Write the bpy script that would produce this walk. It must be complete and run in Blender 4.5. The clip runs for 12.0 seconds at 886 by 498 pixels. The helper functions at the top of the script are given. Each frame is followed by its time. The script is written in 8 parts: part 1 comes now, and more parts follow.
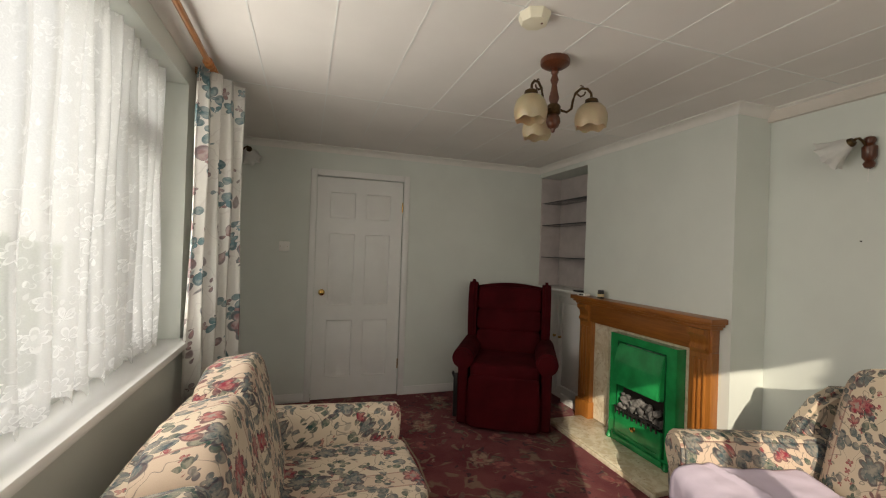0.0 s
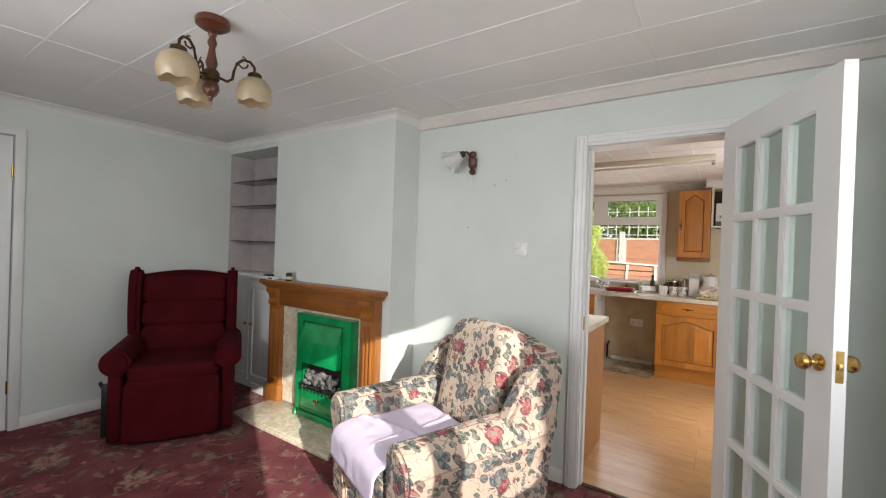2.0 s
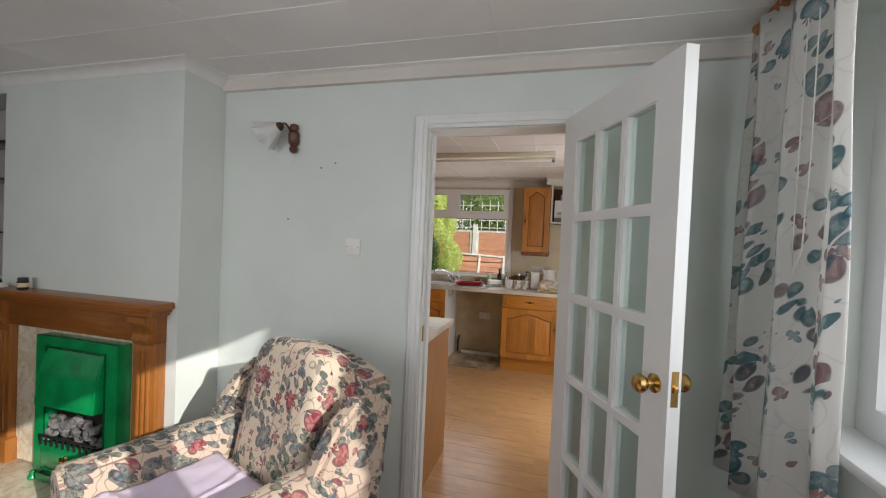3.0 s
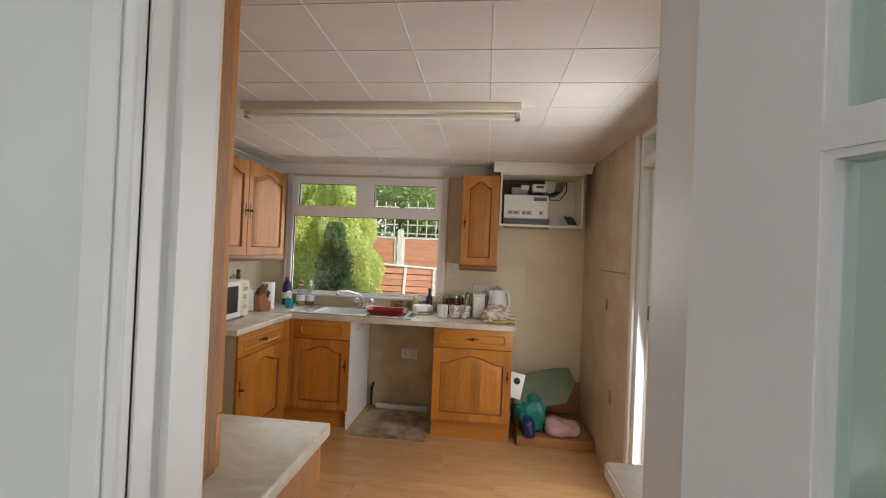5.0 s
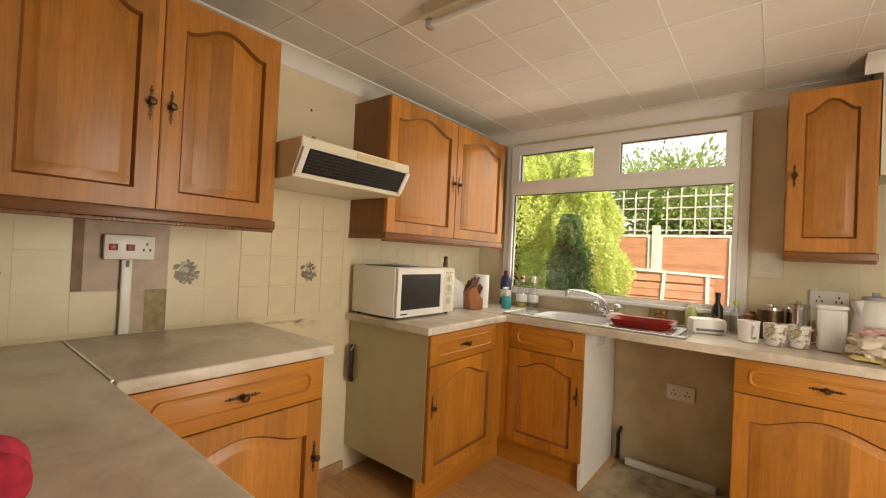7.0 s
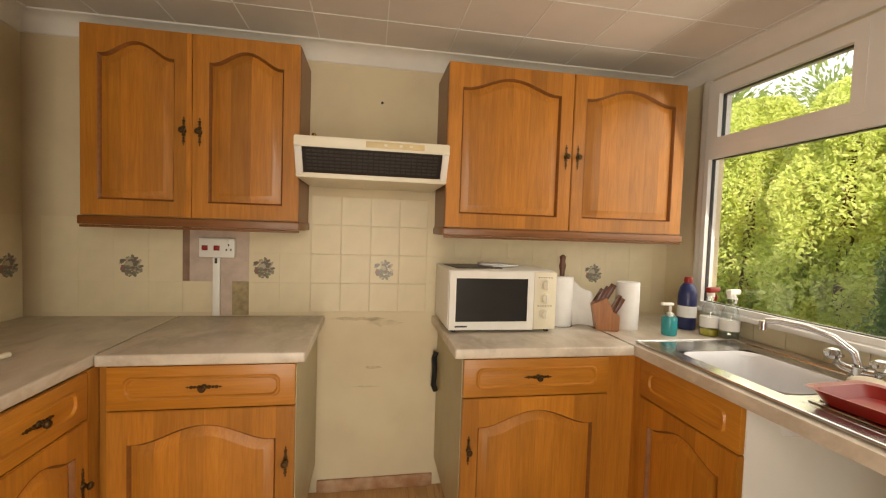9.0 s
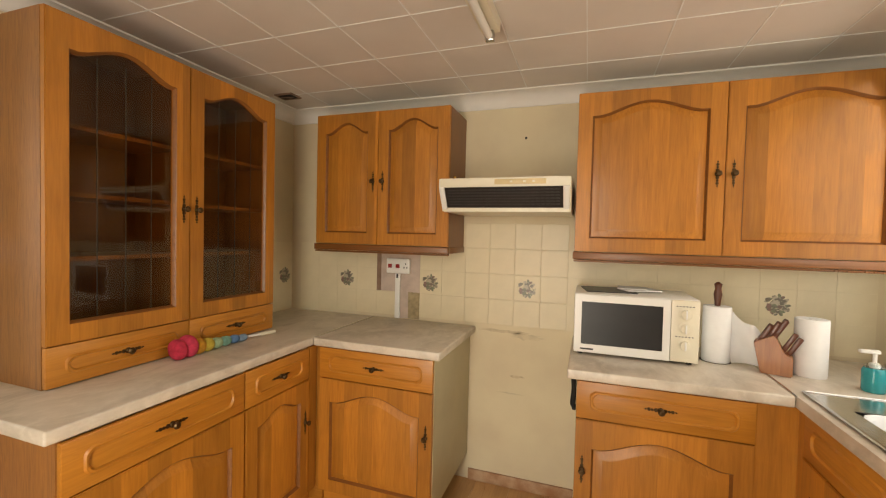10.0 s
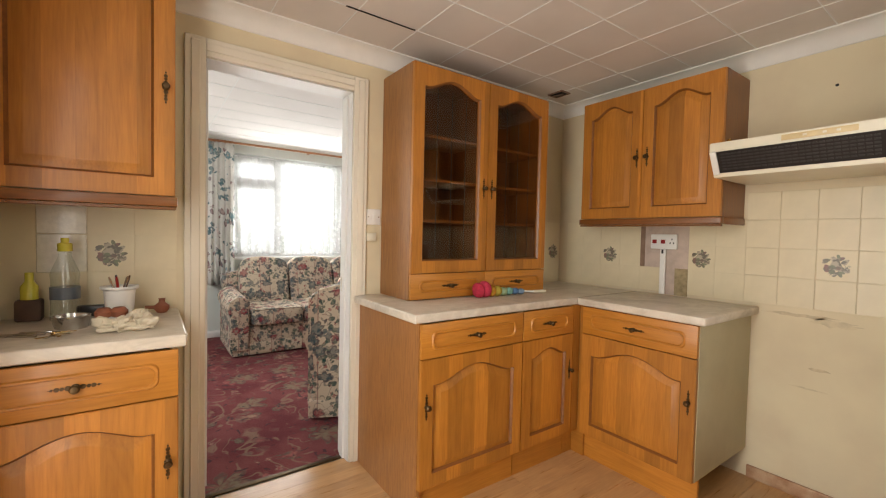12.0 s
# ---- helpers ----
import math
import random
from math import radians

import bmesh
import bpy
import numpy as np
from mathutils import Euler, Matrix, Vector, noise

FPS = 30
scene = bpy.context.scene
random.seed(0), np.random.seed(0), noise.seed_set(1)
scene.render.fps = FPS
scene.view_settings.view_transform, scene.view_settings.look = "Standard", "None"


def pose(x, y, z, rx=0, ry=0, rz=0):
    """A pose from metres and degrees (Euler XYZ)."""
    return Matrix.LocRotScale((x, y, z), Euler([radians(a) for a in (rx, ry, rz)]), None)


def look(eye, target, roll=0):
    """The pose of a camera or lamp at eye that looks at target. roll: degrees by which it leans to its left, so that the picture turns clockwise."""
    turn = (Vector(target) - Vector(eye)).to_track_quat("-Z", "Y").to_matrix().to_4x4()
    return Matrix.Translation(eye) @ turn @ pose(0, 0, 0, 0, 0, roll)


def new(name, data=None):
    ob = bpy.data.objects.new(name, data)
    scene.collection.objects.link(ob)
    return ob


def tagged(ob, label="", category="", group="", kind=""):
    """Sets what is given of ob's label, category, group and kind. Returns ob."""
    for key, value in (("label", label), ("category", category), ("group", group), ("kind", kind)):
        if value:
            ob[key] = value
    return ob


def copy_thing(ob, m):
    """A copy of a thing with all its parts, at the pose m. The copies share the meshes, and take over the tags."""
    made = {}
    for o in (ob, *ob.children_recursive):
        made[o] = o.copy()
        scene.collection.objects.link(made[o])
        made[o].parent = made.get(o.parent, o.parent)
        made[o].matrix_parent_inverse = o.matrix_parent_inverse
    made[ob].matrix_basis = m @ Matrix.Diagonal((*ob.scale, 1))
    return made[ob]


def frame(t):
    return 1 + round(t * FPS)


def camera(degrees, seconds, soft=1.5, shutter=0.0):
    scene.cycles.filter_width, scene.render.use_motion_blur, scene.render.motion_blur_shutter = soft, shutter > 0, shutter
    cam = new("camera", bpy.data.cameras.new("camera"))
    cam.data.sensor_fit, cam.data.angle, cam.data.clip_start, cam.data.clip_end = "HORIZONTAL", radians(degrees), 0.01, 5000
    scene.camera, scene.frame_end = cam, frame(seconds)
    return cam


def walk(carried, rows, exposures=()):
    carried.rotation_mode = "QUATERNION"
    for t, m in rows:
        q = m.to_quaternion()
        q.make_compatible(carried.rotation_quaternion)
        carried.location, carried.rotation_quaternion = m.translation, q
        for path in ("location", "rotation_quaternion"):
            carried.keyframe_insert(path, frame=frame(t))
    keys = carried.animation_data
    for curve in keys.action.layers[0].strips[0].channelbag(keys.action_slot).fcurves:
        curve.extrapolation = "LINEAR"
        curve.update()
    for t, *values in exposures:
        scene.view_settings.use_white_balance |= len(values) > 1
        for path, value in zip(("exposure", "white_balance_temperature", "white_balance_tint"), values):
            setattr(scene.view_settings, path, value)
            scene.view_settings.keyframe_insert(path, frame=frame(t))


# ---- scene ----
cam = camera(93.8, 12.0, 1.15)
PATH = [
    (0, (0.266, 0.205, 1.4), (0.892, 2.105, 1.408), 2.0),
    (0.5, (0.296, 0.137, 1.38), (1.189, 1.926, 1.376), 2.2),
    (1, (0.316, 0.099, 1.369), (1.485, 1.721, 1.359), 2.1),
    (1.5, (0.353, 0.063, 1.374), (1.784, 1.461, 1.363), 2.1),
    (2, (0.441, 0.054, 1.381), (2.097, 1.177, 1.37), 2.0),
    (2.5, (0.63, 0.066, 1.391), (2.456, 0.881, 1.376), 2.3),
    (3, (0.922, 0.075, 1.434), (2.848, 0.612, 1.397), 2.5),
    (3.5, (1.22, 0.185, 1.431), (3.204, 0.435, 1.408), 2.4),
    (3.7, (1.339, 0.222, 1.437), (3.334, 0.368, 1.415), 2.4),
    (5.3, (2.631, 0.299, 1.454), (4.614, 0.557, 1.502), 2.5),
    (5.5, (2.749, 0.315, 1.448), (4.714, 0.679, 1.508), 2.6),
    (6, (2.981, 0.379, 1.427), (4.867, 1.041, 1.496), 2.6),
    (6.5, (3.182, 0.487, 1.339), (4.931, 1.455, 1.397), 2.7),
    (7, (3.357, 0.543, 1.265), (4.922, 1.788, 1.29), 2.7),
    (7.2, (3.452, 0.564, 1.268), (4.942, 1.898, 1.274), 2.6),
    (8.8, (4.486, 0.339, 1.347), (5.003, 2.269, 1.262), 1.9),
    (9, (4.548, 0.312, 1.35), (4.894, 2.28, 1.263), 1.9),
    (9.5, (4.721, 0.192, 1.397), (4.577, 2.185, 1.315), 1.7),
    (10, (4.931, 0.104, 1.422), (4.274, 1.992, 1.362), 1.4),
    (10.5, (5.023, -0.032, 1.398), (3.962, 1.663, 1.365), 1.2),
    (11, (5.105, -0.11, 1.358), (3.741, 1.352, 1.324), 1.3),
    (11.5, (5.112, -0.16, 1.28), (3.582, 1.127, 1.246), 1.4),
    (12, (5.123, -0.162, 1.242), (3.496, 0.999, 1.177), 1.3),
]
EXPOSURES = [(0.0, -0.42, 7300, 10), (0.8, -0.18, 6600, 10), (1.5, 0.33, 6150, 11), (2.2, 0.22, 6150, 11), (2.8, -0.08, 6100, 11), (3.7, -0.38, 6050, 11), (5.5, 0.16, 6200, 10), (6.5, 0.38, 7450, 10), (9.2, 0.33, 7750, 10), (10.0, 0.46, 7600, 10), (11.0, 0.46, 6950, 10), (12.0, 0.55, 6650, 10)]
walk(cam, [(t, look(eye, target, roll)) for t, eye, target, roll in PATH], EXPOSURES)

# ---- world and light ----
world = bpy.data.worlds.new("sky")
scene.world = world
world.use_nodes = True
wn = world.node_tree
sky = wn.nodes.new("ShaderNodeTexSky")
sky.sky_type, sky.sun_disc = "NISHITA", False
SUN_EL, SUN_AZ = 22.5, 28.0          # the light travels towards +y, leaning AZ degrees to +x
sky.sun_elevation, sky.sun_rotation = radians(SUN_EL), radians(180 + SUN_AZ)
veil = wn.nodes.new("ShaderNodeMix")
veil.data_type = "RGBA"
veil.inputs[0].default_value = 0.55
veil.inputs[7].default_value = (13.0, 13.2, 13.5, 1)       # thin white cloud over the whole sky
wn.links.new(sky.outputs["Color"], veil.inputs[6])
wn.links.new(veil.outputs[2], wn.nodes["Background"].inputs["Color"])
wn.nodes["Background"].inputs["Strength"].default_value = 0.15


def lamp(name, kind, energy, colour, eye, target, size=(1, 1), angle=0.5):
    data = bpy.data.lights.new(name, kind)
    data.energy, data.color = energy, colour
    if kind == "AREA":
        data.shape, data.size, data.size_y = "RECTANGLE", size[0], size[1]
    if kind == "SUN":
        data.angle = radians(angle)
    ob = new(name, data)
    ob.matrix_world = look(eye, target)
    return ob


ca, sa = math.cos(radians(SUN_EL)), math.sin(radians(SUN_EL))
lamp("sun", "SUN", 5.0, (1.0, 0.93, 0.82), (0, 0, 20), (ca * math.sin(radians(SUN_AZ)), ca * math.cos(radians(SUN_AZ)), 20 - sa))
lamp("window_light_west", "AREA", 19, (1.0, 0.99, 0.97), (-0.285, 1.57, 1.55), (2.2, 1.57, 1.55), (1.7, 1.1))
lamp("window_light_behind_net", "AREA", 14, (1.0, 1.0, 1.0), (-0.50, 1.57, 1.55), (3, 1.57, 1.45), (1.75, 1.15))
lamp("window_light_south", "AREA", 15, (1.0, 0.99, 0.97), (1.3, -0.72, 1.55), (1.5, 2.0, 1.1), (1.9, 1.15))
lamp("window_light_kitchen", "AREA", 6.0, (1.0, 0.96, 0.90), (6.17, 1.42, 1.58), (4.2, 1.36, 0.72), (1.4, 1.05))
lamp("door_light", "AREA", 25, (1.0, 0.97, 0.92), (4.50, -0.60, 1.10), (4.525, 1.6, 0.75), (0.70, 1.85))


# ---- material helpers ----
def nodes(name):
    m = bpy.data.materials.new(name)
    m.use_nodes = True
    return m, m.node_tree, m.node_tree.nodes["Principled BSDF"]


def put(nt, node, slot, value):
    if isinstance(value, bpy.types.NodeSocket):
        nt.links.new(value, node.inputs[slot])
    elif isinstance(value, (tuple, list)) and len(value) == 3 and node.inputs[slot].type == "RGBA":
        node.inputs[slot].default_value = (*value, 1)
    else:
        node.inputs[slot].default_value = value


def coords(nt, scale=(1, 1, 1), rot=(0, 0, 0), shift=None):
    tc, mp = nt.nodes.new("ShaderNodeTexCoord"), nt.nodes.new("ShaderNodeMapping")
    nt.links.new(tc.outputs["Object"], mp.inputs["Vector"])
    put(nt, mp, "Scale", scale)
    put(nt, mp, "Rotation", [radians(a) for a in rot])
    if shift is not None:
        put(nt, mp, "Location", shift)
    return mp.outputs["Vector"]


def noise_of(nt, co, scale, detail=3.0, rough=0.55, distort=0.0, colour=False):
    n = nt.nodes.new("ShaderNodeTexNoise")
    for slot, v in (("Vector", co), ("Scale", scale), ("Detail", detail), ("Roughness", rough), ("Distortion", distort)):
        put(nt, n, slot, v)
    return n.outputs["Color" if colour else "Fac"]


def voronoi_of(nt, co, scale, feature="F1", random_=1.0):
    n = nt.nodes.new("ShaderNodeTexVoronoi")
    n.feature = feature
    put(nt, n, "Vector", co)
    put(nt, n, "Scale", scale)
    put(nt, n, "Randomness", random_)
    return n


def calc(nt, op, a, b=0.0, clamp=False):
    n = nt.nodes.new("ShaderNodeMath")
    n.operation, n.use_clamp = op, clamp
    put(nt, n, 0, a)
    put(nt, n, 1, b)
    return n.outputs[0]


def band(nt, fac, lo, hi):
    n = nt.nodes.new("ShaderNodeMapRange")
    n.interpolation_type = "SMOOTHSTEP"
    put(nt, n, "Value", fac)
    put(nt, n, "From Min", lo)
    put(nt, n, "From Max", hi)
    return n.outputs["Result"]


def mixc(nt, fac, a, b, blend="MIX"):
    n = nt.nodes.new("ShaderNodeMix")
    n.data_type, n.blend_type = "RGBA", blend
    put(nt, n, 0, fac)
    put(nt, n, 6, a)
    put(nt, n, 7, b)
    return n.outputs[2]


def bumped(nt, bsdf, height, strength=0.3, distance=0.002):
    n = nt.nodes.new("ShaderNodeBump")
    put(nt, n, "Height", height)
    put(nt, n, "Strength", strength)
    put(nt, n, "Distance", distance)
    nt.links.new(n.outputs["Normal"], bsdf.inputs["Normal"])


def plain(name, colour, rough=0.5, metal=0.0, vary=0.12, scale=14.0, bump=0.1, fine=180.0, coat=0.0, warm=None):
    """A surface with blotches at one scale and grain at another."""
    m, nt, b = nodes(name)
    co = coords(nt)
    big, small = noise_of(nt, co, scale, 4), noise_of(nt, co, fine, 2)
    dark = tuple(c * (1 - vary) for c in colour) if warm is None else warm
    col = mixc(nt, band(nt, big, 0.3, 0.72), colour, dark)
    col = mixc(nt, calc(nt, "MULTIPLY", small, vary * 0.7), col, tuple(c * 0.6 for c in colour))
    put(nt, b, "Base Color", col)
    put(nt, b, "Roughness", calc(nt, "ADD", rough - 0.06, calc(nt, "MULTIPLY", big, 0.12)))
    put(nt, b, "Metallic", metal)
    put(nt, b, "Coat Weight", coat)
    bumped(nt, b, calc(nt, "ADD", calc(nt, "MULTIPLY", small, 0.4), big), bump, 0.0015)
    return m


def wood(name, light, dark, axis="z", strip=0.085, rough=0.38, contrast=0.55, scale=1.0):
    """Grain along an axis, in glued strips of slightly different tone."""
    m, nt, b = nodes(name)
    tc = nt.nodes.new("ShaderNodeTexCoord").outputs["Object"]
    sep = nt.nodes.new("ShaderNodeSeparateXYZ")
    nt.links.new(tc, sep.inputs[0])
    across = {"z": 0, "x": 2, "y": 0}[axis]
    across2 = {"z": 1, "x": 1, "y": 2}[axis]
    idx = calc(nt, "FLOOR", calc(nt, "DIVIDE", calc(nt, "ADD", sep.outputs[across], 0.013), strip))
    idx2 = calc(nt, "FLOOR", calc(nt, "DIVIDE", sep.outputs[across2], 0.35))
    info = nt.nodes.new("ShaderNodeObjectInfo").outputs["Random"]
    white = nt.nodes.new("ShaderNodeTexWhiteNoise")
    white.noise_dimensions = "1D"
    seed = calc(nt, "ADD", calc(nt, "ADD", idx, calc(nt, "MULTIPLY", idx2, 17.3)), calc(nt, "MULTIPLY", info, 61.0))
    nt.links.new(seed, white.inputs["W"])
    comb = nt.nodes.new("ShaderNodeCombineXYZ")
    nt.links.new(calc(nt, "MULTIPLY", seed, 3.7), comb.inputs[0])
    nt.links.new(calc(nt, "MULTIPLY", info, 23.0), comb.inputs[1])
    add = nt.nodes.new("ShaderNodeVectorMath")
    add.operation = "ADD"
    nt.links.new(tc, add.inputs[0])
    nt.links.new(comb.outputs[0], add.inputs[1])
    mp = nt.nodes.new("ShaderNodeMapping")
    nt.links.new(add.outputs[0], mp.inputs["Vector"])
    k = {"z": (1, 1, 0.07), "x": (0.07, 1, 1), "y": (1, 0.07, 1)}[axis]
    put(nt, mp, "Scale", tuple(v * scale for v in k))
    co = mp.outputs["Vector"]
    grain = noise_of(nt, co, 60, 5, 0.6, 0.5)
    rings = noise_of(nt, co, 14, 2, 0.5, 1.5)
    lines = calc(nt, "POWER", calc(nt, "ABSOLUTE", calc(nt, "SINE", calc(nt, "MULTIPLY", rings, 26.0))), 0.6)
    fleck = noise_of(nt, co, 240, 2, 0.5)
    g = calc(nt, "ADD", calc(nt, "MULTIPLY", grain, 0.56), calc(nt, "ADD", calc(nt, "MULTIPLY", lines, 0.09), calc(nt, "MULTIPLY", fleck, 0.25)))
    col = mixc(nt, band(nt, g, 0.15, 0.75), dark, light)
    tone = calc(nt, "ADD", calc(nt, "MULTIPLY", white.outputs["Value"], contrast * 0.6), 1.0 - contrast * 0.42)
    col = mixc(nt, 1.0, col, nt_value(nt, tone), "MULTIPLY")
    smoky = calc(nt, "ADD", 0.72, calc(nt, "MULTIPLY", noise_of(nt, add.outputs[0], 3.2, 3, 0.55, 0.6), 0.5))
    col = mixc(nt, 1.0, col, nt_value(nt, smoky), "MULTIPLY")
    put(nt, b, "Base Color", col)
    put(nt, b, "Roughness", calc(nt, "ADD", rough, calc(nt, "MULTIPLY", grain, 0.15)))
    put(nt, b, "Coat Weight", 0.22)
    put(nt, b, "Coat Roughness", 0.2)
    bumped(nt, b, g, 0.12, 0.001)
    return m


def nt_value(nt, v):
    c = nt.nodes.new("ShaderNodeCombineColor")
    for i in range(3):
        nt.links.new(v, c.inputs[i])
    return c.outputs[0]


def flowers(nt, co, scale, lobes, reach, waist=0.5):
    """Lobed shapes scattered over cloth: the mask, its rim, its heart and two random numbers per shape."""
    v = voronoi_of(nt, co, scale)
    away = nt.nodes.new("ShaderNodeVectorMath")
    away.operation = "SUBTRACT"
    nt.links.new(co, away.inputs[0])
    nt.links.new(v.outputs["Position"], away.inputs[1])
    xyz, rgb = nt.nodes.new("ShaderNodeSeparateXYZ"), nt.nodes.new("ShaderNodeSeparateColor")
    nt.links.new(away.outputs[0], xyz.inputs[0])
    nt.links.new(v.outputs["Color"], rgb.inputs[0])
    a = calc(nt, "ADD", xyz.outputs[0], calc(nt, "MULTIPLY", xyz.outputs[2], 0.45))
    b = calc(nt, "ADD", xyz.outputs[1], xyz.outputs[2])
    angle = calc(nt, "ADD", calc(nt, "ARCTAN2", b, a), calc(nt, "MULTIPLY", rgb.outputs[0], 6.28))
    lobe = calc(nt, "ABSOLUTE", calc(nt, "COSINE", calc(nt, "MULTIPLY", angle, lobes / 2)))
    edge = calc(nt, "MULTIPLY", calc(nt, "ADD", waist, calc(nt, "MULTIPLY", lobe, 1 - waist)), calc(nt, "MULTIPLY", calc(nt, "ADD", 0.65, calc(nt, "MULTIPLY", rgb.outputs[1], 0.5)), reach))
    k = calc(nt, "DIVIDE", v.outputs["Distance"], edge)
    mask = calc(nt, "SUBTRACT", 1.0, band(nt, k, 0.94, 1.04))
    rim = calc(nt, "MULTIPLY", mask, band(nt, k, 0.72, 0.84))
    heart = calc(nt, "SUBTRACT", 1.0, band(nt, k, 0.30, 0.38))
    return mask, rim, heart, rgb.outputs[1], rgb.outputs[2]


def shifted(nt, co, by):
    n = nt.nodes.new("ShaderNodeVectorMath")
    nt.links.new(co, n.inputs[0])
    n.inputs[1].default_value = by
    return n.outputs[0]


def floral(name, base, leaf, bloom, second, scale=9.0, stripe=0.0, rough=0.85, line=(0.08, 0.10, 0.11), amount=1.0, gloss=0.0, ink=0.85):
    """Printed cloth: lobed blooms with dark rims, pairs of leaves and thin stems on a plain ground."""
    m, nt, b = nodes(name)
    co0 = coords(nt)
    warp = noise_of(nt, co0, scale * 0.9, 2, 0.5, 0, True)
    vm = nt.nodes.new("ShaderNodeVectorMath")
    vm.operation = "MULTIPLY_ADD"
    nt.links.new(warp, vm.inputs[0])
    vm.inputs[1].default_value = (0.30 / scale,) * 3
    nt.links.new(co0, vm.inputs[2])
    co = vm.outputs[0]
    shade = noise_of(nt, co, scale * 4, 3, 0.6, 0.5)
    col = base
    if stripe:                 # broad bands of closer pattern with an edge line
        sx = nt.nodes.new("ShaderNodeSeparateXYZ")
        nt.links.new(co0, sx.inputs[0])
        u = calc(nt, "ABSOLUTE", calc(nt, "SUBTRACT", calc(nt, "FRACT", calc(nt, "DIVIDE", calc(nt, "ADD", sx.outputs[0], 9.99), 0.31)), 0.5))
        inband = calc(nt, "SUBTRACT", 1.0, band(nt, u, 0.155, 0.165))
        col = mixc(nt, calc(nt, "MULTIPLY", inband, stripe), col, mixc(nt, 0.25, base, bloom))
        edge = calc(nt, "MULTIPLY", band(nt, u, 0.150, 0.156), calc(nt, "SUBTRACT", 1.0, band(nt, u, 0.172, 0.178)))
        col = mixc(nt, calc(nt, "MULTIPLY", edge, 0.55), col, mixc(nt, 0.5, bloom, line))
    stem = noise_of(nt, co, scale * 0.75, 2, 0.5, 0.6)
    for lvl in (0.42, 0.56):
        thin = calc(nt, "SUBTRACT", 1.0, band(nt, calc(nt, "ABSOLUTE", calc(nt, "SUBTRACT", stem, lvl)), 0.004, 0.010))
        col = mixc(nt, calc(nt, "MULTIPLY", thin, 0.55 if not gloss else 0.12), col, mixc(nt, 0.4, second, line))
    # small sprigs, leaves, then the large blooms
    for k, lobes, reach, waist, by in ((2.3, 4, 0.36, 0.35, (3.1, 1.7, 5.3)), (1.55, 2, 0.52, 0.12, (7.7, 4.1, 2.2)), (1.25, 3, 0.46, 0.15, (1.3, 8.2, 6.4)), (1.0, 6, 0.46, 0.60, (0.0, 0.0, 0.0))):
        mask, rim, heart, r1, r2 = flowers(nt, shifted(nt, co, by), scale * k, lobes, reach * amount, waist)
        leafy = k in (1.55, 1.25)
        keep = band(nt, r2, 0.24, 0.26) if k > 1.0 else band(nt, r2, 0.30, 0.32)
        tone = mixc(nt, band(nt, r1, 0.62, 0.64), leaf if leafy else bloom, second)
        tone = mixc(nt, calc(nt, "MULTIPLY", band(nt, shade, 0.40, 0.62), 0.5), tone, mixc(nt, 0.7, tone, base))
        if not leafy:
            tone = mixc(nt, calc(nt, "MULTIPLY", heart, 0.8), tone, mixc(nt, 0.6, base, second))
        tone = mixc(nt, calc(nt, "MULTIPLY", rim, 0.75 if k == 1.0 else 0.35), tone, line)
        col = mixc(nt, calc(nt, "MULTIPLY", calc(nt, "MULTIPLY", mask, keep), ink), col, tone)
    weave = noise_of(nt, co0, 420, 2)
    col = mixc(nt, calc(nt, "MULTIPLY", weave, 0.25), col, mixc(nt, 1.0, col, (0.55, 0.5, 0.45), "MULTIPLY"))
    put(nt, b, "Base Color", col)
    put(nt, b, "Roughness", rough)
    put(nt, b, "Sheen Weight", 0.06 if not gloss else 0.0)
    put(nt, b, "Coat Weight", gloss)
    put(nt, b, "Coat Roughness", 0.18)
    bumped(nt, b, calc(nt, "ADD", calc(nt, "MULTIPLY", weave, 0.5), noise_of(nt, co0, 11, 3)), 0.25 if not gloss else 0.08, 0.004)
    if gloss:                  # thin cloth lets the daylight through
        tl, mx = nt.nodes.new("ShaderNodeBsdfTranslucent"), nt.nodes.new("ShaderNodeMixShader")
        put(nt, tl, "Color", col)
        put(nt, mx, 0, 0.42)
        nt.links.new(b.outputs[0], mx.inputs[1])
        nt.links.new(tl.outputs[0], mx.inputs[2])
        nt.links.new(mx.outputs[0], nt.nodes["Material Output"].inputs["Surface"])
    return m


def glass(name, tint=(1, 1, 1), gloss=0.06, rough=0.02):
    m, nt, b = nodes(name)
    nt.nodes.remove(b)
    tr, gl, fr, mx = (nt.nodes.new(k) for k in ("ShaderNodeBsdfTransparent", "ShaderNodeBsdfGlossy", "ShaderNodeLayerWeight", "ShaderNodeMixShader"))
    put(nt, tr, "Color", tint)
    put(nt, gl, "Roughness", rough)
    put(nt, fr, "Blend", 0.5)
    smear = noise_of(nt, coords(nt), 9, 3)
    edge = calc(nt, "MULTIPLY", calc(nt, "POWER", fr.outputs["Facing"], 5.0), 0.5)
    nt.links.new(calc(nt, "ADD", calc(nt, "ADD", edge, 0.02), calc(nt, "MULTIPLY", smear, gloss)), mx.inputs[0])
    nt.links.new(tr.outputs[0], mx.inputs[1])
    nt.links.new(gl.outputs[0], mx.inputs[2])
    nt.links.new(mx.outputs[0], nt.nodes["Material Output"].inputs["Surface"])
    return m


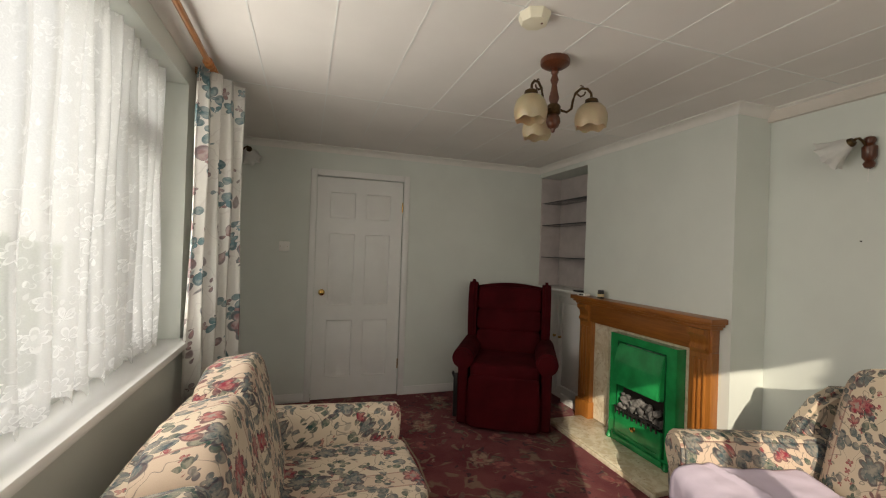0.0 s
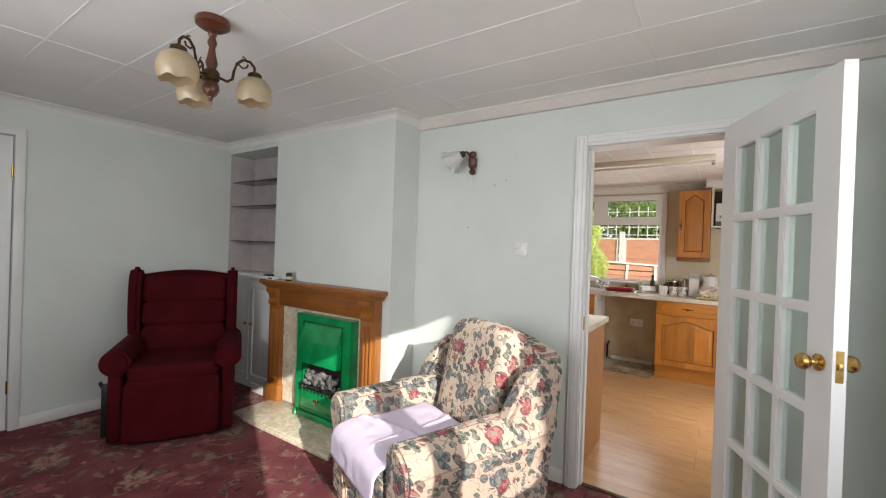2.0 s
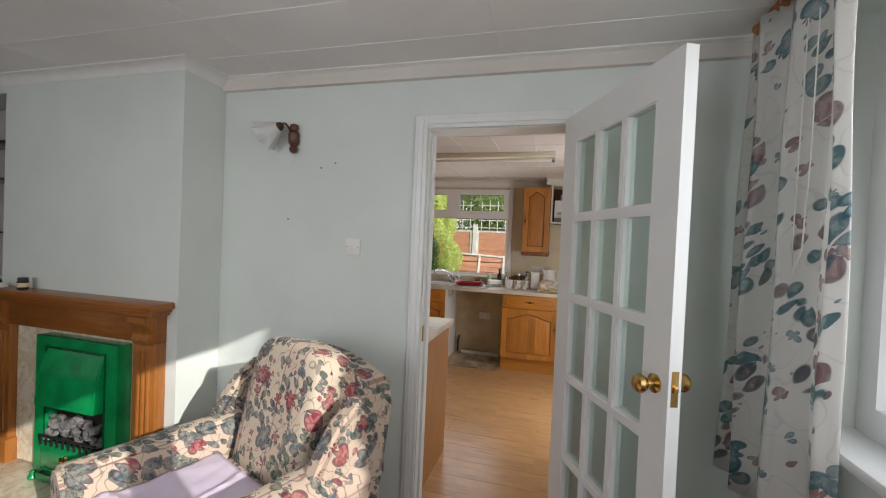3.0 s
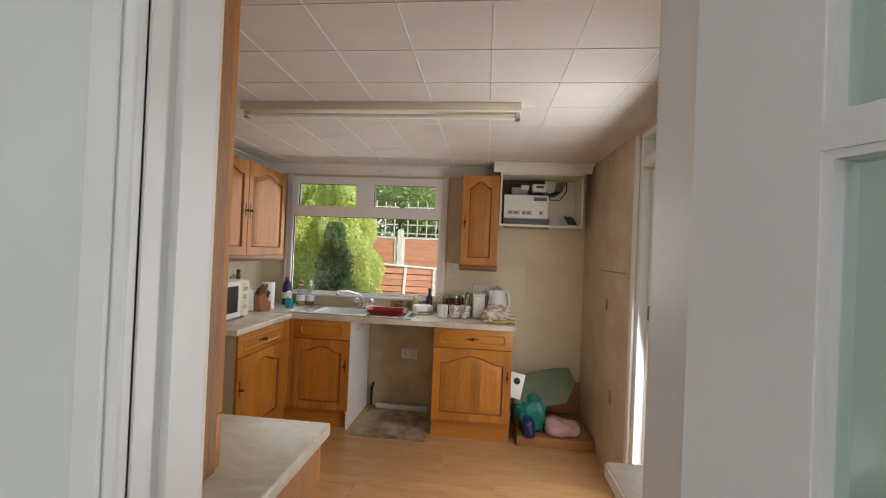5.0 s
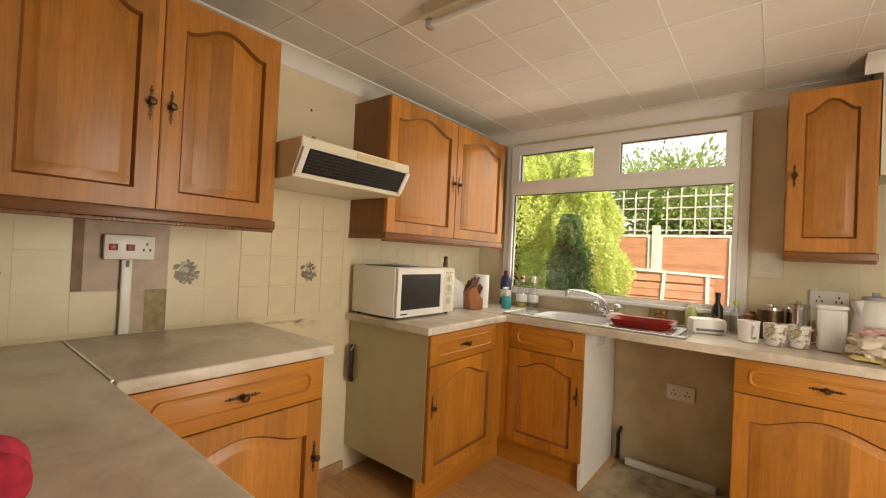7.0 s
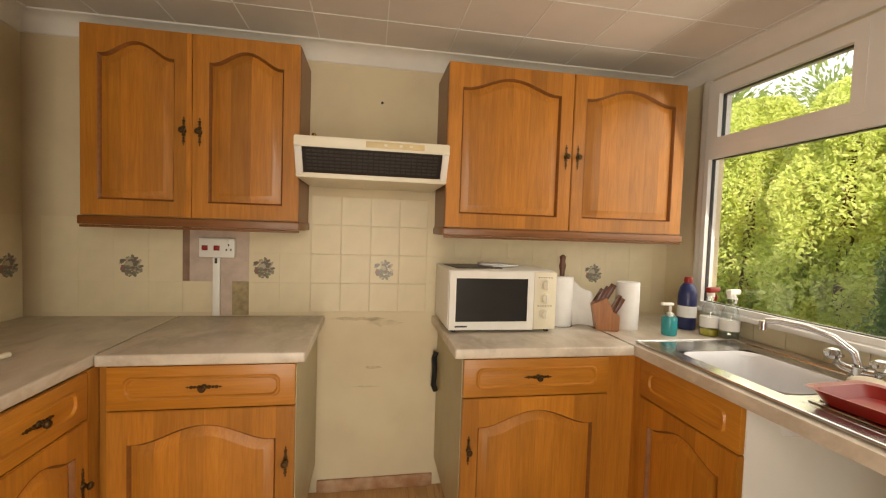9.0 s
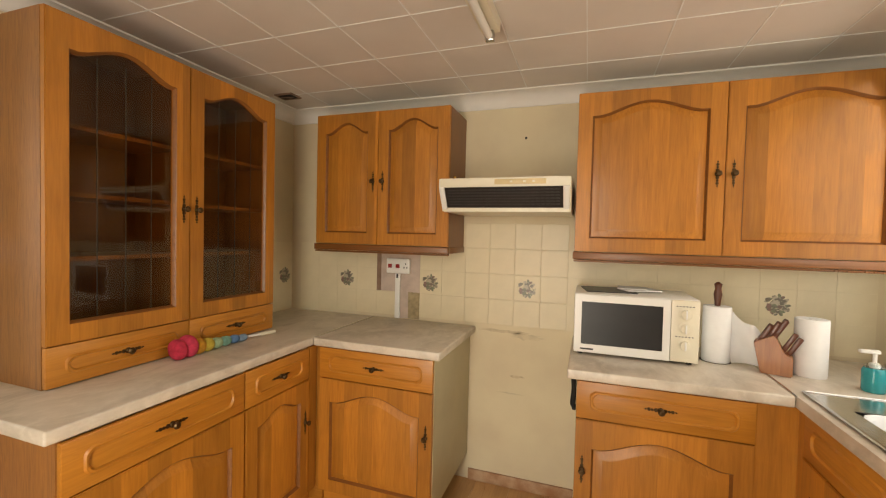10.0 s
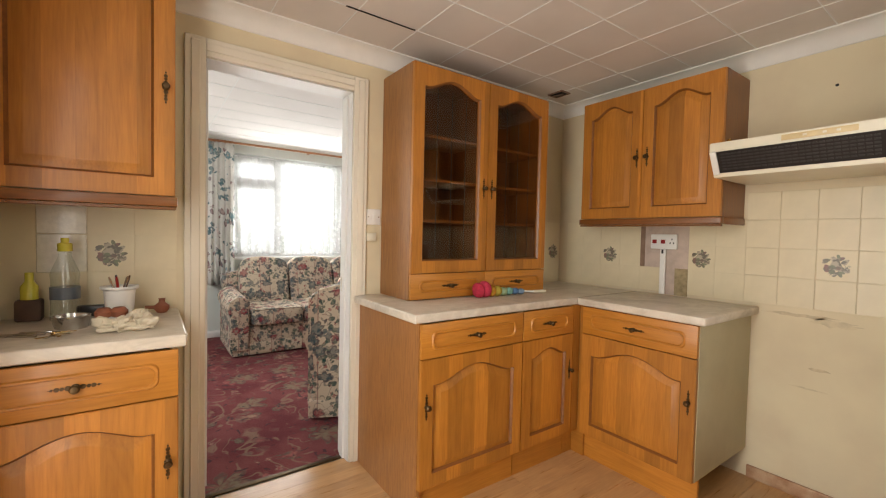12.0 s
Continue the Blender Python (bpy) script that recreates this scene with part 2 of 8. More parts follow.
# ---- materials ----
M_MINT = plain("mint_wall_paint", (0.71, 0.745, 0.70), 0.75, vary=0.05, scale=3, bump=0.12, fine=240)
M_CREAM = plain("cream_wall_paint", (0.74, 0.65, 0.45), 0.7, vary=0.10, scale=2.5, bump=0.15, fine=200, warm=(0.66, 0.56, 0.39))
M_SOUTHWALL = plain("stained_wall_paint", (0.66, 0.57, 0.43), 0.7, vary=0.2, scale=3.0, bump=0.2, fine=160, warm=(0.50, 0.41, 0.30))
M_WHITE = plain("white_gloss_paint", (0.80, 0.80, 0.78), 0.35, vary=0.04, scale=6, bump=0.05)
M_CEIL = plain("ceiling_paint", (0.82, 0.79, 0.76), 0.8, vary=0.05, scale=2.5, bump=0.06, fine=300)
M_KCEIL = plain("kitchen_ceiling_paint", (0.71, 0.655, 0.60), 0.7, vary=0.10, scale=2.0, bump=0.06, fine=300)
M_COVE = plain("cove_paint", (0.80, 0.78, 0.74), 0.7, vary=0.04)
M_TILE = plain("cream_glazed_tile", (0.75, 0.66, 0.46), 0.38, vary=0.07, scale=8, bump=0.04, fine=60)
M_TILEPIC = plain("embossed_tile", (0.78, 0.73, 0.60), 0.2, vary=0.12, scale=45, bump=0.6, fine=120, coat=0.2)
M_GROUT = plain("grimy_grout", (0.55, 0.46, 0.32), 0.85, vary=0.3, scale=9, bump=0.3)
M_UPVC = plain("white_plastic", (0.80, 0.80, 0.79), 0.3, vary=0.05, scale=5, bump=0.02)
M_OAK = wood("oak_veneer_upright", (0.56, 0.224, 0.029), (0.36, 0.128, 0.012), "z", strip=0.078, contrast=0.64, scale=0.8)
M_OAKH = wood("oak_veneer_level", (0.58, 0.235, 0.031), (0.40, 0.146, 0.014), "x", strip=0.5, contrast=0.35, scale=0.8)
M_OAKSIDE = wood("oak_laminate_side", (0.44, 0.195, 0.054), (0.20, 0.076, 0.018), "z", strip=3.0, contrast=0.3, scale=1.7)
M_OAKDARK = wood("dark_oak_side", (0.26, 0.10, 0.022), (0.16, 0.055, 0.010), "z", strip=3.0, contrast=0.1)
# darker than the doors: stained oak, plus groove shade painted round door panels
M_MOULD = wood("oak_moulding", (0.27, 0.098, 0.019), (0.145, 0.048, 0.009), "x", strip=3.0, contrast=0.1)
M_MANTEL = wood("stained_pine", (0.42, 0.16, 0.030), (0.22, 0.070, 0.012), "z", strip=0.4, rough=0.3, contrast=0.15)
M_MANTELH = wood("stained_pine_level", (0.36, 0.13, 0.026), (0.20, 0.062, 0.011), "y", strip=0.4, rough=0.3, contrast=0.15)
M_TURNED = wood("turned_mahogany", (0.13, 0.035, 0.012), (0.055, 0.014, 0.006), "z", strip=1.0, rough=0.25, contrast=0.1, scale=2.5)
M_PLANK = wood("laminate_plank", (0.61, 0.365, 0.168), (0.46, 0.25, 0.10), "y", strip=0.0655, rough=0.22, contrast=0.22)
M_CARCASS = plain("olive_cream_panel", (0.50, 0.44, 0.27), 0.4, vary=0.12, scale=4, bump=0.05)
M_WORKTOP = None
M_CHROME = plain("stainless_steel", (0.62, 0.62, 0.61), 0.2, metal=1.0, vary=0.08, scale=12, bump=0.02)
M_BRASS = plain("brass", (0.62, 0.40, 0.13), 0.25, metal=1.0, vary=0.2, scale=30, bump=0.03)
M_BRONZE = plain("antique_bronze", (0.12, 0.075, 0.035), 0.42, metal=0.9, vary=0.4, scale=60, bump=0.3)
M_BLACK = plain("black_plastic", (0.015, 0.015, 0.016), 0.35, vary=0.3, scale=10)
M_DARK = plain("dark_void", (0.03, 0.022, 0.018), 0.9, vary=0.4, scale=10)
M_IVORY = plain("ivory_plastic", (0.78, 0.73, 0.58), 0.35, vary=0.05, scale=8, bump=0.03)
M_WHITEP = plain("white_appliance", (0.82, 0.81, 0.77), 0.3, vary=0.04, scale=6, bump=0.02)
M_SKIRT = plain("worn_skirting", (0.36, 0.17, 0.08), 0.5, vary=0.5, scale=12, bump=0.3, warm=(0.58, 0.40, 0.26))
M_GLASS = glass("clear_glass")
M_GLASSDOOR = glass("dusty_glass", (0.80, 0.86, 0.83), 0.22, 0.15)
M_GLASSSMOKE = glass("smoked_glass", (0.80, 0.72, 0.62), 0.05, 0.03)


def worktop_material():
    m, nt, b = nodes("stone_effect_worktop")
    co = coords(nt, (1, 0.6, 1))
    big = noise_of(nt, co, 5, 5, 0.65, 0.8)
    mid = noise_of(nt, co, 22, 4, 0.6, 0.5)
    col = mixc(nt, band(nt, big, 0.35, 0.7), (0.66, 0.59, 0.49), (0.46, 0.40, 0.32))
    col = mixc(nt, calc(nt, "MULTIPLY", band(nt, mid, 0.45, 0.75), 0.5), col, (0.74, 0.68, 0.58))
    put(nt, b, "Base Color", col)
    put(nt, b, "Roughness", calc(nt, "ADD", 0.22, calc(nt, "MULTIPLY", big, 0.2)))
    bumped(nt, b, mid, 0.05, 0.001)
    return m


def marble_material():
    m, nt, b = nodes("cream_marble")
    co = coords(nt)
    v = noise_of(nt, co, 9, 6, 0.7, 1.6)
    col = mixc(nt, band(nt, v, 0.42, 0.6), (0.76, 0.69, 0.54), (0.62, 0.52, 0.36))
    col = mixc(nt, band(nt, noise_of(nt, co, 40, 3), 0.6, 0.7), col, (0.50, 0.41, 0.28))
    put(nt, b, "Base Color", col)
    put(nt, b, "Roughness", 0.22)
    return m


def carpet_material():
    m, nt, b = nodes("red_patterned_carpet")
    co = coords(nt)
    warp = noise_of(nt, co, 4.5, 2, 0.5, 0, True)
    vm = nt.nodes.new("ShaderNodeVectorMath")
    vm.operation = "MULTIPLY_ADD"
    nt.links.new(warp, vm.inputs[0])
    vm.inputs[1].default_value = (0.14, 0.14, 0.0)
    nt.links.new(co, vm.inputs[2])
    w = vm.outputs[0]
    col = mixc(nt, band(nt, noise_of(nt, co, 3, 3), 0.35, 0.65), (0.150, 0.029, 0.036), (0.225, 0.062, 0.065))
    swirl = noise_of(nt, w, 3.6, 2, 0.45, 0.8)
    scroll = calc(nt, "SUBTRACT", 1.0, band(nt, calc(nt, "ABSOLUTE", calc(nt, "SUBTRACT", calc(nt, "FRACT", calc(nt, "MULTIPLY", swirl, 6.0)), 0.5)), 0.04, 0.13))
    broken = band(nt, noise_of(nt, co, 5.0, 2), 0.46, 0.54)
    col = mixc(nt, calc(nt, "MULTIPLY", calc(nt, "MULTIPLY", scroll, broken), 0.6), col, (0.30, 0.23, 0.15))
    for k, lobes, reach, waist, by, one, two in ((7.0, 2, 0.55, 0.10, (3.3, 1.1, 0), (0.16, 0.15, 0.10), (0.36, 0.13, 0.11)), (11.0, 4, 0.36, 0.3, (5.3, 7.1, 0), (0.40, 0.26, 0.19), (0.05, 0.035, 0.045)), (3.3, 7, 0.42, 0.55, (0, 0, 0), (0.40, 0.27, 0.19), (0.25, 0.21, 0.14))):
        mask, rim, heart, r1, r2 = flowers(nt, shifted(nt, w, by), k, lobes, reach, waist)
        tone = mixc(nt, band(nt, r1, 0.5, 0.52), one, two)
        tone = mixc(nt, calc(nt, "MULTIPLY", heart, 0.8), tone, (0.33, 0.06, 0.07))
        tone = mixc(nt, calc(nt, "MULTIPLY", rim, 0.6), tone, (0.06, 0.035, 0.04))
        grit = band(nt, noise_of(nt, co, 34, 3), 0.36, 0.58)
        col = mixc(nt, calc(nt, "MULTIPLY", calc(nt, "MULTIPLY", mask, band(nt, r2, 0.35, 0.37)), calc(nt, "ADD", 0.35, calc(nt, "MULTIPLY", grit, 0.5))), col, tone)
    darks = band(nt, noise_of(nt, w, 13, 2, 0.5, 1.0), 0.64, 0.68)
    col = mixc(nt, calc(nt, "MULTIPLY", darks, 0.75), col, (0.045, 0.028, 0.038))
    pile = noise_of(nt, co, 350, 2)
    col = mixc(nt, calc(nt, "MULTIPLY", pile, 0.5), col, mixc(nt, 1.0, col, (0.5, 0.45, 0.45), "MULTIPLY"))
    put(nt, b, "Base Color", col)
    put(nt, b, "Roughness", 0.95)
    put(nt, b, "Sheen Weight", 0.05)
    bumped(nt, b, calc(nt, "ADD", calc(nt, "MULTIPLY", pile, 0.8), noise_of(nt, co, 60, 3)), 0.6, 0.004)
    return m


def lace_material(name, cover=0.62, scale=38.0):
    m, nt, b = nodes(name)
    nt.nodes.remove(b)
    co = coords(nt)
    tr, tl, df, mx, mx2 = (nt.nodes.new(k) for k in ("ShaderNodeBsdfTransparent", "ShaderNodeBsdfTranslucent", "ShaderNodeBsdfDiffuse", "ShaderNodeMixShader", "ShaderNodeMixShader"))
    put(nt, tl, "Color", (0.86, 0.87, 0.88))
    put(nt, df, "Color", (0.78, 0.78, 0.77))
    mask, rim, heart, r1, r2 = flowers(nt, co, scale * 0.42, 6, 0.46, 0.55)
    m2, rim2, h2, q1, q2 = flowers(nt, shifted(nt, co, (2.2, 5.1, 3.3)), scale * 0.75, 2, 0.5, 0.15)
    mesh = noise_of(nt, co, 260, 1)
    sp = nt.nodes.new("ShaderNodeSeparateXYZ")
    nt.links.new(co, sp.inputs[0])
    low = calc(nt, "ADD", 0.35, calc(nt, "MULTIPLY", calc(nt, "SUBTRACT", 1.0, band(nt, sp.outputs[2], -0.75, -0.45)), 0.65))
    motif = calc(nt, "MULTIPLY", calc(nt, "ADD", calc(nt, "ADD", calc(nt, "MULTIPLY", mask, 0.12), calc(nt, "MULTIPLY", rim, 0.22)), calc(nt, "MULTIPLY", rim2, 0.16)), low)
    cov = calc(nt, "ADD", calc(nt, "ADD", cover - 0.12, motif), calc(nt, "MULTIPLY", mesh, 0.14), True)
    mx2.inputs[0].default_value = 0.45
    nt.links.new(tl.outputs[0], mx2.inputs[1])
    nt.links.new(df.outputs[0], mx2.inputs[2])
    nt.links.new(cov, mx.inputs[0])
    nt.links.new(tr.outputs[0], mx.inputs[1])
    nt.links.new(mx2.outputs[0], mx.inputs[2])
    nt.links.new(mx.outputs[0], nt.nodes["Material Output"].inputs["Surface"])
    return m


M_WORKTOP, M_MARBLE, M_CARPET, M_LACE = worktop_material(), marble_material(), carpet_material(), lace_material("net_lace", 0.72)
M_FLORAL = floral("floral_upholstery", (0.60, 0.50, 0.385), (0.018, 0.072, 0.062), (0.29, 0.020, 0.046), (0.055, 0.095, 0.115), scale=10.0, stripe=0.5, amount=1.12, line=(0.06, 0.035, 0.05))
M_CURTAIN = floral("leaf_print_curtain", (0.90, 0.89, 0.86), (0.075, 0.21, 0.25), (0.16, 0.34, 0.40), (0.36, 0.19, 0.20), scale=5.2, line=(0.06, 0.14, 0.17), amount=0.85, gloss=0.6, rough=0.35, ink=0.9)
M_RED = plain("burgundy_velour", (0.068, 0.003, 0.006), 0.85, vary=0.35, scale=6, bump=0.4, fine=350)
M_GREEN = plain("green_enamel", (0.012, 0.36, 0.10), 0.22, vary=0.4, scale=9, bump=0.05, coat=0.5)
for cloth_m in (M_RED, M_CARPET, M_FLORAL):
    cloth_m.node_tree.nodes["Principled BSDF"].inputs["Specular IOR Level"].default_value = 0.12
M_LILAC = plain("lilac_towel", (0.74, 0.64, 0.78), 0.9, vary=0.1, scale=10, bump=0.6, fine=300)
M_COAL = plain("grey_coals", (0.22, 0.21, 0.20), 0.9, vary=0.7, scale=25, bump=0.6)
M_GREYBOARD = plain("grey_shelf_lining", (0.56, 0.50, 0.49), 0.7, vary=0.15, scale=8, bump=0.05)


# ---- building helpers ----
def cube_in(bm, x0, y0, z0, x1, y1, z1):
    vs = [bm.verts.new(p) for p in ((x0, y0, z0), (x1, y0, z0), (x1, y1, z0), (x0, y1, z0), (x0, y0, z1), (x1, y0, z1), (x1, y1, z1), (x0, y1, z1))]
    return [bm.faces.new([vs[i] for i in f]) for f in ((3, 2, 1, 0), (4, 5, 6, 7), (0, 1, 5, 4), (1, 2, 6, 5), (2, 3, 7, 6), (3, 0, 4, 7))]


def box(x0, y0, z0, x1, y1, z1, bevel=0.0, segments=2):
    bm = bmesh.new()
    cube_in(bm, min(x0, x1), min(y0, y1), min(z0, z1), max(x0, x1), max(y0, y1), max(z0, z1))
    if bevel:
        bmesh.ops.bevel(bm, geom=bm.edges[:], offset=bevel, segments=segments, profile=0.5, affect="EDGES", clamp_overlap=True)
    return bm


def boxes(*rows):
    bm = bmesh.new()
    for r in rows:
        cube_in(bm, *r)
    return bm


def lathe(profile, n=20, at=(0, 0, 0), axis="z"):
    """Turned shape from (radius, height) pairs."""
    bm = bmesh.new()
    rings = []
    for r, h in profile:
        ring = []
        for i in range(n):
            a = 2 * math.pi * i / n
            c, s = r * math.cos(a), r * math.sin(a)
            p = {"z": (c, s, h), "y": (c, h, s), "x": (h, c, s)}[axis]
            ring.append(bm.verts.new((p[0] + at[0], p[1] + at[1], p[2] + at[2])))
        rings.append(ring)
    for a, b in zip(rings, rings[1:]):
        for i in range(n):
            bm.faces.new((a[i], a[(i + 1) % n], b[(i + 1) % n], b[i]))
    for ring in (rings[0], rings[-1]):
        bm.faces.new(ring)
    bmesh.ops.recalc_face_normals(bm, faces=bm.faces[:])
    return bm


def tube(points, r, n=8, taper=1.0):
    bm = bmesh.new()
    pts = [Vector(p) for p in points]
    rings = []
    for i, p in enumerate(pts):
        d = (pts[min(i + 1, len(pts) - 1)] - pts[max(i - 1, 0)]).normalized()
        u = d.cross(Vector((0.3, 0.2, 1.0))).normalized()
        v = d.cross(u)
        k = r * (1 + (taper - 1) * i / max(1, len(pts) - 1))
        rings.append([bm.verts.new(p + u * k * math.cos(2 * math.pi * j / n) + v * k * math.sin(2 * math.pi * j / n)) for j in range(n)])
    for a, b in zip(rings, rings[1:]):
        for j in range(n):
            bm.faces.new((a[j], a[(j + 1) % n], b[(j + 1) % n], b[j]))
    bm.faces.new(rings[0])
    bm.faces.new(rings[-1])
    bmesh.ops.recalc_face_normals(bm, faces=bm.faces[:])
    return bm


def pillow(cx, cy, cz, sx, sy, sz, e=0.35, n=20, wrinkle=0.006, tilt=None):
    """A stuffed cushion: a rounded block with slightly uneven faces (half sizes sx, sy, sz)."""
    bm = bmesh.new()

    def f(v, k):
        return math.copysign(abs(v) ** k, v)
    grid = []
    for i in range(n + 1):
        phi = -math.pi / 2 + math.pi * i / n
        row = []
        for j in range(2 * n):
            th = 2 * math.pi * j / (2 * n)
            x, y, z = f(math.cos(phi), e) * f(math.cos(th), e), f(math.cos(phi), e) * f(math.sin(th), e), f(math.sin(phi), e)
            p = Vector((x * sx, y * sy, z * sz))
            w = noise.noise(p * 9 + Vector((cx, cy, cz)) * 3) * wrinkle
            p += p.normalized() * w
            row.append(p)
        grid.append(row)
    m = Matrix.Translation((cx, cy, cz)) @ (tilt.to_4x4() if tilt else Matrix.Identity(4))
    vs = [[bm.verts.new(m @ p) for p in row] for row in grid]
    for i in range(n):
        for j in range(2 * n):
            q = [vs[i][j], vs[i][(j + 1) % (2 * n)], vs[i + 1][(j + 1) % (2 * n)], vs[i + 1][j]]
            bm.faces.new(q)
    bmesh.ops.remove_doubles(bm, verts=bm.verts[:], dist=0.0004)
    bmesh.ops.recalc_face_normals(bm, faces=bm.faces[:])
    return bm


def outline(points, y0, y1, bevel=0.0, plane="xz"):
    """A flat outline, extruded."""
    bm = bmesh.new()

    def at(p, d):
        return {"xz": (p[0], d, p[1]), "yz": (d, p[0], p[1]), "xy": (p[0], p[1], d)}[plane]
    a = [bm.verts.new(at(p, y0)) for p in points]
    b = [bm.verts.new(at(p, y1)) for p in points]
    bm.faces.new(a)
    bm.faces.new(b)
    for i in range(len(points)):
        j = (i + 1) % len(points)
        bm.faces.new((a[i], a[j], b[j], b[i]))
    bmesh.ops.recalc_face_normals(bm, faces=bm.faces[:])
    if bevel:
        bmesh.ops.bevel(bm, geom=[e for e in bm.edges if len(e.link_faces) == 2 and e.calc_face_angle(0) > 0.6], offset=bevel, segments=2, affect="EDGES", clamp_overlap=True)
    return bm


def merged(*parts):
    bm = bmesh.new()
    for p in parts:
        me = bpy.data.meshes.new("tmp")
        p.to_mesh(me)
        p.free()
        bm.from_mesh(me)
        bpy.data.meshes.remove(me)
    return bm


def turned(bm, m):
    bmesh.ops.transform(bm, matrix=m, verts=bm.verts[:])
    return bm


def mesh_of(name, bm, material):
    me = bpy.data.meshes.new(name)
    bm.to_mesh(me)
    bm.free()
    me.materials.append(material)
    for p in me.polygons:
        p.use_smooth = True
    me.set_sharp_from_angle(angle=radians(38))
    return me


def part(name, bm, material, parent, label="", m=None):
    ob = new(name, mesh_of(name, bm, material))
    ob.parent = parent
    if m is not None:
        ob.matrix_basis = m
    if label:
        tagged(ob, label)
    return ob


def thing(name, m, label, category, group=""):
    ob = new(name)
    ob.empty_display_size = 0.1
    ob.matrix_basis = m
    return tagged(ob, label, category, group)


def single(name, bm, material, label, category, group="", m=None):
    ob = new(name, mesh_of(name, bm, material))
    if m is not None:
        ob.matrix_basis = m
    return tagged(ob, label, category, group)


def setting(name, bm, material, label, category, m=None):
    ob = new(name, mesh_of(name, bm, material))
    if m is not None:
        ob.matrix_basis = m
    return tagged(ob, label, category, "", "structure")


def holder(name, label, category, m=None):
    ob = new(name)
    if m is not None:
        ob.matrix_basis = m
    return tagged(ob, label, category, "", "structure")


def wall_x(x0, x1, y0, y1, z0, z1, holes=()):
    """A wall that runs along y, between x0 and x1 thick; holes are (y0, y1, z0, z1)."""
    bm = bmesh.new()
    at = y0
    for a, b, c, d in sorted(holes):
        cube_in(bm, x0, at, z0, x1, a, z1)
        if c > z0:
            cube_in(bm, x0, a, z0, x1, b, c)
        if d < z1:
            cube_in(bm, x0, a, d, x1, b, z1)
        at = b
    cube_in(bm, x0, at, z0, x1, y1, z1)
    return bm


def wall_y(y0, y1, x0, x1, z0, z1, holes=()):
    bm = wall_x(y0, y1, x0, x1, z0, z1, holes)
    for v in bm.verts:
        v.co.x, v.co.y = v.co.y, v.co.x
    bmesh.ops.reverse_faces(bm, faces=bm.faces[:])
    return bm


def cove_profile(s):
    return [(0, 0), (s, 0), (s, -0.008)] + [(s - s * math.sin(a) * 0.92, -0.008 - s * (1 - math.cos(a)) * 0.92) for a in (0.3, 0.6, 0.9, 1.2, 1.5)] + [(0, -s)]


def cove(name, p, q, inward, z, s=0.055, mitre=0):
    """A coved cornice along a wall from p to q; inward points into the room."""
    bm = bmesh.new()
    rows = []
    way = (Vector(q) - Vector(p)).normalized()
    for at, k in ((p, mitre), (q, 0)):
        rows.append([bm.verts.new((at[0] + inward[0] * a - way.x * a * k, at[1] + inward[1] * a - way.y * a * k, z + h)) for a, h in cove_profile(s)])
    n = len(rows[0])
    for i in range(n):
        bm.faces.new((rows[0][i], rows[0][(i + 1) % n], rows[1][(i + 1) % n], rows[1][i]))
    bm.faces.new(rows[0])
    bm.faces.new(rows[1])
    bmesh.ops.recalc_face_normals(bm, faces=bm.faces[:])
    return setting(name, bm, M_COVE, "white coved plaster cornice under the ceiling", "cornice")


# ---- structure: living room ----
LX0, LX1, LY0, LY1, LZ = -0.30, 2.90, -0.70, 4.12, 2.31
KX0, KX1, KY0, KY1, KZ = 3.03, 6.23, -0.59, 2.44, 2.23
DO0, DO1, DOZ = 0.045, 0.726, 1.99          # opening between the rooms
W0, W1, WZ0, WZ1 = 0.64, 2.50, 0.93, 2.16   # west window
S0, SM, S1 = 0.15, 0.86, 2.44                # south window and its mullion
KW0, KW1, KWZ0, KWZ1 = 0.70, 2.145, 1.02, 2.12
BD0, BD1, BDZ = 4.12, 4.93, 2.19             # back door opening with fanlight

floor_living = setting("floor_living", box(LX0 - 0.1, LY0 - 0.1, -0.08, 2.965, LY1 + 0.1, 0.0), M_CARPET, "worn red carpet with a scrolling floral pattern", "carpet")
setting("wall_west", wall_x(LX0 - 0.24, LX0, LY0 - 0.24, LY1 + 0.24, -0.1, LZ + 0.1, [(W0, W1, WZ0, WZ1)]), M_MINT, "pale mint painted wall with a wide window", "wall")
setting("wall_south", wall_y(LY0 - 0.24, LY0, LX0, LX1 + 0.065, -0.1, LZ + 0.1, [(S0, S1, WZ0, WZ1)]), M_MINT, "pale mint painted wall with a window", "wall")
setting("wall_north", wall_y(LY1, LY1 + 0.12, LX0, LX1, -0.1, LZ + 0.1, [(0.34, 1.14, -0.1, 2.045)]), M_MINT, "pale mint painted wall with a white door", "wall")
setting("wall_north_behind", box(0.2, LY1 + 0.5, -0.1, 1.3, LY1 + 0.52, 2.4), M_MINT, "plain wall of the hall behind the door", "wall")
wall_mid = setting("wall_between", wall_x(LX1, 2.965, LY0, LY1 + 0.12, -0.1, LZ + 0.1, [(DO0, DO1, -0.1, DOZ)]), M_MINT, "pale mint painted wall with a doorway to the kitchen", "wall")
setting("chimney_breast", box(2.625, 1.965, 0, LX1 - 0.001, 3.318, LZ), M_MINT, "pale mint painted chimney breast", "chimney breast")
setting("alcove_header", box(2.635, 3.318, 2.215, LX1 - 0.001, LY1, LZ), M_MINT, "pale mint header over the shelved alcove", "wall")


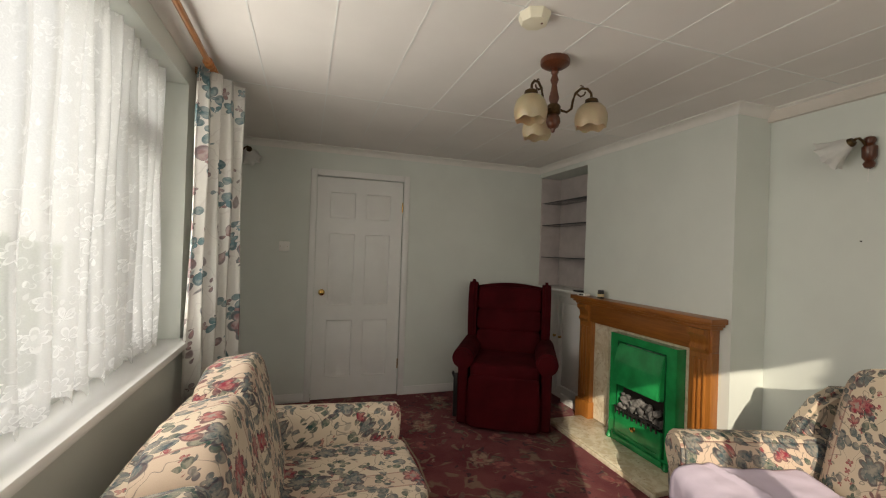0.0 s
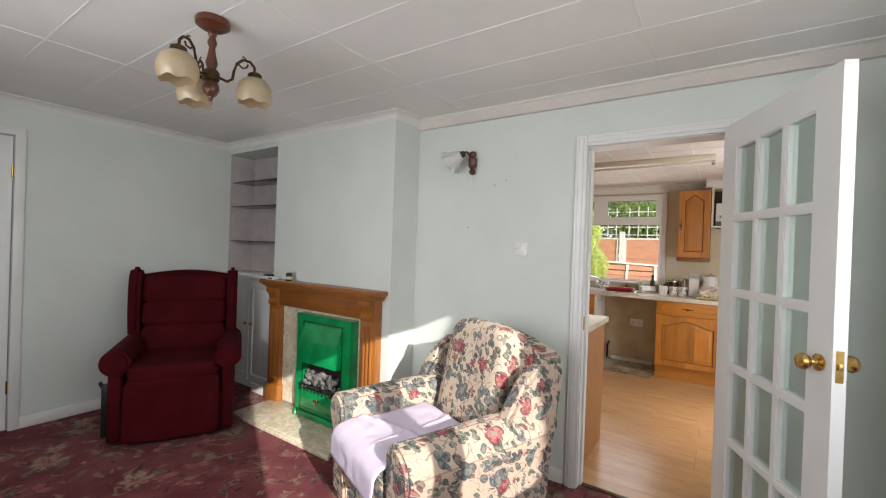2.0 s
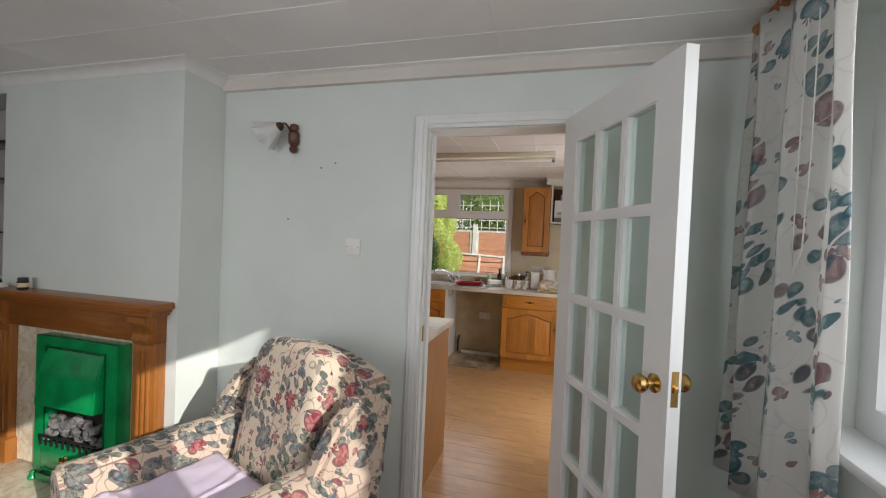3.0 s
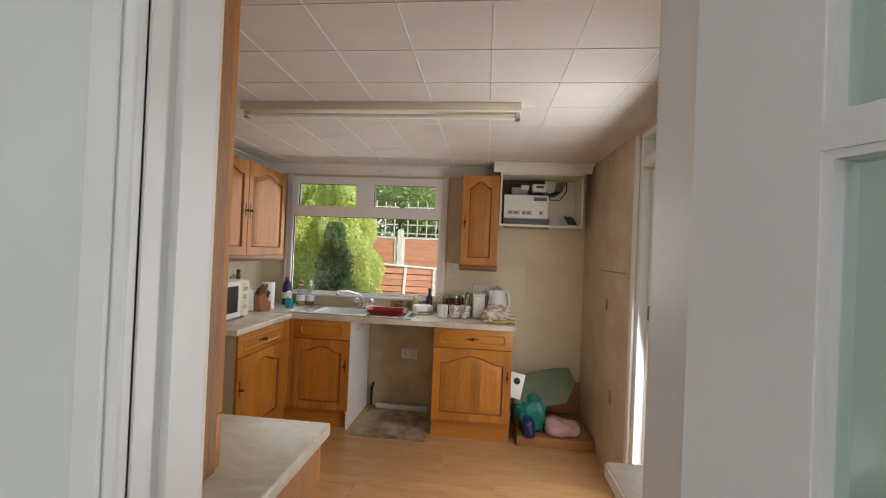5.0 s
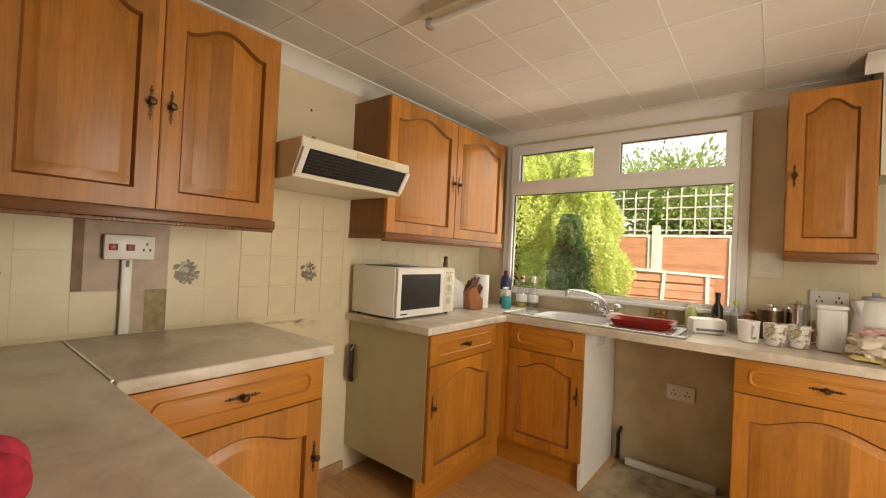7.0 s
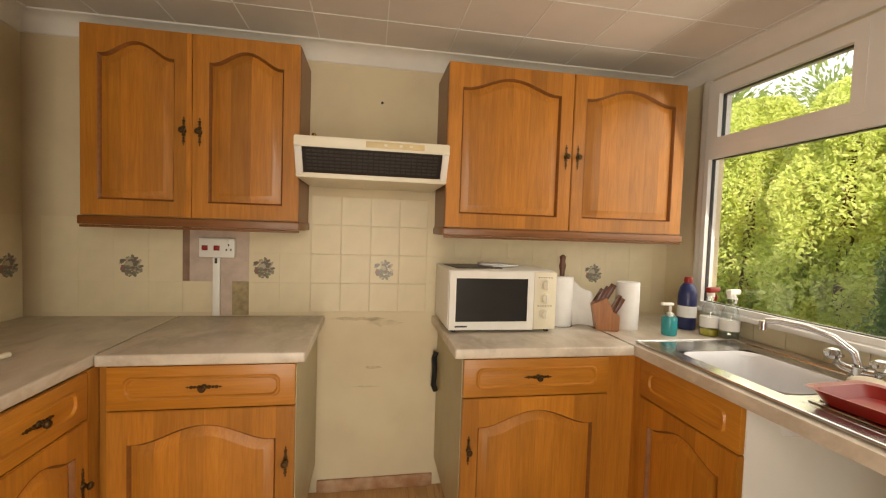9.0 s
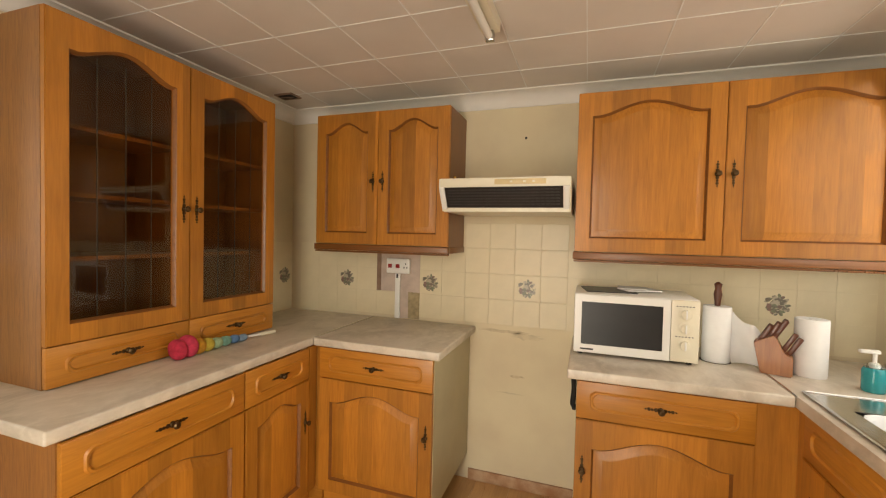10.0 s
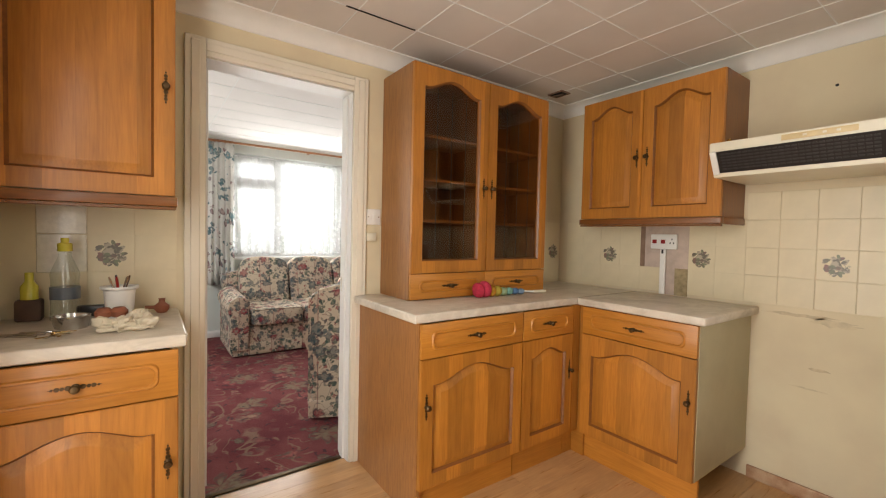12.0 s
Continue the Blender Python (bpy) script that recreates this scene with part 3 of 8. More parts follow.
def ceiling_panels(x0, x1, y0, y1, z, xs, ys, gap, stagger=False, w=0.0034):
    """Panels with shallow grooves between them, in one mesh, on a backing board."""
    bm = boxes((x0 - 0.2, y0 - 0.2, z + 0.006, x1 + 0.06, y1 + 0.2, z + 0.1))
    for i, (a, b) in enumerate(zip(xs, xs[1:])):
        rows = ys if not (stagger and i % 2) else [ys[0]] + [v + 0.6 for v in ys[1:-1]] + [ys[-1]]
        for c, d in zip(rows, rows[1:]):
            drop = 0.0005 * random.random()
            a2, b2, c2, d2 = a + gap, b - gap, c + gap, d - gap
            lo = [bm.verts.new(p) for p in ((a2 + 0.002, c2 + 0.002, z - drop), (b2 - 0.002, c2 + 0.002, z - drop), (b2 - 0.002, d2 - 0.002, z - drop), (a2 + 0.002, d2 - 0.002, z - drop))]
            hi = [bm.verts.new(p) for p in ((a2, c2, z + 0.0065), (b2, c2, z + 0.0065), (b2, d2, z + 0.0065), (a2, d2, z + 0.0065))]
            # pale raised strips paint the light that the joint grooves catch
            for s0, s1 in (((a - w, c, a + w, d), 0), ((a, c - w, b, c + w), 0)):
                for fc in cube_in(bm, s0[0], s0[1], z - 0.0026, s0[2], s0[3], z + 0.0066):
                    fc.material_index = 1
            bm.faces.new(lo[::-1])
            for k in range(4):
                bm.faces.new((hi[k], lo[k], lo[(k + 1) % 4], hi[(k + 1) % 4]))
    bmesh.ops.recalc_face_normals(bm, faces=bm.faces[:])
    return bm


lxs = [LX0] + [0.02 + 0.3275 * i for i in range(9)] + [LX1]
ceil1 = setting("ceiling_living", ceiling_panels(LX0, LX1, LY0, LY1, LZ, lxs, [LY0, 0.36, 1.57, 2.78, LY1], 0.0), M_CEIL, "white panelled ceiling with narrow joints", "ceiling")
kxs = [KX0] + [3.07 + 0.3055 * i for i in range(1, 11)] + [KX1]
kys = [KY0] + [-0.32 + 0.3055 * i for i in range(10)]
kys = [v for v in kys if v < KY1 - 0.05] + [KY1]
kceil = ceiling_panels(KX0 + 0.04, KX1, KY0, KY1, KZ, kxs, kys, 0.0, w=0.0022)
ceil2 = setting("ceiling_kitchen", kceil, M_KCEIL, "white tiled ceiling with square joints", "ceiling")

# brighter white for the joint strips, a highlight put into the colour
for ob in (ceil1, ceil2):
    ob.data.materials.append(M_WHITE)

for nm, p, q, inw in (("cornice_north", (LX0, LY1), (2.635, LY1), (0, -1)), ("cornice_breast", (2.625, 1.965), (2.625, LY1), (-1, 0)), ("cornice_return", (2.625, 1.965), (LX1, 1.965), (0, -1)),
                      ("cornice_between", (LX1, LY0), (LX1, 1.965), (-1, 0)), ("cornice_south", (LX0, LY0), (LX1, LY0), (0, 1)), ("cornice_west", (LX0, LY0), (LX0, LY1), (1, 0))):
    cove(nm, p, q, inw, LZ, 0.055, 1 if nm in ("cornice_breast", "cornice_return") else 0)
for nm, p, q, inw in (("cornice_kitchen_north", (KX0, KY1), (KX1, KY1), (0, -1)), ("cornice_kitchen_west", (KX0, KY0), (KX0, KY1), (1, 0)), ("cornice_kitchen_east", (KX1, 0.20), (KX1, KY1), (-1, 0))):
    cove(nm, p, q, inw, KZ, 0.08)


def skirting(name, x0, y0, x1, y1, h, material, label="white painted skirting board"):
    return setting(name, box(x0, y0, 0, x1, y1, h, 0.004), material, label, "skirting board")


skirting("baseboard_north", 1.18, LY1 - 0.014, 2.62, LY1, 0.08, M_WHITE)
skirting("baseboard_north_end", LX0, LY1 - 0.014, 0.29, LY1, 0.08, M_WHITE)
skirting("baseboard_west", LX0, LY0, LX0 + 0.014, LY1 - 0.014, 0.08, M_WHITE)
skirting("baseboard_between", LX1 - 0.014, 0.81, LX1, 1.965, 0.08, M_WHITE)
skirting("baseboard_return", 2.639, 1.951, LX1 - 0.014, 1.965, 0.08, M_WHITE)
skirting("baseboard_breast_side", 2.611, 3.33, 2.625, 3.6, 0.08, M_WHITE)

# ---- structure: kitchen ----
floor_kitchen = setting("floor_kitchen", box(2.965, KY0 - 0.1, -0.08, KX1 + 0.1, KY1 + 0.1, -0.006), M_GROUT, "pale oak laminate floor of narrow strips", "floor")
wall_kw = setting("wall_kitchen_west", wall_x(2.965, KX0, KY0 - 0.2, KY1 + 0.2, -0.1, KZ + 0.2, [(DO0, DO1, -0.1, DOZ)]), M_CREAM, "cream painted kitchen wall, partly tiled", "wall")
wall_kn = setting("wall_kitchen_north", wall_y(KY1, KY1 + 0.2, KX0, KX1 + 0.10, -0.1, KZ + 0.1), M_CREAM, "cream painted kitchen wall with tiles behind the cooker space", "wall")
wall_ke = setting("wall_kitchen_east", wall_x(KX1, KX1 + 0.10, KY0 - 0.2, KY1, -0.1, KZ + 0.1, [(KW0 - 0.04, KW1 + 0.04, KWZ0 - 0.01, KWZ1 + 0.01)]), M_CREAM, "cream painted kitchen wall with a window over the sink", "wall")
wall_ks = setting("wall_kitchen_south", wall_y(KY0 - 0.2, KY0, KX0, KX1, -0.1, KZ + 0.1, [(BD0, BD1, -0.1, BDZ)]), M_SOUTHWALL, "stained cream wall with old fixing holes and a back door", "wall")
skirting("baseboard_cooker_space", 4.31, KY1 - 0.014, 4.90, KY1, 0.065, M_SKIRT, "worn brown skirting with flaking paint")
setting("doorstep", box(BD0, KY0 - 0.24, -0.02, BD1, KY0, 0.012, 0.004), M_CHROME, "metal door sill worn by use", "threshold")
setting("threshold_strip", box(2.945, DO0, 0.0, 2.98, DO1, 0.006, 0.003), M_BRONZE, "dull brass threshold strip between carpet and laminate", "threshold")


# ---- door frames ----
def architrave_x(name, x, side, y0, y1, z, w=0.066, d=0.018, material=M_WHITE):
    """Moulded surround of an opening in a wall along y; side -1 or 1 is the way it faces."""
    h = holder(name, "gloss painted moulded architrave round the doorway", "architrave")
    for nm, a in (("left_jamb", (y0 - w, 0.0, y0, z + w)), ("right_jamb", (y1, 0.0, y1 + w, z + w)), ("head", (y0, z, y1, z + w))):
        bm = boxes((min(x, x + side * d), a[0], a[1], max(x, x + side * d), a[2], a[3]))
        k = w * 0.28
        inner = (a[0] + (k if nm != "head" else 0), a[1] + (k if nm == "head" else 0), a[2] - (k if nm != "head" else 0), a[3] - k * (1 if nm == "head" else 0) - (0.018 if nm != "head" else 0))
        x2 = x + side * (d + 0.007)
        cube_in(bm, min(x + side * d, x2), inner[0], inner[1], max(x + side * d, x2), inner[2], inner[3])
        bmesh.ops.bevel(bm, geom=bm.edges[:], offset=0.003, segments=1, affect="EDGES")
        part(nm, bm, material, h)
    return h


M_TRIMCREAM = plain("aged_cream_gloss", (0.80, 0.74, 0.62), 0.4, vary=0.06, scale=5, bump=0.05)
architrave_x("trim_doorway_living", LX1, -1, DO0, DO1, DOZ)
architrave_x("trim_doorway_kitchen", KX0, 1, DO0, DO1, DOZ, 0.08, material=M_TRIMCREAM)
lining = holder("trim_door_lining", "white painted lining of the doorway", "door lining")
part("lining_side", box(LX1, DO1 - 0.004, 0, KX0, DO1 + 0.022, DOZ), M_WHITE, lining)
part("lining_side", box(LX1, DO0 - 0.022, 0, KX0, DO0 + 0.004, DOZ), M_WHITE, lining)
part("lining_head", box(LX1, DO0, DOZ - 0.004, KX0, DO1, DOZ + 0.022), M_WHITE, lining)
part("door_stop", box(2.945, DO1 - 0.016, 0, 2.985, DO1 - 0.004, DOZ - 0.012), M_WHITE, lining)
part("strike_plate", box(2.915, DO1 - 0.0055, 0.92, 2.938, DO1 - 0.004, 1.0), M_BRASS, lining, "brass strike plate")
# ---- interior doors ----
KNOB = [(0.0, -0.001), (0.027, 0.0), (0.028, 0.006), (0.012, 0.012), (0.011, 0.028), (0.022, 0.036), (0.028, 0.048), (0.024, 0.060), (0.010, 0.065), (0.0, 0.0655)]


def raised_panel(x0, z0, x1, z1, y, depth=0.006, rim=0.022):
    """A moulded door panel facing -y: sunk border with a raised field."""
    bm = bmesh.new()
    loops = []
    for inset, dy in ((0.0, 0.0), (0.006, depth), (rim, depth), (rim + 0.016, 0.001)):
        loops.append([bm.verts.new(p) for p in ((x0 + inset, y + dy, z0 + inset), (x1 - inset, y + dy, z0 + inset), (x1 - inset, y + dy, z1 - inset), (x0 + inset, y + dy, z1 - inset))])
    for a, b in zip(loops, loops[1:]):
        for i in range(4):
            bm.faces.new((a[i], a[(i + 1) % 4], b[(i + 1) % 4], b[i]))
    bm.faces.new(loops[-1])
    bmesh.ops.recalc_face_normals(bm, faces=bm.faces[:])
    return bm


def rails(x0, x1, z0, z1, cuts_x, cuts_z, y0, y1):
    """Board with rectangular holes: cuts are pairs of edges; returns the stiles and rails round them."""
    bm = bmesh.new()
    xs = [x0] + [v for c in cuts_x for v in c] + [x1]
    zs = [z0] + [v for c in cuts_z for v in c] + [z1]
    for i in range(0, len(xs), 2):
        cube_in(bm, xs[i], y0, z0, xs[i + 1], y1, z1)
    for i in range(1, len(xs) - 1, 2):
        for j in range(0, len(zs), 2):
            cube_in(bm, xs[i], y0, zs[j], xs[i + 1], y1, zs[j + 1])
    return bm


def panel_door():
    d = thing("door_1", pose(0.345, LY1 + 0.02, 0.004), "closed white six-panel door with a brass knob", "door")
    d["kind"] = "structure"
    cx, cz = [(0.115, 0.345), (0.445, 0.675)], [(0.20, 0.72), (0.86, 1.52), (1.66, 1.90)]
    part("leaf", rails(0, 0.79, 0, 2.035, cx, cz, 0, 0.035), M_WHITE, d)
    for a, b in cx:
        for c, e in cz:
            part("panel", raised_panel(a, c, b, e, 0.0, 0.009), M_WHITE, d)
    part("knob", turned(lathe(KNOB, 18), pose(0.065, 0.0, 0.98, 90)), M_BRASS, d, "round brass door knob")
    for z in (0.25, 1.75):
        part("hinge", lathe([(0.006, 0), (0.006, 0.09)], 8, (0.79, -0.004, z)), M_BRASS, d)
    h = holder("trim_door_north", "white painted architrave round the panelled door", "architrave")
    for nm, r in (("left_jamb", (0.285, LY1 - 0.018, 0, 0.34, LY1, 2.10)), ("right_jamb", (1.14, LY1 - 0.018, 0, 1.195, LY1, 2.10)), ("head", (0.34, LY1 - 0.018, 2.045, 1.14, LY1, 2.10))):
        part(nm, box(*r, 0.005), M_WHITE, h)
    return d


panel_door()


def glazed_door():
    ang = math.degrees(math.atan2(-0.300, -0.660))
    d = thing("door_2", pose(2.885, 0.052, 0.008, 0, 0, ang), "open white glazed door with fifteen panes and brass knobs", "door")
    d["kind"] = "structure"
    w, h = 0.742, 2.0
    ex, ez = 0.115, 0.20
    cx, cz = [], []
    pw, ph = (w - 2 * ex - 2 * 0.024) / 3, (h - ez - 0.12 - 4 * 0.024) / 5
    for i in range(3):
        cx.append((ex + i * (pw + 0.024), ex + i * (pw + 0.024) + pw))
    for i in range(5):
        cz.append((ez + i * (ph + 0.024), ez + i * (ph + 0.024) + ph))
    bm = rails(0, w, 0, h, cx, cz, -0.02, 0.02)
    part("leaf", bm, M_WHITE, d)
    for a, b in cx:
        for c, e in cz:
            pane = part("pane", box(a - 0.004, -0.002, c - 0.004, b + 0.004, 0.002, e + 0.004), M_GLASSDOOR, d)
            bead = boxes((a, -0.0165, c, a + 0.007, 0.0165, e), (b - 0.007, -0.0165, c, b, 0.0165, e), (a + 0.007, -0.0165, c, b - 0.007, 0.0165, c + 0.007), (a + 0.007, -0.0165, e - 0.007, b - 0.007, 0.0165, e))
            part("glazing_bead", bead, M_WHITE, d)
    part("knob", turned(lathe(KNOB, 20), pose(w - 0.055, -0.02, 1.04, 90)), M_BRASS, d, "round brass door knob")
    part("knob", turned(lathe(KNOB, 20), pose(w - 0.055, 0.02, 1.04, -90)), M_BRASS, d, "round brass door knob")
    part("latch_plate", merged(box(w - 0.001, -0.011, 0.99, w + 0.0015, 0.011, 1.09), box(w, -0.006, 1.03, w + 0.010, 0.006, 1.05, 0.002)), M_BRASS, d, "brass latch plate")
    for z in (0.2, 1.0, 1.75):
        part("hinge", lathe([(0.006, 0), (0.006, 0.085)], 8, (-0.003, 0.02, z)), M_BRASS, d)


glazed_door()


# ---- windows ----
def window_x(name, x, depth, y0, y1, z0, z1, mullions, lights, label, sill_in, inward, f=0.05):
    """A framed window in a wall along y. lights: list of (y0, y1, z0, z1) for sashes with their own frames."""
    w = holder(name, label, "window")
    bm = boxes((x - depth, y0, z0, x, y0 + f, z1), (x - depth, y1 - f, z0, x, y1, z1), (x - depth, y0 + f, z0, x, y1 - f, z0 + f), (x - depth, y0 + f, z1 - f, x, y1 - f, z1))
    for a, b, c, d in mullions:
        cube_in(bm, x - depth, a, c, x - 0.001, b, d)
    part("window_frame", bm, M_UPVC, w)
    for a, b, c, d, s in lights:
        if s:
            bm = rails(a, b, c, d, [(a + s, b - s)], [(c + s, d - s)], x - depth - 0.002, x + 0.008)
            for v in bm.verts:
                v.co.x, v.co.y = v.co.y, v.co.x
            bmesh.ops.reverse_faces(bm, faces=bm.faces[:])
            sash = part("sash", bm, M_UPVC, w)
            part("catch", box(x + inward * 0.01, (a + b) / 2 - 0.03, c + 0.012, x + inward * 0.035, (a + b) / 2 + 0.03, c + 0.026, 0.004), M_CHROME, sash)
        pane = part("pane", box(x - depth / 2 - 0.003, a + s, c + s, x - depth / 2 + 0.003, b - s, d - s), M_GLASS, w)
        pane.visible_shadow = False
        g = 0.003
        bm = rails(a + s, b - s, c + s, d - s, [(a + s + g, b - s - g)], [(c + s + g, d - s - g)], x - depth / 2 - 0.009, x - depth / 2 + 0.009)
        for v in bm.verts:
            v.co.x, v.co.y = v.co.y, v.co.x
        bmesh.ops.reverse_faces(bm, faces=bm.faces[:])
        part("gasket", bm, M_BLACK, w, "black rubber gasket")
    if sill_in:
        part("window_sill", box(x, y0 - 0.03, z0 - 0.03, x + inward * sill_in, y1 + 0.03, z0, 0.006), M_WHITE, w)
    return w


# west window of the living room: two narrow end lights with fanlights, one wide light between
M0, M1 = 1.17, 1.92
window_x("window_1", LX0 - 0.10, 0.06, W0, W1, WZ0, WZ1, [(M0, M0 + 0.055, WZ0 + 0.05, WZ1 - 0.05), (M1, M1 + 0.055, WZ0 + 0.05, WZ1 - 0.05), (W0 + 0.05, M0, 1.80, 1.855), (M1 + 0.055, W1 - 0.05, 1.80, 1.855)],
         [(W0 + 0.05, M0, WZ0 + 0.05, 1.80, 0.035), (W0 + 0.05, M0, 1.855, WZ1 - 0.05, 0.035), (M0 + 0.055, M1, WZ0 + 0.05, WZ1 - 0.05, 0.0), (M1 + 0.055, W1 - 0.05, WZ0 + 0.05, 1.80, 0.035), (M1 + 0.055, W1 - 0.05, 1.855, WZ1 - 0.05, 0.035)],
         "wide white-framed window behind net curtains", 0.0, 1)
setting("sill_west", box(LX0 - 0.10, W0 - 0.04, WZ0 - 0.03, LX0 + 0.05, W1 + 0.04, WZ0 + 0.001, 0.006), M_WHITE, "white painted window board, dusty with dead flies", "window sill")
# kitchen window: one wide pane with two top-hung fanlights
KF = KX1 + 0.012
window_x("window_2", KF, 0.06, KW0, KW1, KWZ0, KWZ1, [(KW0 + 0.024, KW1 - 0.024, 1.745, 1.80), (1.39, 1.47, 1.80, KWZ1 - 0.024)],
         [(KW0 + 0.024, KW1 - 0.024, KWZ0 + 0.024, 1.745, 0.0), (KW0 + 0.024, 1.39, 1.80, KWZ1 - 0.024, 0.044), (1.47, KW1 - 0.024, 1.80, KWZ1 - 0.024, 0.044)],
         "white plastic window over the sink with two top-hung lights", 0.0, -1, 0.024)
setting("sill_kitchen", box(KX1 - 0.075, KW0 - 0.05, KWZ0 - 0.022, KX1 - 0.001, KW1 + 0.05, KWZ0 - 0.001, 0.004), M_WHITE, "white window board over the sink", "window sill")
for nm, a, b in (("trim_window_north", KW1 + 0.001, KW1 + 0.05), ("trim_window_south", KW0 - 0.05, KW0 - 0.001)):
    setting(nm, box(KX1 - 0.036, a, KWZ0, KX1 - 0.0005, b, KWZ1 + 0.02, 0.003), M_COVE, "cream painted casing strip beside the window", "window trim")


def south_window():
    w = holder("window_3", "white-framed window with floral curtains", "window")
    y = LY0 - 0.10
    bm = rails(S0, S1, WZ0, WZ1, [(S0 + 0.05, SM), (SM + 0.06, S1 - 0.05)], [(WZ0 + 0.05, WZ1 - 0.05)], y - 0.06, y)
    part("window_frame", bm, M_UPVC, w)
    for a, b in ((S0 + 0.05, SM), (SM + 0.06, S1 - 0.05)):
        part("sash", rails(a, b, WZ0 + 0.05, WZ1 - 0.05, [(a + 0.04, b - 0.04)], [(WZ0 + 0.09, WZ1 - 0.09)], y - 0.05, y + 0.008), M_UPVC, w)
        pane = part("pane", box(a + 0.04, y - 0.03, WZ0 + 0.09, b - 0.04, y - 0.024, WZ1 - 0.09), M_GLASS, w)
        pane.visible_shadow = False
    part("window_sill", box(S0 - 0.04, LY0 - 0.10, WZ0 - 0.03, S1 + 0.04, LY0 + 0.05, WZ0 + 0.001, 0.006), M_WHITE, w)


south_window()


# ---- back door ----
def back_door():
    fr = holder("trim_back_door", "white painted frame of the back door with a fanlight", "door frame")
    y0, y1 = KY0 - 0.12, KY0 + 0.016
    for nm, r in (("left_jamb", (BD0, y0, 0.012, BD0 + 0.05, y1 - 0.016, BDZ)), ("right_jamb", (BD1 - 0.05, y0, 0.012, BD1, y1 - 0.016, BDZ)), ("head", (BD0 + 0.05, y0, BDZ - 0.04, BD1 - 0.05, y1 - 0.016, BDZ)), ("transom", (BD0 + 0.05, y0, 1.985, BD1 - 0.05, y1 - 0.012, 2.045)),
                  ("fanlight_bar", (4.34, y0 + 0.02, 2.045, 4.37, y1 - 0.03, BDZ - 0.04)), ("casing", (BD1, KY0, 0, BD1 + 0.055, y1, BDZ)), ("casing", (BD0 - 0.055, KY0, 0, BD0, y1, BDZ))):
        part(nm, box(*r, 0.004), M_WHITE, fr)
    pane = part("pane", box(BD0 + 0.05, KY0 - 0.06, 2.045, BD1 - 0.05, KY0 - 0.055, BDZ - 0.04), M_GLASS, fr)
    pane.visible_shadow = False
    d = thing("door_3", pose(BD1 - 0.076, KY0 - 0.055, 0.02, 0, 0, -70), "open white back door with eight arched-top glass panes", "door")
    d["kind"] = "structure"
    w, h = 0.79, 1.955
    l, r, b, t = 0.13, 0.66, 0.525, 1.90
    zs = [0.525 + 0.335 * i for i in range(4)] + [1.90]
    bm = rails(0, w, 0, h, [(l, r)], [(b, t)], -0.022, 0.022)
    part("leaf", bm, M_WHITE, d)
    arch = [(l, t), (l, t - 0.10)] + [(l + (r - l) * i / 16, t - 0.10 + 0.085 * math.sin(math.pi * i / 16)) for i in range(17)] + [(r, t)]
    part("arched_head", outline(arch, -0.022, 0.022), M_WHITE, d)
    bars = boxes((0.372, -0.02, b, 0.418, 0.02, t - 0.02), *[(l, -0.0195, z - 0.012, 0.372, 0.0195, z + 0.012) for z in zs[1:4]], *[(0.418, -0.0195, z - 0.012, r, 0.0195, z + 0.012) for z in zs[1:4]])
    part("glazing_bar", bars, M_WHITE, d)
    for i in range(4):
        for a, c in ((l, 0.372), (0.418, r)):
            pane = part("pane", box(a, -0.002, zs[i], c, 0.002, zs[i + 1]), M_GLASS, d)
            pane.visible_shadow = False
    part("panel", raised_panel(0.13, 0.12, 0.66, 0.42, -0.0225, 0.001, 0.03), M_WHITE, d)
    part("lever_handle", merged(box(w - 0.075, -0.028, 0.92, w - 0.04, -0.022, 1.10, 0.003), box(w - 0.17, -0.062, 1.03, w - 0.05, -0.048, 1.048, 0.004), box(w - 0.064, -0.055, 1.03, w - 0.05, -0.026, 1.048)), M_CHROME, d)


back_door()


# ---- fitted kitchen ----
def bell(u):
    """Cathedral arch: flat shoulders and a swept rise."""
    v = min(1.0, max(0.0, (u - 0.06) / 0.88))
    return (0.5 * (1 - math.cos(2 * math.pi * v))) ** 0.75


def arch_loop(x0, x1, z0, z1, rise, n=14):
    top = [(x1 + (x0 - x1) * i / n, z1 - rise + rise * bell(i / n)) for i in range(n + 1)]
    return [(x0, z0), (x1, z0)] + top


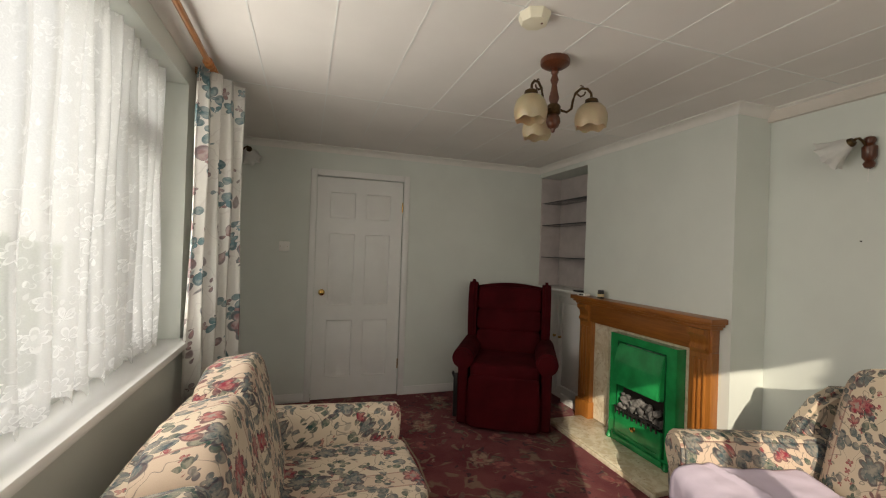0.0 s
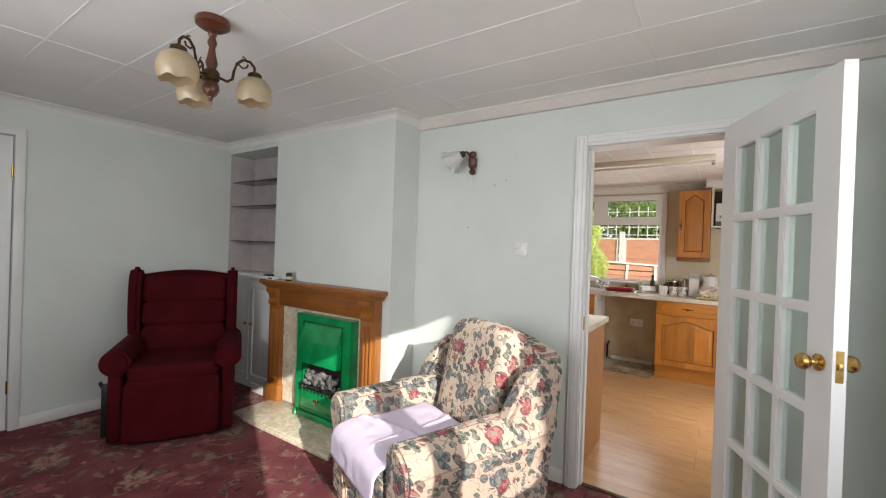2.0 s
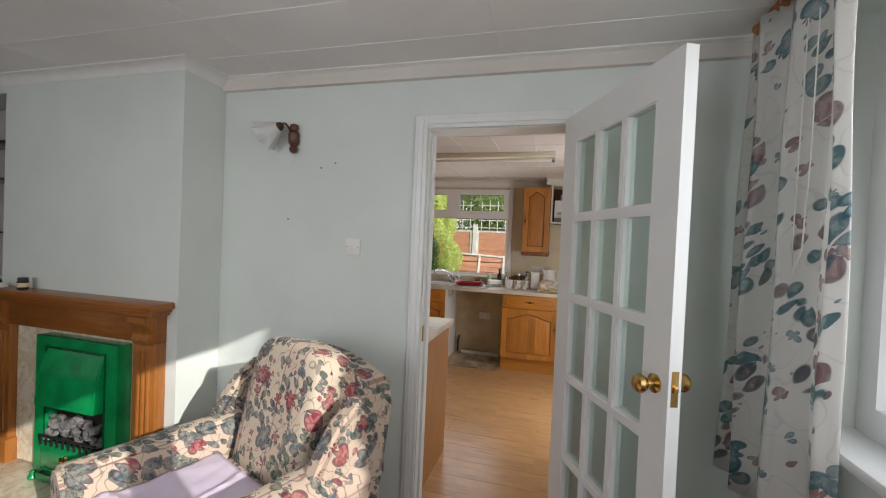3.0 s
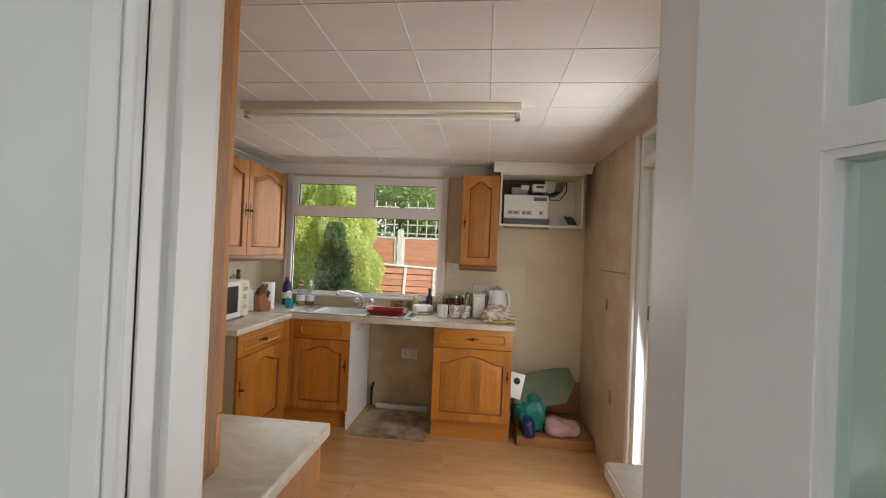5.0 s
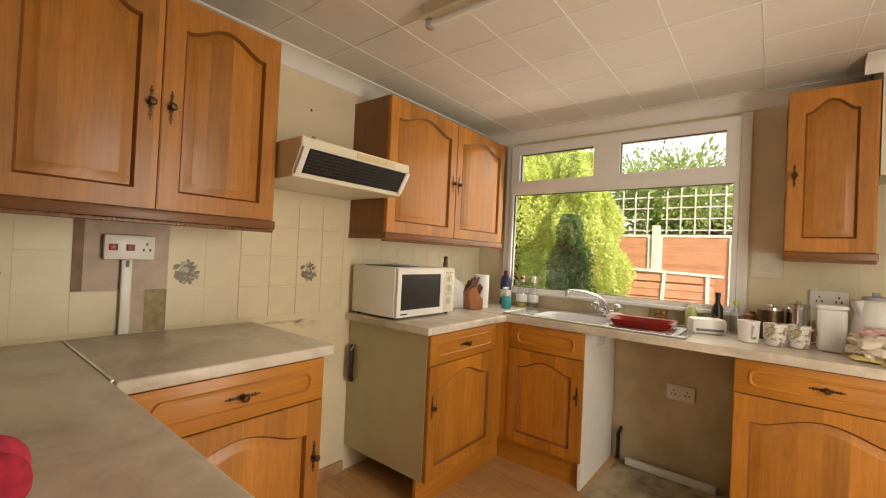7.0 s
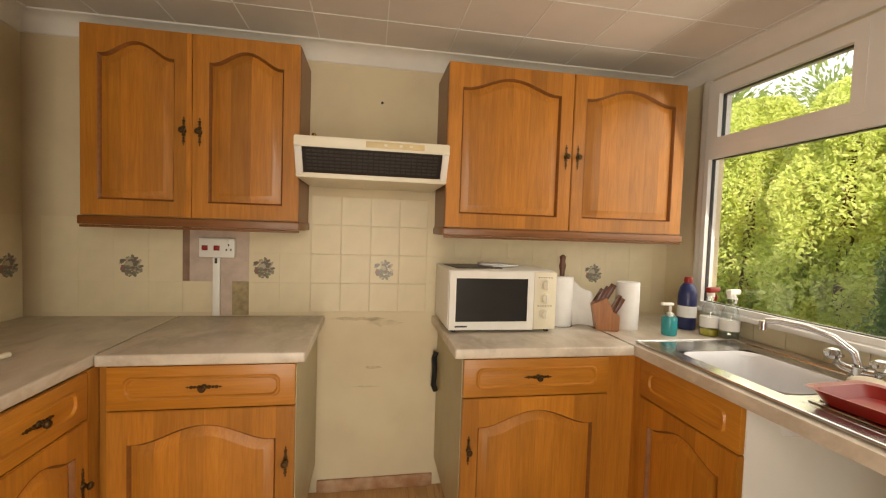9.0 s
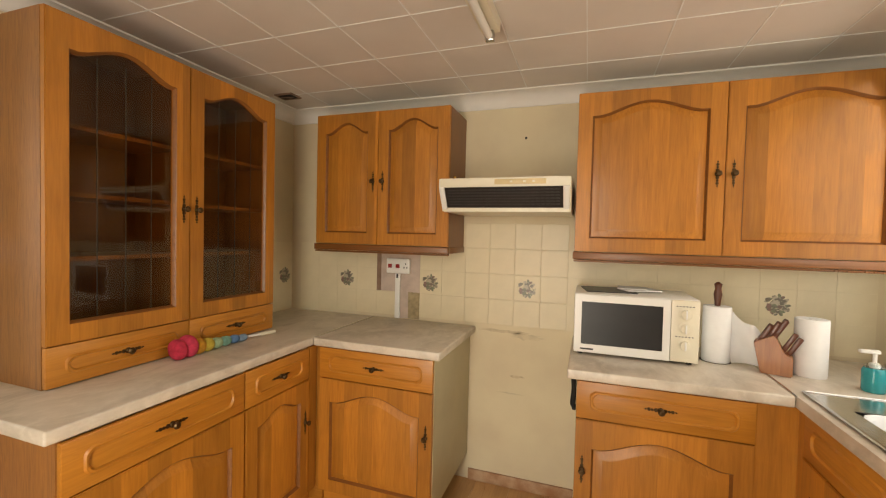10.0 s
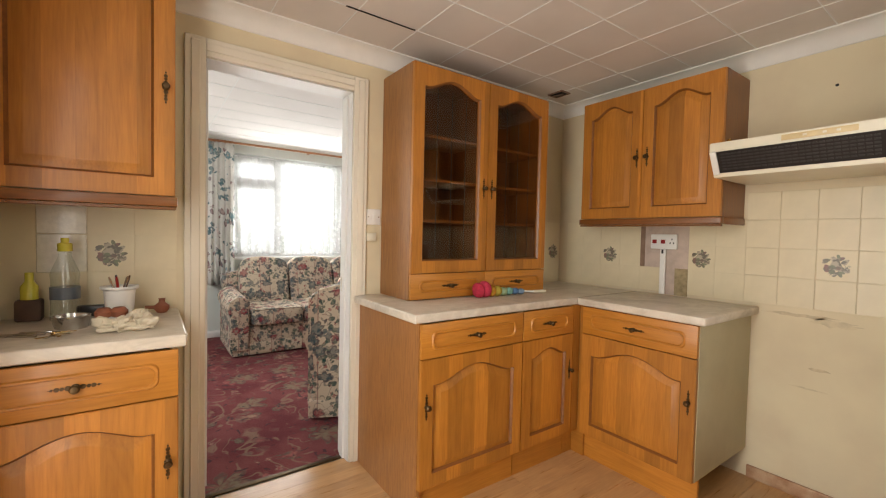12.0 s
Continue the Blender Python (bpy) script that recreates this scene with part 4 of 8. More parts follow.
def door_front(w, h, rise, glazed=False, stile=0.062, th=0.022):
    """Frame and panel of a cabinet door in its own plane: x 0..w, z 0..h, facing -y."""
    n = 14
    inner = arch_loop(stile, w - stile, stile, h - stile * 0.85, rise, n)
    outer = [(0, 0), (w, 0)] + [(w - w * i / n, h) for i in range(n + 1)]
    mid = arch_loop(stile + 0.008, w - stile - 0.008, stile + 0.008, h - stile * 0.85 - 0.008, rise, n)
    bm = bmesh.new()
    fr = [bm.verts.new((x, -th, z)) for x, z in outer]
    fi = [bm.verts.new((x, -th, z)) for x, z in inner]
    fm = [bm.verts.new((x, -th + 0.013, z)) for x, z in mid]
    bk = [bm.verts.new((x, 0, z)) for x, z in outer]
    bi = [bm.verts.new((x, 0, z)) for x, z in mid]
    k = len(outer)
    for i in range(k):
        j = (i + 1) % k
        for a, b in ((fr, fi), (fm, bi), (bi, bk), (bk, fr)):
            try:
                bm.faces.new((a[i], a[j], b[j], b[i]))
            except ValueError:
                pass
    bmesh.ops.remove_doubles(bm, verts=bm.verts[:], dist=0.0002)
    bmesh.ops.recalc_face_normals(bm, faces=bm.faces[:])
    rim = [e for e in bm.edges if len(e.link_faces) == 2 and all(abs(v.co.y + th) < 1e-5 for v in e.verts) and e.calc_face_angle(0) > 1.2]
    bmesh.ops.bevel(bm, geom=rim, offset=0.003, segments=2, affect="EDGES", clamp_overlap=True)
    bp = bmesh.new()
    if glazed:
        loop = [bp.verts.new((x, -0.008, z)) for x, z in mid]
        bp.faces.new(loop)
        loop2 = [bp.verts.new((x, -0.004, z)) for x, z in mid]
        bp.faces.new(loop2[::-1])
    else:
        rows = []
        for inset, y in ((0.006, -th + 0.014), (0.013, -th + 0.0135), (0.038, -th + 0.001), (0.042, -th + 0.0005)):
            lp = arch_loop(stile + inset, w - stile - inset, stile + inset, h - stile * 0.85 - inset, max(0.004, rise * (1 - inset)), n)
            rows.append([bp.verts.new((x, y, z)) for x, z in lp])
        for a, b in zip(rows, rows[1:]):
            for i in range(k):
                bp.faces.new((a[i], a[(i + 1) % k], b[(i + 1) % k], b[i]))
        bp.faces.new(rows[-1])
    bmesh.ops.recalc_face_normals(bp, faces=bp.faces[:])
    bq = bmesh.new()
    step = arch_loop(stile + 0.003, w - stile - 0.003, stile + 0.003, h - stile * 0.85 - 0.003, rise, n)
    rows = [[bq.verts.new((x, y, z)) for x, z in lp] for lp, y in ((inner, -th), (inner, -th - 0.0015), (step, -th + 0.002), (mid, -th + 0.013))]
    for a, b in zip(rows, rows[1:]):
        for i in range(k):
            bq.faces.new((a[i], a[(i + 1) % k], b[(i + 1) % k], b[i]))
    bmesh.ops.recalc_face_normals(bq, faces=bq.faces[:])
    return bm, bp, bq


def handle_mesh(vertical):
    """Ornate back plate with a small turned knob, in the plane facing -y."""
    parts = []
    for s in (-1, 1):
        for at, r in ((0.016, 0.0075), (0.029, 0.0055), (0.040, 0.0065), (0.051, 0.0035)):
            parts.append(lathe([(r, 0.0), (r * 0.9, -0.003)], 10, (s * at, 0, 0), "y"))
        parts.append(tube([(s * 0.008, -0.001, 0), (s * 0.058, -0.001, 0)], 0.002, 6, 0.4))
    parts.append(lathe([(0.011, 0.0), (0.010, -0.005), (0.006, -0.008), (0.006, -0.014), (0.011, -0.018), (0.0125, -0.024), (0.009, -0.029), (0.001, -0.030)], 14, (0, 0, 0), "y"))
    bm = merged(*parts)
    return turned(bm, pose(0, 0, 0, 0, 90, 0)) if vertical else bm


HANDLE_V, HANDLE_H = mesh_of("handle", handle_mesh(True), M_BRONZE), mesh_of("handle", handle_mesh(False), M_BRONZE)


def add_handle(parent, x, y, z, vertical):
    ob = new("handle", HANDLE_V if vertical else HANDLE_H)
    ob.parent, ob.matrix_basis = parent, pose(x, y, z)
    return tagged(ob, "antique bronze handle with a small knob")


def add_door(unit, x, z, w, h, rise, side, handle_z, glazed=False):
    bm, bp, bq = door_front(w, h, rise, glazed)
    d = part("door", bm, M_OAK, unit, "", pose(x, 0, z))
    part("glass_pane" if glazed else "panel", bp, M_GLASSSMOKE if glazed else M_OAK, d)
    # ring tone also carries the shade of the groove
    part("moulding", bq, M_MOULD, d, "oak moulding round the panel, darkened by stain and painted groove shade")
    if side:
        add_handle(d, 0.028 if side < 0 else w - 0.028, -0.0215, handle_z, True)
    return d


def add_drawer(unit, x, z, w, h, knob=True):
    d = part("drawer_front", box(0, -0.02, 0, w, 0, h, 0.003), M_OAKH, unit, "", pose(x, 0, z))
    # raised bead with clipped corners round the field
    a, b, c, e, k = 0.05, w - 0.05, 0.034, h - 0.034, 0.018
    loop = [(a + k, c), (b - k, c), (b - k * 0.4, c + k * 0.4), (b, c + k), (b, e - k), (b - k * 0.4, e - k * 0.4), (b - k, e), (a + k, e), (a + k * 0.4, e - k * 0.4), (a, e - k), (a, c + k), (a + k * 0.4, c + k * 0.4)]
    ring = bmesh.new()
    n = len(loop)
    cx, cz = (a + b) / 2, (c + e) / 2
    rows = []
    for off, y in ((0.0, -0.0195), (0.004, -0.0265), (0.009, -0.0265), (0.013, -0.0195)):
        rows.append([ring.verts.new((x_ - math.copysign(off, x_ - cx), y, z_ - math.copysign(off, z_ - cz))) for x_, z_ in loop])
    for r0, r1 in zip(rows, rows[1:]):
        for i in range(n):
            ring.faces.new((r0[i], r0[(i + 1) % n], r1[(i + 1) % n], r1[i]))
    bmesh.ops.recalc_face_normals(ring, faces=ring.faces[:])
    part("bead", ring, M_OAKH, d)
    if knob:
        add_handle(d, w / 2, -0.0195, h / 2, False)
    return d


def base_unit(m, w, label, side, drawer=True, knob=True, sides=(M_CARCASS, M_CARCASS), depth=0.56, plinth=True):
    """Floor cupboard with one drawer over one door; faces -y, left corner at the origin."""
    u = thing("base_cabinet", m, label, "kitchen cabinet", "fitted kitchen units")
    t = 0.016
    part("side_panel", box(0, 0.001, 0.15 if sides[0] is M_CARCASS else 0.0, t, depth, 0.868), sides[0], u)
    part("side_panel", box(w - t, 0.001, 0.15 if sides[1] is M_CARCASS else 0.0, w, depth, 0.868), sides[1], u)
    part("back_panel", box(t, depth - 0.01, 0.15, w - t, depth, 0.868), M_CARCASS, u)
    part("bottom_panel", box(t, 0.001, 0.15, w - t, depth - 0.01, 0.166), M_CARCASS, u)
    if plinth:
        part("plinth", box(0.001, 0.035, 0, w - 0.001, 0.053, 0.149), M_OAKH, u, "oak-faced plinth")
    g = 0.002
    add_drawer(u, g, 0.716, w - 2 * g, 0.148, knob)
    add_door(u, g, 0.152, w - 2 * g, 0.560, 0.05 * min(1.2, w / 0.5), side, 0.36)
    return u


F_W, F_N, F_E = 3.655, 1.845, 5.655
base_unit(pose(F_W, 0.772, 0, 0, 0, 90), 0.608, "oak base cabinet with arched door under the glazed dresser", -1, sides=(M_OAKSIDE, M_CARCASS), depth=0.62)
base_unit(pose(F_W, 1.382, 0, 0, 0, 90), 0.40, "narrow oak base cabinet beside the corner", 1, depth=0.62)
base_unit(pose(3.70, F_N, 0), 0.600, "oak base cabinet beside the empty cooker space", 1, depth=0.59)
base_unit(pose(4.908, F_N, 0), 0.605, "oak base cabinet under the microwave", -1, depth=0.59)
base_unit(pose(F_E, 1.80, 0, 0, 0, -90), 0.464, "oak base cabinet under the sink", 1, knob=False, sides=(M_CARCASS, M_WHITEP), depth=0.56)
base_unit(pose(F_E, 0.664, 0, 0, 0, -90), 0.613, "oak base cabinet under the worktop end", 1, depth=0.56)
base_unit(pose(3.565, -0.575, 0, 0, 0, 90), 0.495, "oak base cabinet beside the doorway", 1, depth=0.53)
part_post = thing("corner_post", pose(3.655, 1.785, 0), "oak filler post in the cabinet corner", "corner post")
part("post", boxes((0.0, 0.0, 0.15, 0.018, 0.058, 0.868), (0.018, 0.06, 0.15, 0.043, 0.076, 0.868)), M_OAK, part_post)
part("plinth", boxes((-0.055, 0.0, 0, -0.037, 0.10, 0.149), (-0.037, 0.082, 0, 0.045, 0.1, 0.149)), M_OAKH, part_post)
post2 = thing("corner_post", pose(5.515, 1.80, 0), "oak filler post in the corner by the sink", "corner post")
part("post", boxes((0.0, 0.045, 0.15, 0.125, 0.061, 0.868), (0.125, 0.0, 0.15, 0.14, 0.061, 0.868)), M_OAK, post2)
part("plinth", boxes((0.0, 0.08, 0, 0.17, 0.098, 0.149), (0.175, 0.0, 0, 0.193, 0.08, 0.149)), M_OAKH, post2)


def worktop(name, loops, label):
    u = thing(name, pose(0, 0, 0), label, "worktop")
    for r in loops:
        part("slab", box(*r[:2], 0.869, *r[2:], 0.909, 0.007, 3), M_WORKTOP, u)
    return u


wt = worktop("worktop", [(3.032, 0.742, 3.668, 2.438), (3.672, 1.812, 4.332, 2.438)], "grey stone-effect laminate worktop with a pale edge, chipped")
part("joint_strip", box(3.666, 1.83, 0.905, 3.674, 2.43, 0.9105), M_CHROME, wt, "metal joint strip")
wt2 = thing("worktop", pose(0, 0, 0), "pale stone-effect laminate worktop carrying the sink", "worktop")
part("slab", box(4.872, 1.812, 0.869, 5.616, 2.438, 0.909, 0.007, 3), M_WORKTOP, wt2)
# the east run is cut out for the sink bowl
for r in ((5.62, 0.035, 6.228, 1.25), (5.62, 1.74, 6.228, 2.438), (5.62, 1.25, 5.70, 1.74), (6.06, 1.25, 6.228, 1.74)):
    part("slab", box(r[0], r[1], 0.869, r[2], r[3], 0.909), M_WORKTOP, wt2)
part("joint_strip", box(5.614, 1.82, 0.905, 5.622, 2.43, 0.9105), M_CHROME, wt2, "metal joint strip")
wt3 = worktop("worktop", [(3.032, -0.588, 3.580, -0.058)], "pale stone-effect worktop beside the doorway")
part("end_strip", box(3.045, -0.0582, 0.874, 3.570, -0.0555, 0.904), M_TRIMCREAM, wt3, "cream laminate end strip")


def wall_unit(m, w, h, doors, label, side_mats, depth=0.278, handles=None):
    """Wall cupboard: faces -y, lower left corner at the origin, back at y = depth."""
    u = thing("wall_cabinet", m, label, "kitchen cabinet", "fitted kitchen units")
    t = 0.016
    part("side_panel", box(0, 0.001, 0, t, depth, h), side_mats[0], u)
    part("side_panel", box(w - t, 0.001, 0, w, depth, h), side_mats[1], u)
    part("body", boxes((t, 0.001, 0, w - t, depth, t), (t, 0.001, h - t, w - t, depth, h), (t, depth - 0.006, t, w - t, depth, h - t)), M_CARCASS, u)
    rail = merged(box(-0.006, -0.028, -0.034, w + 0.006, 0.012, 0.0, 0.004), box(-0.002, -0.022, -0.046, w + 0.002, 0.008, -0.036, 0.003), box(-0.006, 0.0125, -0.034, 0.012, depth - 0.002, 0.0, 0.003), box(w - 0.012, 0.0125, -0.034, w + 0.006, depth - 0.002, 0.0, 0.003))
    for i in range(int(w / 0.0135)):
        cube_in(rail, 0.002 + i * 0.0135, -0.0262, -0.0445, 0.0105 + i * 0.0135, -0.0215, -0.0375)
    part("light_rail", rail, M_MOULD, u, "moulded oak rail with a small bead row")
    x = 0.0
    for i, dw in enumerate(doors):
        side = handles[i] if handles else (1 if i % 2 == 0 else -1)
        add_door(u, x + 0.0015, 0.003, dw - 0.003, h - 0.004, 0.055, side, h * 0.47)
        x += dw
    return u


WZ = 1.366
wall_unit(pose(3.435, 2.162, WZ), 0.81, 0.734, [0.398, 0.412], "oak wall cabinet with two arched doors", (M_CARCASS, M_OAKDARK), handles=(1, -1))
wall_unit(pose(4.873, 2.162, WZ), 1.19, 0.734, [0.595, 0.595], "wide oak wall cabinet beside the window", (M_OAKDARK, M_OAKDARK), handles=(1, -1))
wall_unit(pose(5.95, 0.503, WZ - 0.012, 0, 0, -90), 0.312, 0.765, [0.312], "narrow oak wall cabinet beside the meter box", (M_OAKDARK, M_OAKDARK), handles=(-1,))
wall_unit(pose(3.345, -0.57, WZ - 0.01, 0, 0, 90), 0.49, 0.80, [0.49], "oak wall cabinet beside the doorway", (M_CARCASS, M_CARCASS), depth=0.305, handles=(1,))


M_LEAD = plain("dull_lead", (0.10, 0.085, 0.07), 0.5, metal=0.6, vary=0.2)


def dresser():
    u = thing("glazed_dresser", pose(3.340, 0.902, 0.910, 0, 0, 90), "tall oak dresser with two smoked glass doors, empty", "dresser")
    w, h, dp, t = 0.985, 1.187, 0.306, 0.018
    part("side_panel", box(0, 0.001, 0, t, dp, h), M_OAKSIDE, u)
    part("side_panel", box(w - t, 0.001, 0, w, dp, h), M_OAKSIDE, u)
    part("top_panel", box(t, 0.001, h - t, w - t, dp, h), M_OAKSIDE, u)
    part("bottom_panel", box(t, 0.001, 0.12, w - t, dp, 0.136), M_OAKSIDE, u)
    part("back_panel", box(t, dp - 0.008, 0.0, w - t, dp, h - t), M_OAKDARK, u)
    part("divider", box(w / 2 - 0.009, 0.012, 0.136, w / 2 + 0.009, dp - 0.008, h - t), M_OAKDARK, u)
    for z in (0.40, 0.615, 0.84):
        for a, b in ((t, w / 2 - 0.009), (w / 2 + 0.009, w - t)):
            part("shelf", box(a, 0.03, z, b, dp - 0.008, z + 0.015), M_OAKSIDE, u)
    add_door(u, 0.001, 0.138, w / 2 - 0.003, h - 0.139, 0.055, 1, 0.46, True)
    add_door(u, w / 2 + 0.001, 0.138, w / 2 - 0.003, h - 0.139, 0.055, -1, 0.46, True)
    for i in range(2):
        add_drawer(u, 0.001 + i * w / 2, 0.004, w / 2 - 0.003, 0.130)
        for k in range(1, 4):
            x = i * w / 2 + 0.06 + k * (w / 2 - 0.12) / 4
            part("lead_strip", box(x - 0.002, -0.0062, 0.20, x + 0.002, -0.0042, h - 0.10), M_LEAD, u, "thin dark lead strip")
    return u


dresser()


# ---- cooker hood ----
def cooker_hood():
    u = thing("cooker_hood", pose(4.252, 1.972, 1.545), "yellowed white slanted cooker hood with a dark grille", "cooker hood")
    w = 0.603
    prof = [(0.0, 0.152), (0.0, 0.115), (0.055, 0.02), (0.055, 0.0), (0.462, 0.0), (0.462, 0.152)]
    part("body", outline([(p[0], p[1]) for p in prof], 0, w, 0.003, "yz"), M_IVORY, u)
    # sloping grille on the front
    a, b = Vector((0, 0.0005, 0.110)), Vector((0, 0.053, 0.020))
    ang = math.degrees(math.atan2(b.y - a.y, a.z - b.z))
    length = (b - a).length
    grid = boxes((0.03, -0.004, -length, w - 0.03, -0.001, 0))
    part("grille", grid, M_BLACK, u, "black grille", pose(0, 0, 0.110, ang, 0, 0))
    slots = bmesh.new()
    for i in range(24):
        for j in range(6):
            x, z = 0.045 + i * 0.0215, -0.014 - j * 0.0145
            cube_in(slots, x, -0.0065, z - 0.0035, x + 0.017, -0.0045, z + 0.0035)
    part("slat", slots, M_DARKGREY, u, "", pose(0, 0, 0.110, ang, 0, 0))
    for s in (0.004, w - 0.03):
        part("end_cap", box(s, -0.012, -length - 0.006, s + 0.026, -0.0005, 0.004, 0.003), M_WHITEP, u, "", pose(0, 0, 0.110, ang, 0, 0))
    part("control_panel", box(0.27, -0.004, 0.120, 0.50, 0.0, 0.144, 0.002), M_YELLOWED, u, "yellowed control panel")
    for x in (0.34, 0.40, 0.44):
        part("slider", box(x, -0.008, 0.128, x + 0.012, -0.004, 0.136, 0.001), M_IVORY, u)
    part("top_screw", lathe([(0.009, 0), (0.009, 0.012), (0.004, 0.016)], 8, (0.07, 0.03, 0.152)), M_BRASS, u)
    return u


M_DARKGREY = plain("dark_grey_plastic", (0.045, 0.045, 0.048), 0.4, vary=0.3, scale=30)
M_YELLOWED = plain("yellowed_plastic", (0.72, 0.58, 0.32), 0.4, vary=0.1)
cooker_hood()


# ---- fluorescent batten ----
def batten():
    u = thing("ceiling_light", pose(4.565, 0.135, KZ), "unlit double fluorescent batten on the kitchen ceiling", "ceiling light")
    part("body", box(-0.035, 0, -0.045, 0.035, 1.51, 0.0, 0.004), M_IVORY, u)
    part("tube", lathe([(0.013, 0.03), (0.013, 1.48)], 12, (0, 0, -0.066), "y"), M_WHITEP, u)
    for y in (0.005, 1.475):
        part("end_cap", box(-0.017, y, -0.084, 0.017, y + 0.025, -0.046, 0.004), M_CHROME, u)


batten()
# ---- living room: fireplace and alcove ----
def alcove():
    u = thing("alcove_shelves", pose(0, 0, 0), "open alcove with four thin shelves over a white cupboard", "shelves")
    part("back_panel", box(2.885, 3.335, 1.07, 2.897, 4.10, 2.212), M_GREYBOARD, u)
    part("side_panel", box(2.65, 3.3185, 1.07, 2.885, 3.333, 2.212), M_GREYBOARD, u)
    part("side_panel", box(2.65, 4.103, 1.07, 2.885, 4.118, 2.212), M_GREYBOARD, u)
    for z in (1.365, 1.70, 1.935):
        part("shelf", box(2.66, 3.334, z, 2.884, 4.102, z + 0.008, 0.002), M_SHELF, u, "thin dark-edged glass shelf")
    c = thing("alcove_cupboard", pose(0, 0, 0), "white painted cupboard built into the alcove", "cupboard")
    part("top", box(2.625, 3.3185, 1.035, 2.897, 4.118, 1.065, 0.004), M_WHITE, c)
    part("carcass", box(2.665, 3.3185, 0.0, 2.897, 4.118, 1.034), M_WHITE, c)
    for i in range(2):
        y0 = 3.335 + i * 0.39
        bm = turned(merged(rails(0, 0.38, 0, 0.93, [(0.05, 0.33)], [(0.06, 0.87)], -0.018, 0.0), raised_panel(0.05, 0.06, 0.33, 0.87, -0.016, 0.010, 0.004)), pose(2.664, y0 + 0.38, 0.07, 0, 0, -90))
        d = part("door", bm, M_WHITE, c)
        part("knob", lathe([(0.012, 0), (0.008, -0.008), (0.014, -0.022), (0.0, -0.026)], 10, (2.646, y0 + (0.34 if i == 0 else 0.04), 0.6), "x"), M_BRASS, d)
    return u


M_SHELF = plain("dark_glass_edge", (0.05, 0.06, 0.06), 0.15, vary=0.1)
alcove()


def fireplace():
    u = thing("fire_surround", pose(2.624, 2.652, 0), "stained pine fire surround with a mantel shelf and corbels", "fireplace")
    part("mantel_shelf", merged(box(-0.135, -0.672, 1.022, 0, 0.672, 1.056, 0.006), box(-0.118, -0.655, 1.004, 0, 0.655, 1.0215, 0.005), box(-0.098, -0.640, 0.986, 0, 0.640, 1.0035, 0.004)), M_MANTELH, u)
    part("frieze", box(-0.062, -0.62, 0.845, 0, 0.62, 0.985, 0.003), M_MANTELH, u)
    for s in (-1, 1):
        y = s * 0.545
        part("leg", merged(box(-0.062, y - 0.075, 0.17, 0, y + 0.075, 0.844, 0.003), *[lathe([(0.011, 0.22), (0.011, 0.80)], 8, (-0.062, y + k * 0.034, 0)) for k in (-1, 0, 1)]), M_MANTEL, u)
        part("plinth_block", box(-0.078, y - 0.088, 0.0, 0, y + 0.088, 0.169, 0.005), M_MANTEL, u)
        prof = [(0, 0.985), (-0.112, 0.985), (-0.112, 0.955), (-0.085, 0.93), (-0.078, 0.89), (-0.092, 0.865), (-0.072, 0.835), (0, 0.835)]
        bm = outline([(p[1], p[0]) for p in prof], y - 0.06, y + 0.06, 0.003, "xz")
        bm = turned(bm, Matrix(((0, 0, 1, 0), (0, 1, 0, 0), (1, 0, 0, 0), (0, 0, 0, 1))))
        bmesh.ops.recalc_face_normals(bm, faces=bm.faces[:])
        part("corbel", bm, M_MANTEL, u)
    part("back_panel", boxes((-0.022, -0.469, 0.04, -0.002, -0.30, 0.844), (-0.022, 0.30, 0.04, -0.002, 0.469, 0.844), (-0.022, -0.30, 0.80, -0.002, 0.30, 0.844)), M_MARBLE, u, "cream marble back panel")
    h = thing("hearth", pose(2.624, 2.652, 0), "cream marble hearth of three slabs", "hearth")
    part("slab", box(-0.385, -0.55, 0.0, -0.001, 0.55, 0.035, 0.005), M_MARBLE, h)
    part("front_edge", box(-0.405, -0.57, 0.0, -0.386, 0.57, 0.03, 0.004), M_MARBLE, h)
    g = thing("gas_fire", pose(2.60, 2.535, 0.0355), "green enamelled gas fire with a coal bed", "gas fire")
    # outer casing with an open middle
    w, t = 0.30, 0.785
    part("casing", boxes((-0.075, -w, 0.0, 0.0, -w + 0.085, t), (-0.075, w - 0.085, 0.0, 0.0, w, t), (-0.075, -w + 0.085, t - 0.055, 0.0, w - 0.085, t), (-0.075, -w + 0.085, 0.0, 0.0, w - 0.085, 0.05)), M_GREEN, g)
    prof = [(-0.070, 0.725), (-0.075, 0.42), (-0.135, 0.43), (-0.120, 0.58), (-0.095, 0.68)]
    bm = bmesh.new()
    rows = [[bm.verts.new((x, y, z)) for x, z in prof] for y in (-w + 0.086, w - 0.086)]
    n = len(prof)
    for i in range(n):
        bm.faces.new((rows[0][i], rows[0][(i + 1) % n], rows[1][(i + 1) % n], rows[1][i]))
    bm.faces.new(rows[0])
    bm.faces.new(rows[1])
    bmesh.ops.recalc_face_normals(bm, faces=bm.faces[:])
    bmesh.ops.bevel(bm, geom=bm.edges[:], offset=0.006, segments=2, affect="EDGES", clamp_overlap=True)
    part("canopy", bm, M_GREEN, g)
    part("trim_bead", boxes((-0.080, -w + 0.078, 0.05, -0.0755, -w + 0.086, t - 0.05), (-0.080, w - 0.086, 0.05, -0.0755, w - 0.078, t - 0.05), (-0.080, -w + 0.086, t - 0.058, -0.0755, w - 0.086, t - 0.05)), M_GREENDK, g, "darker green bead")
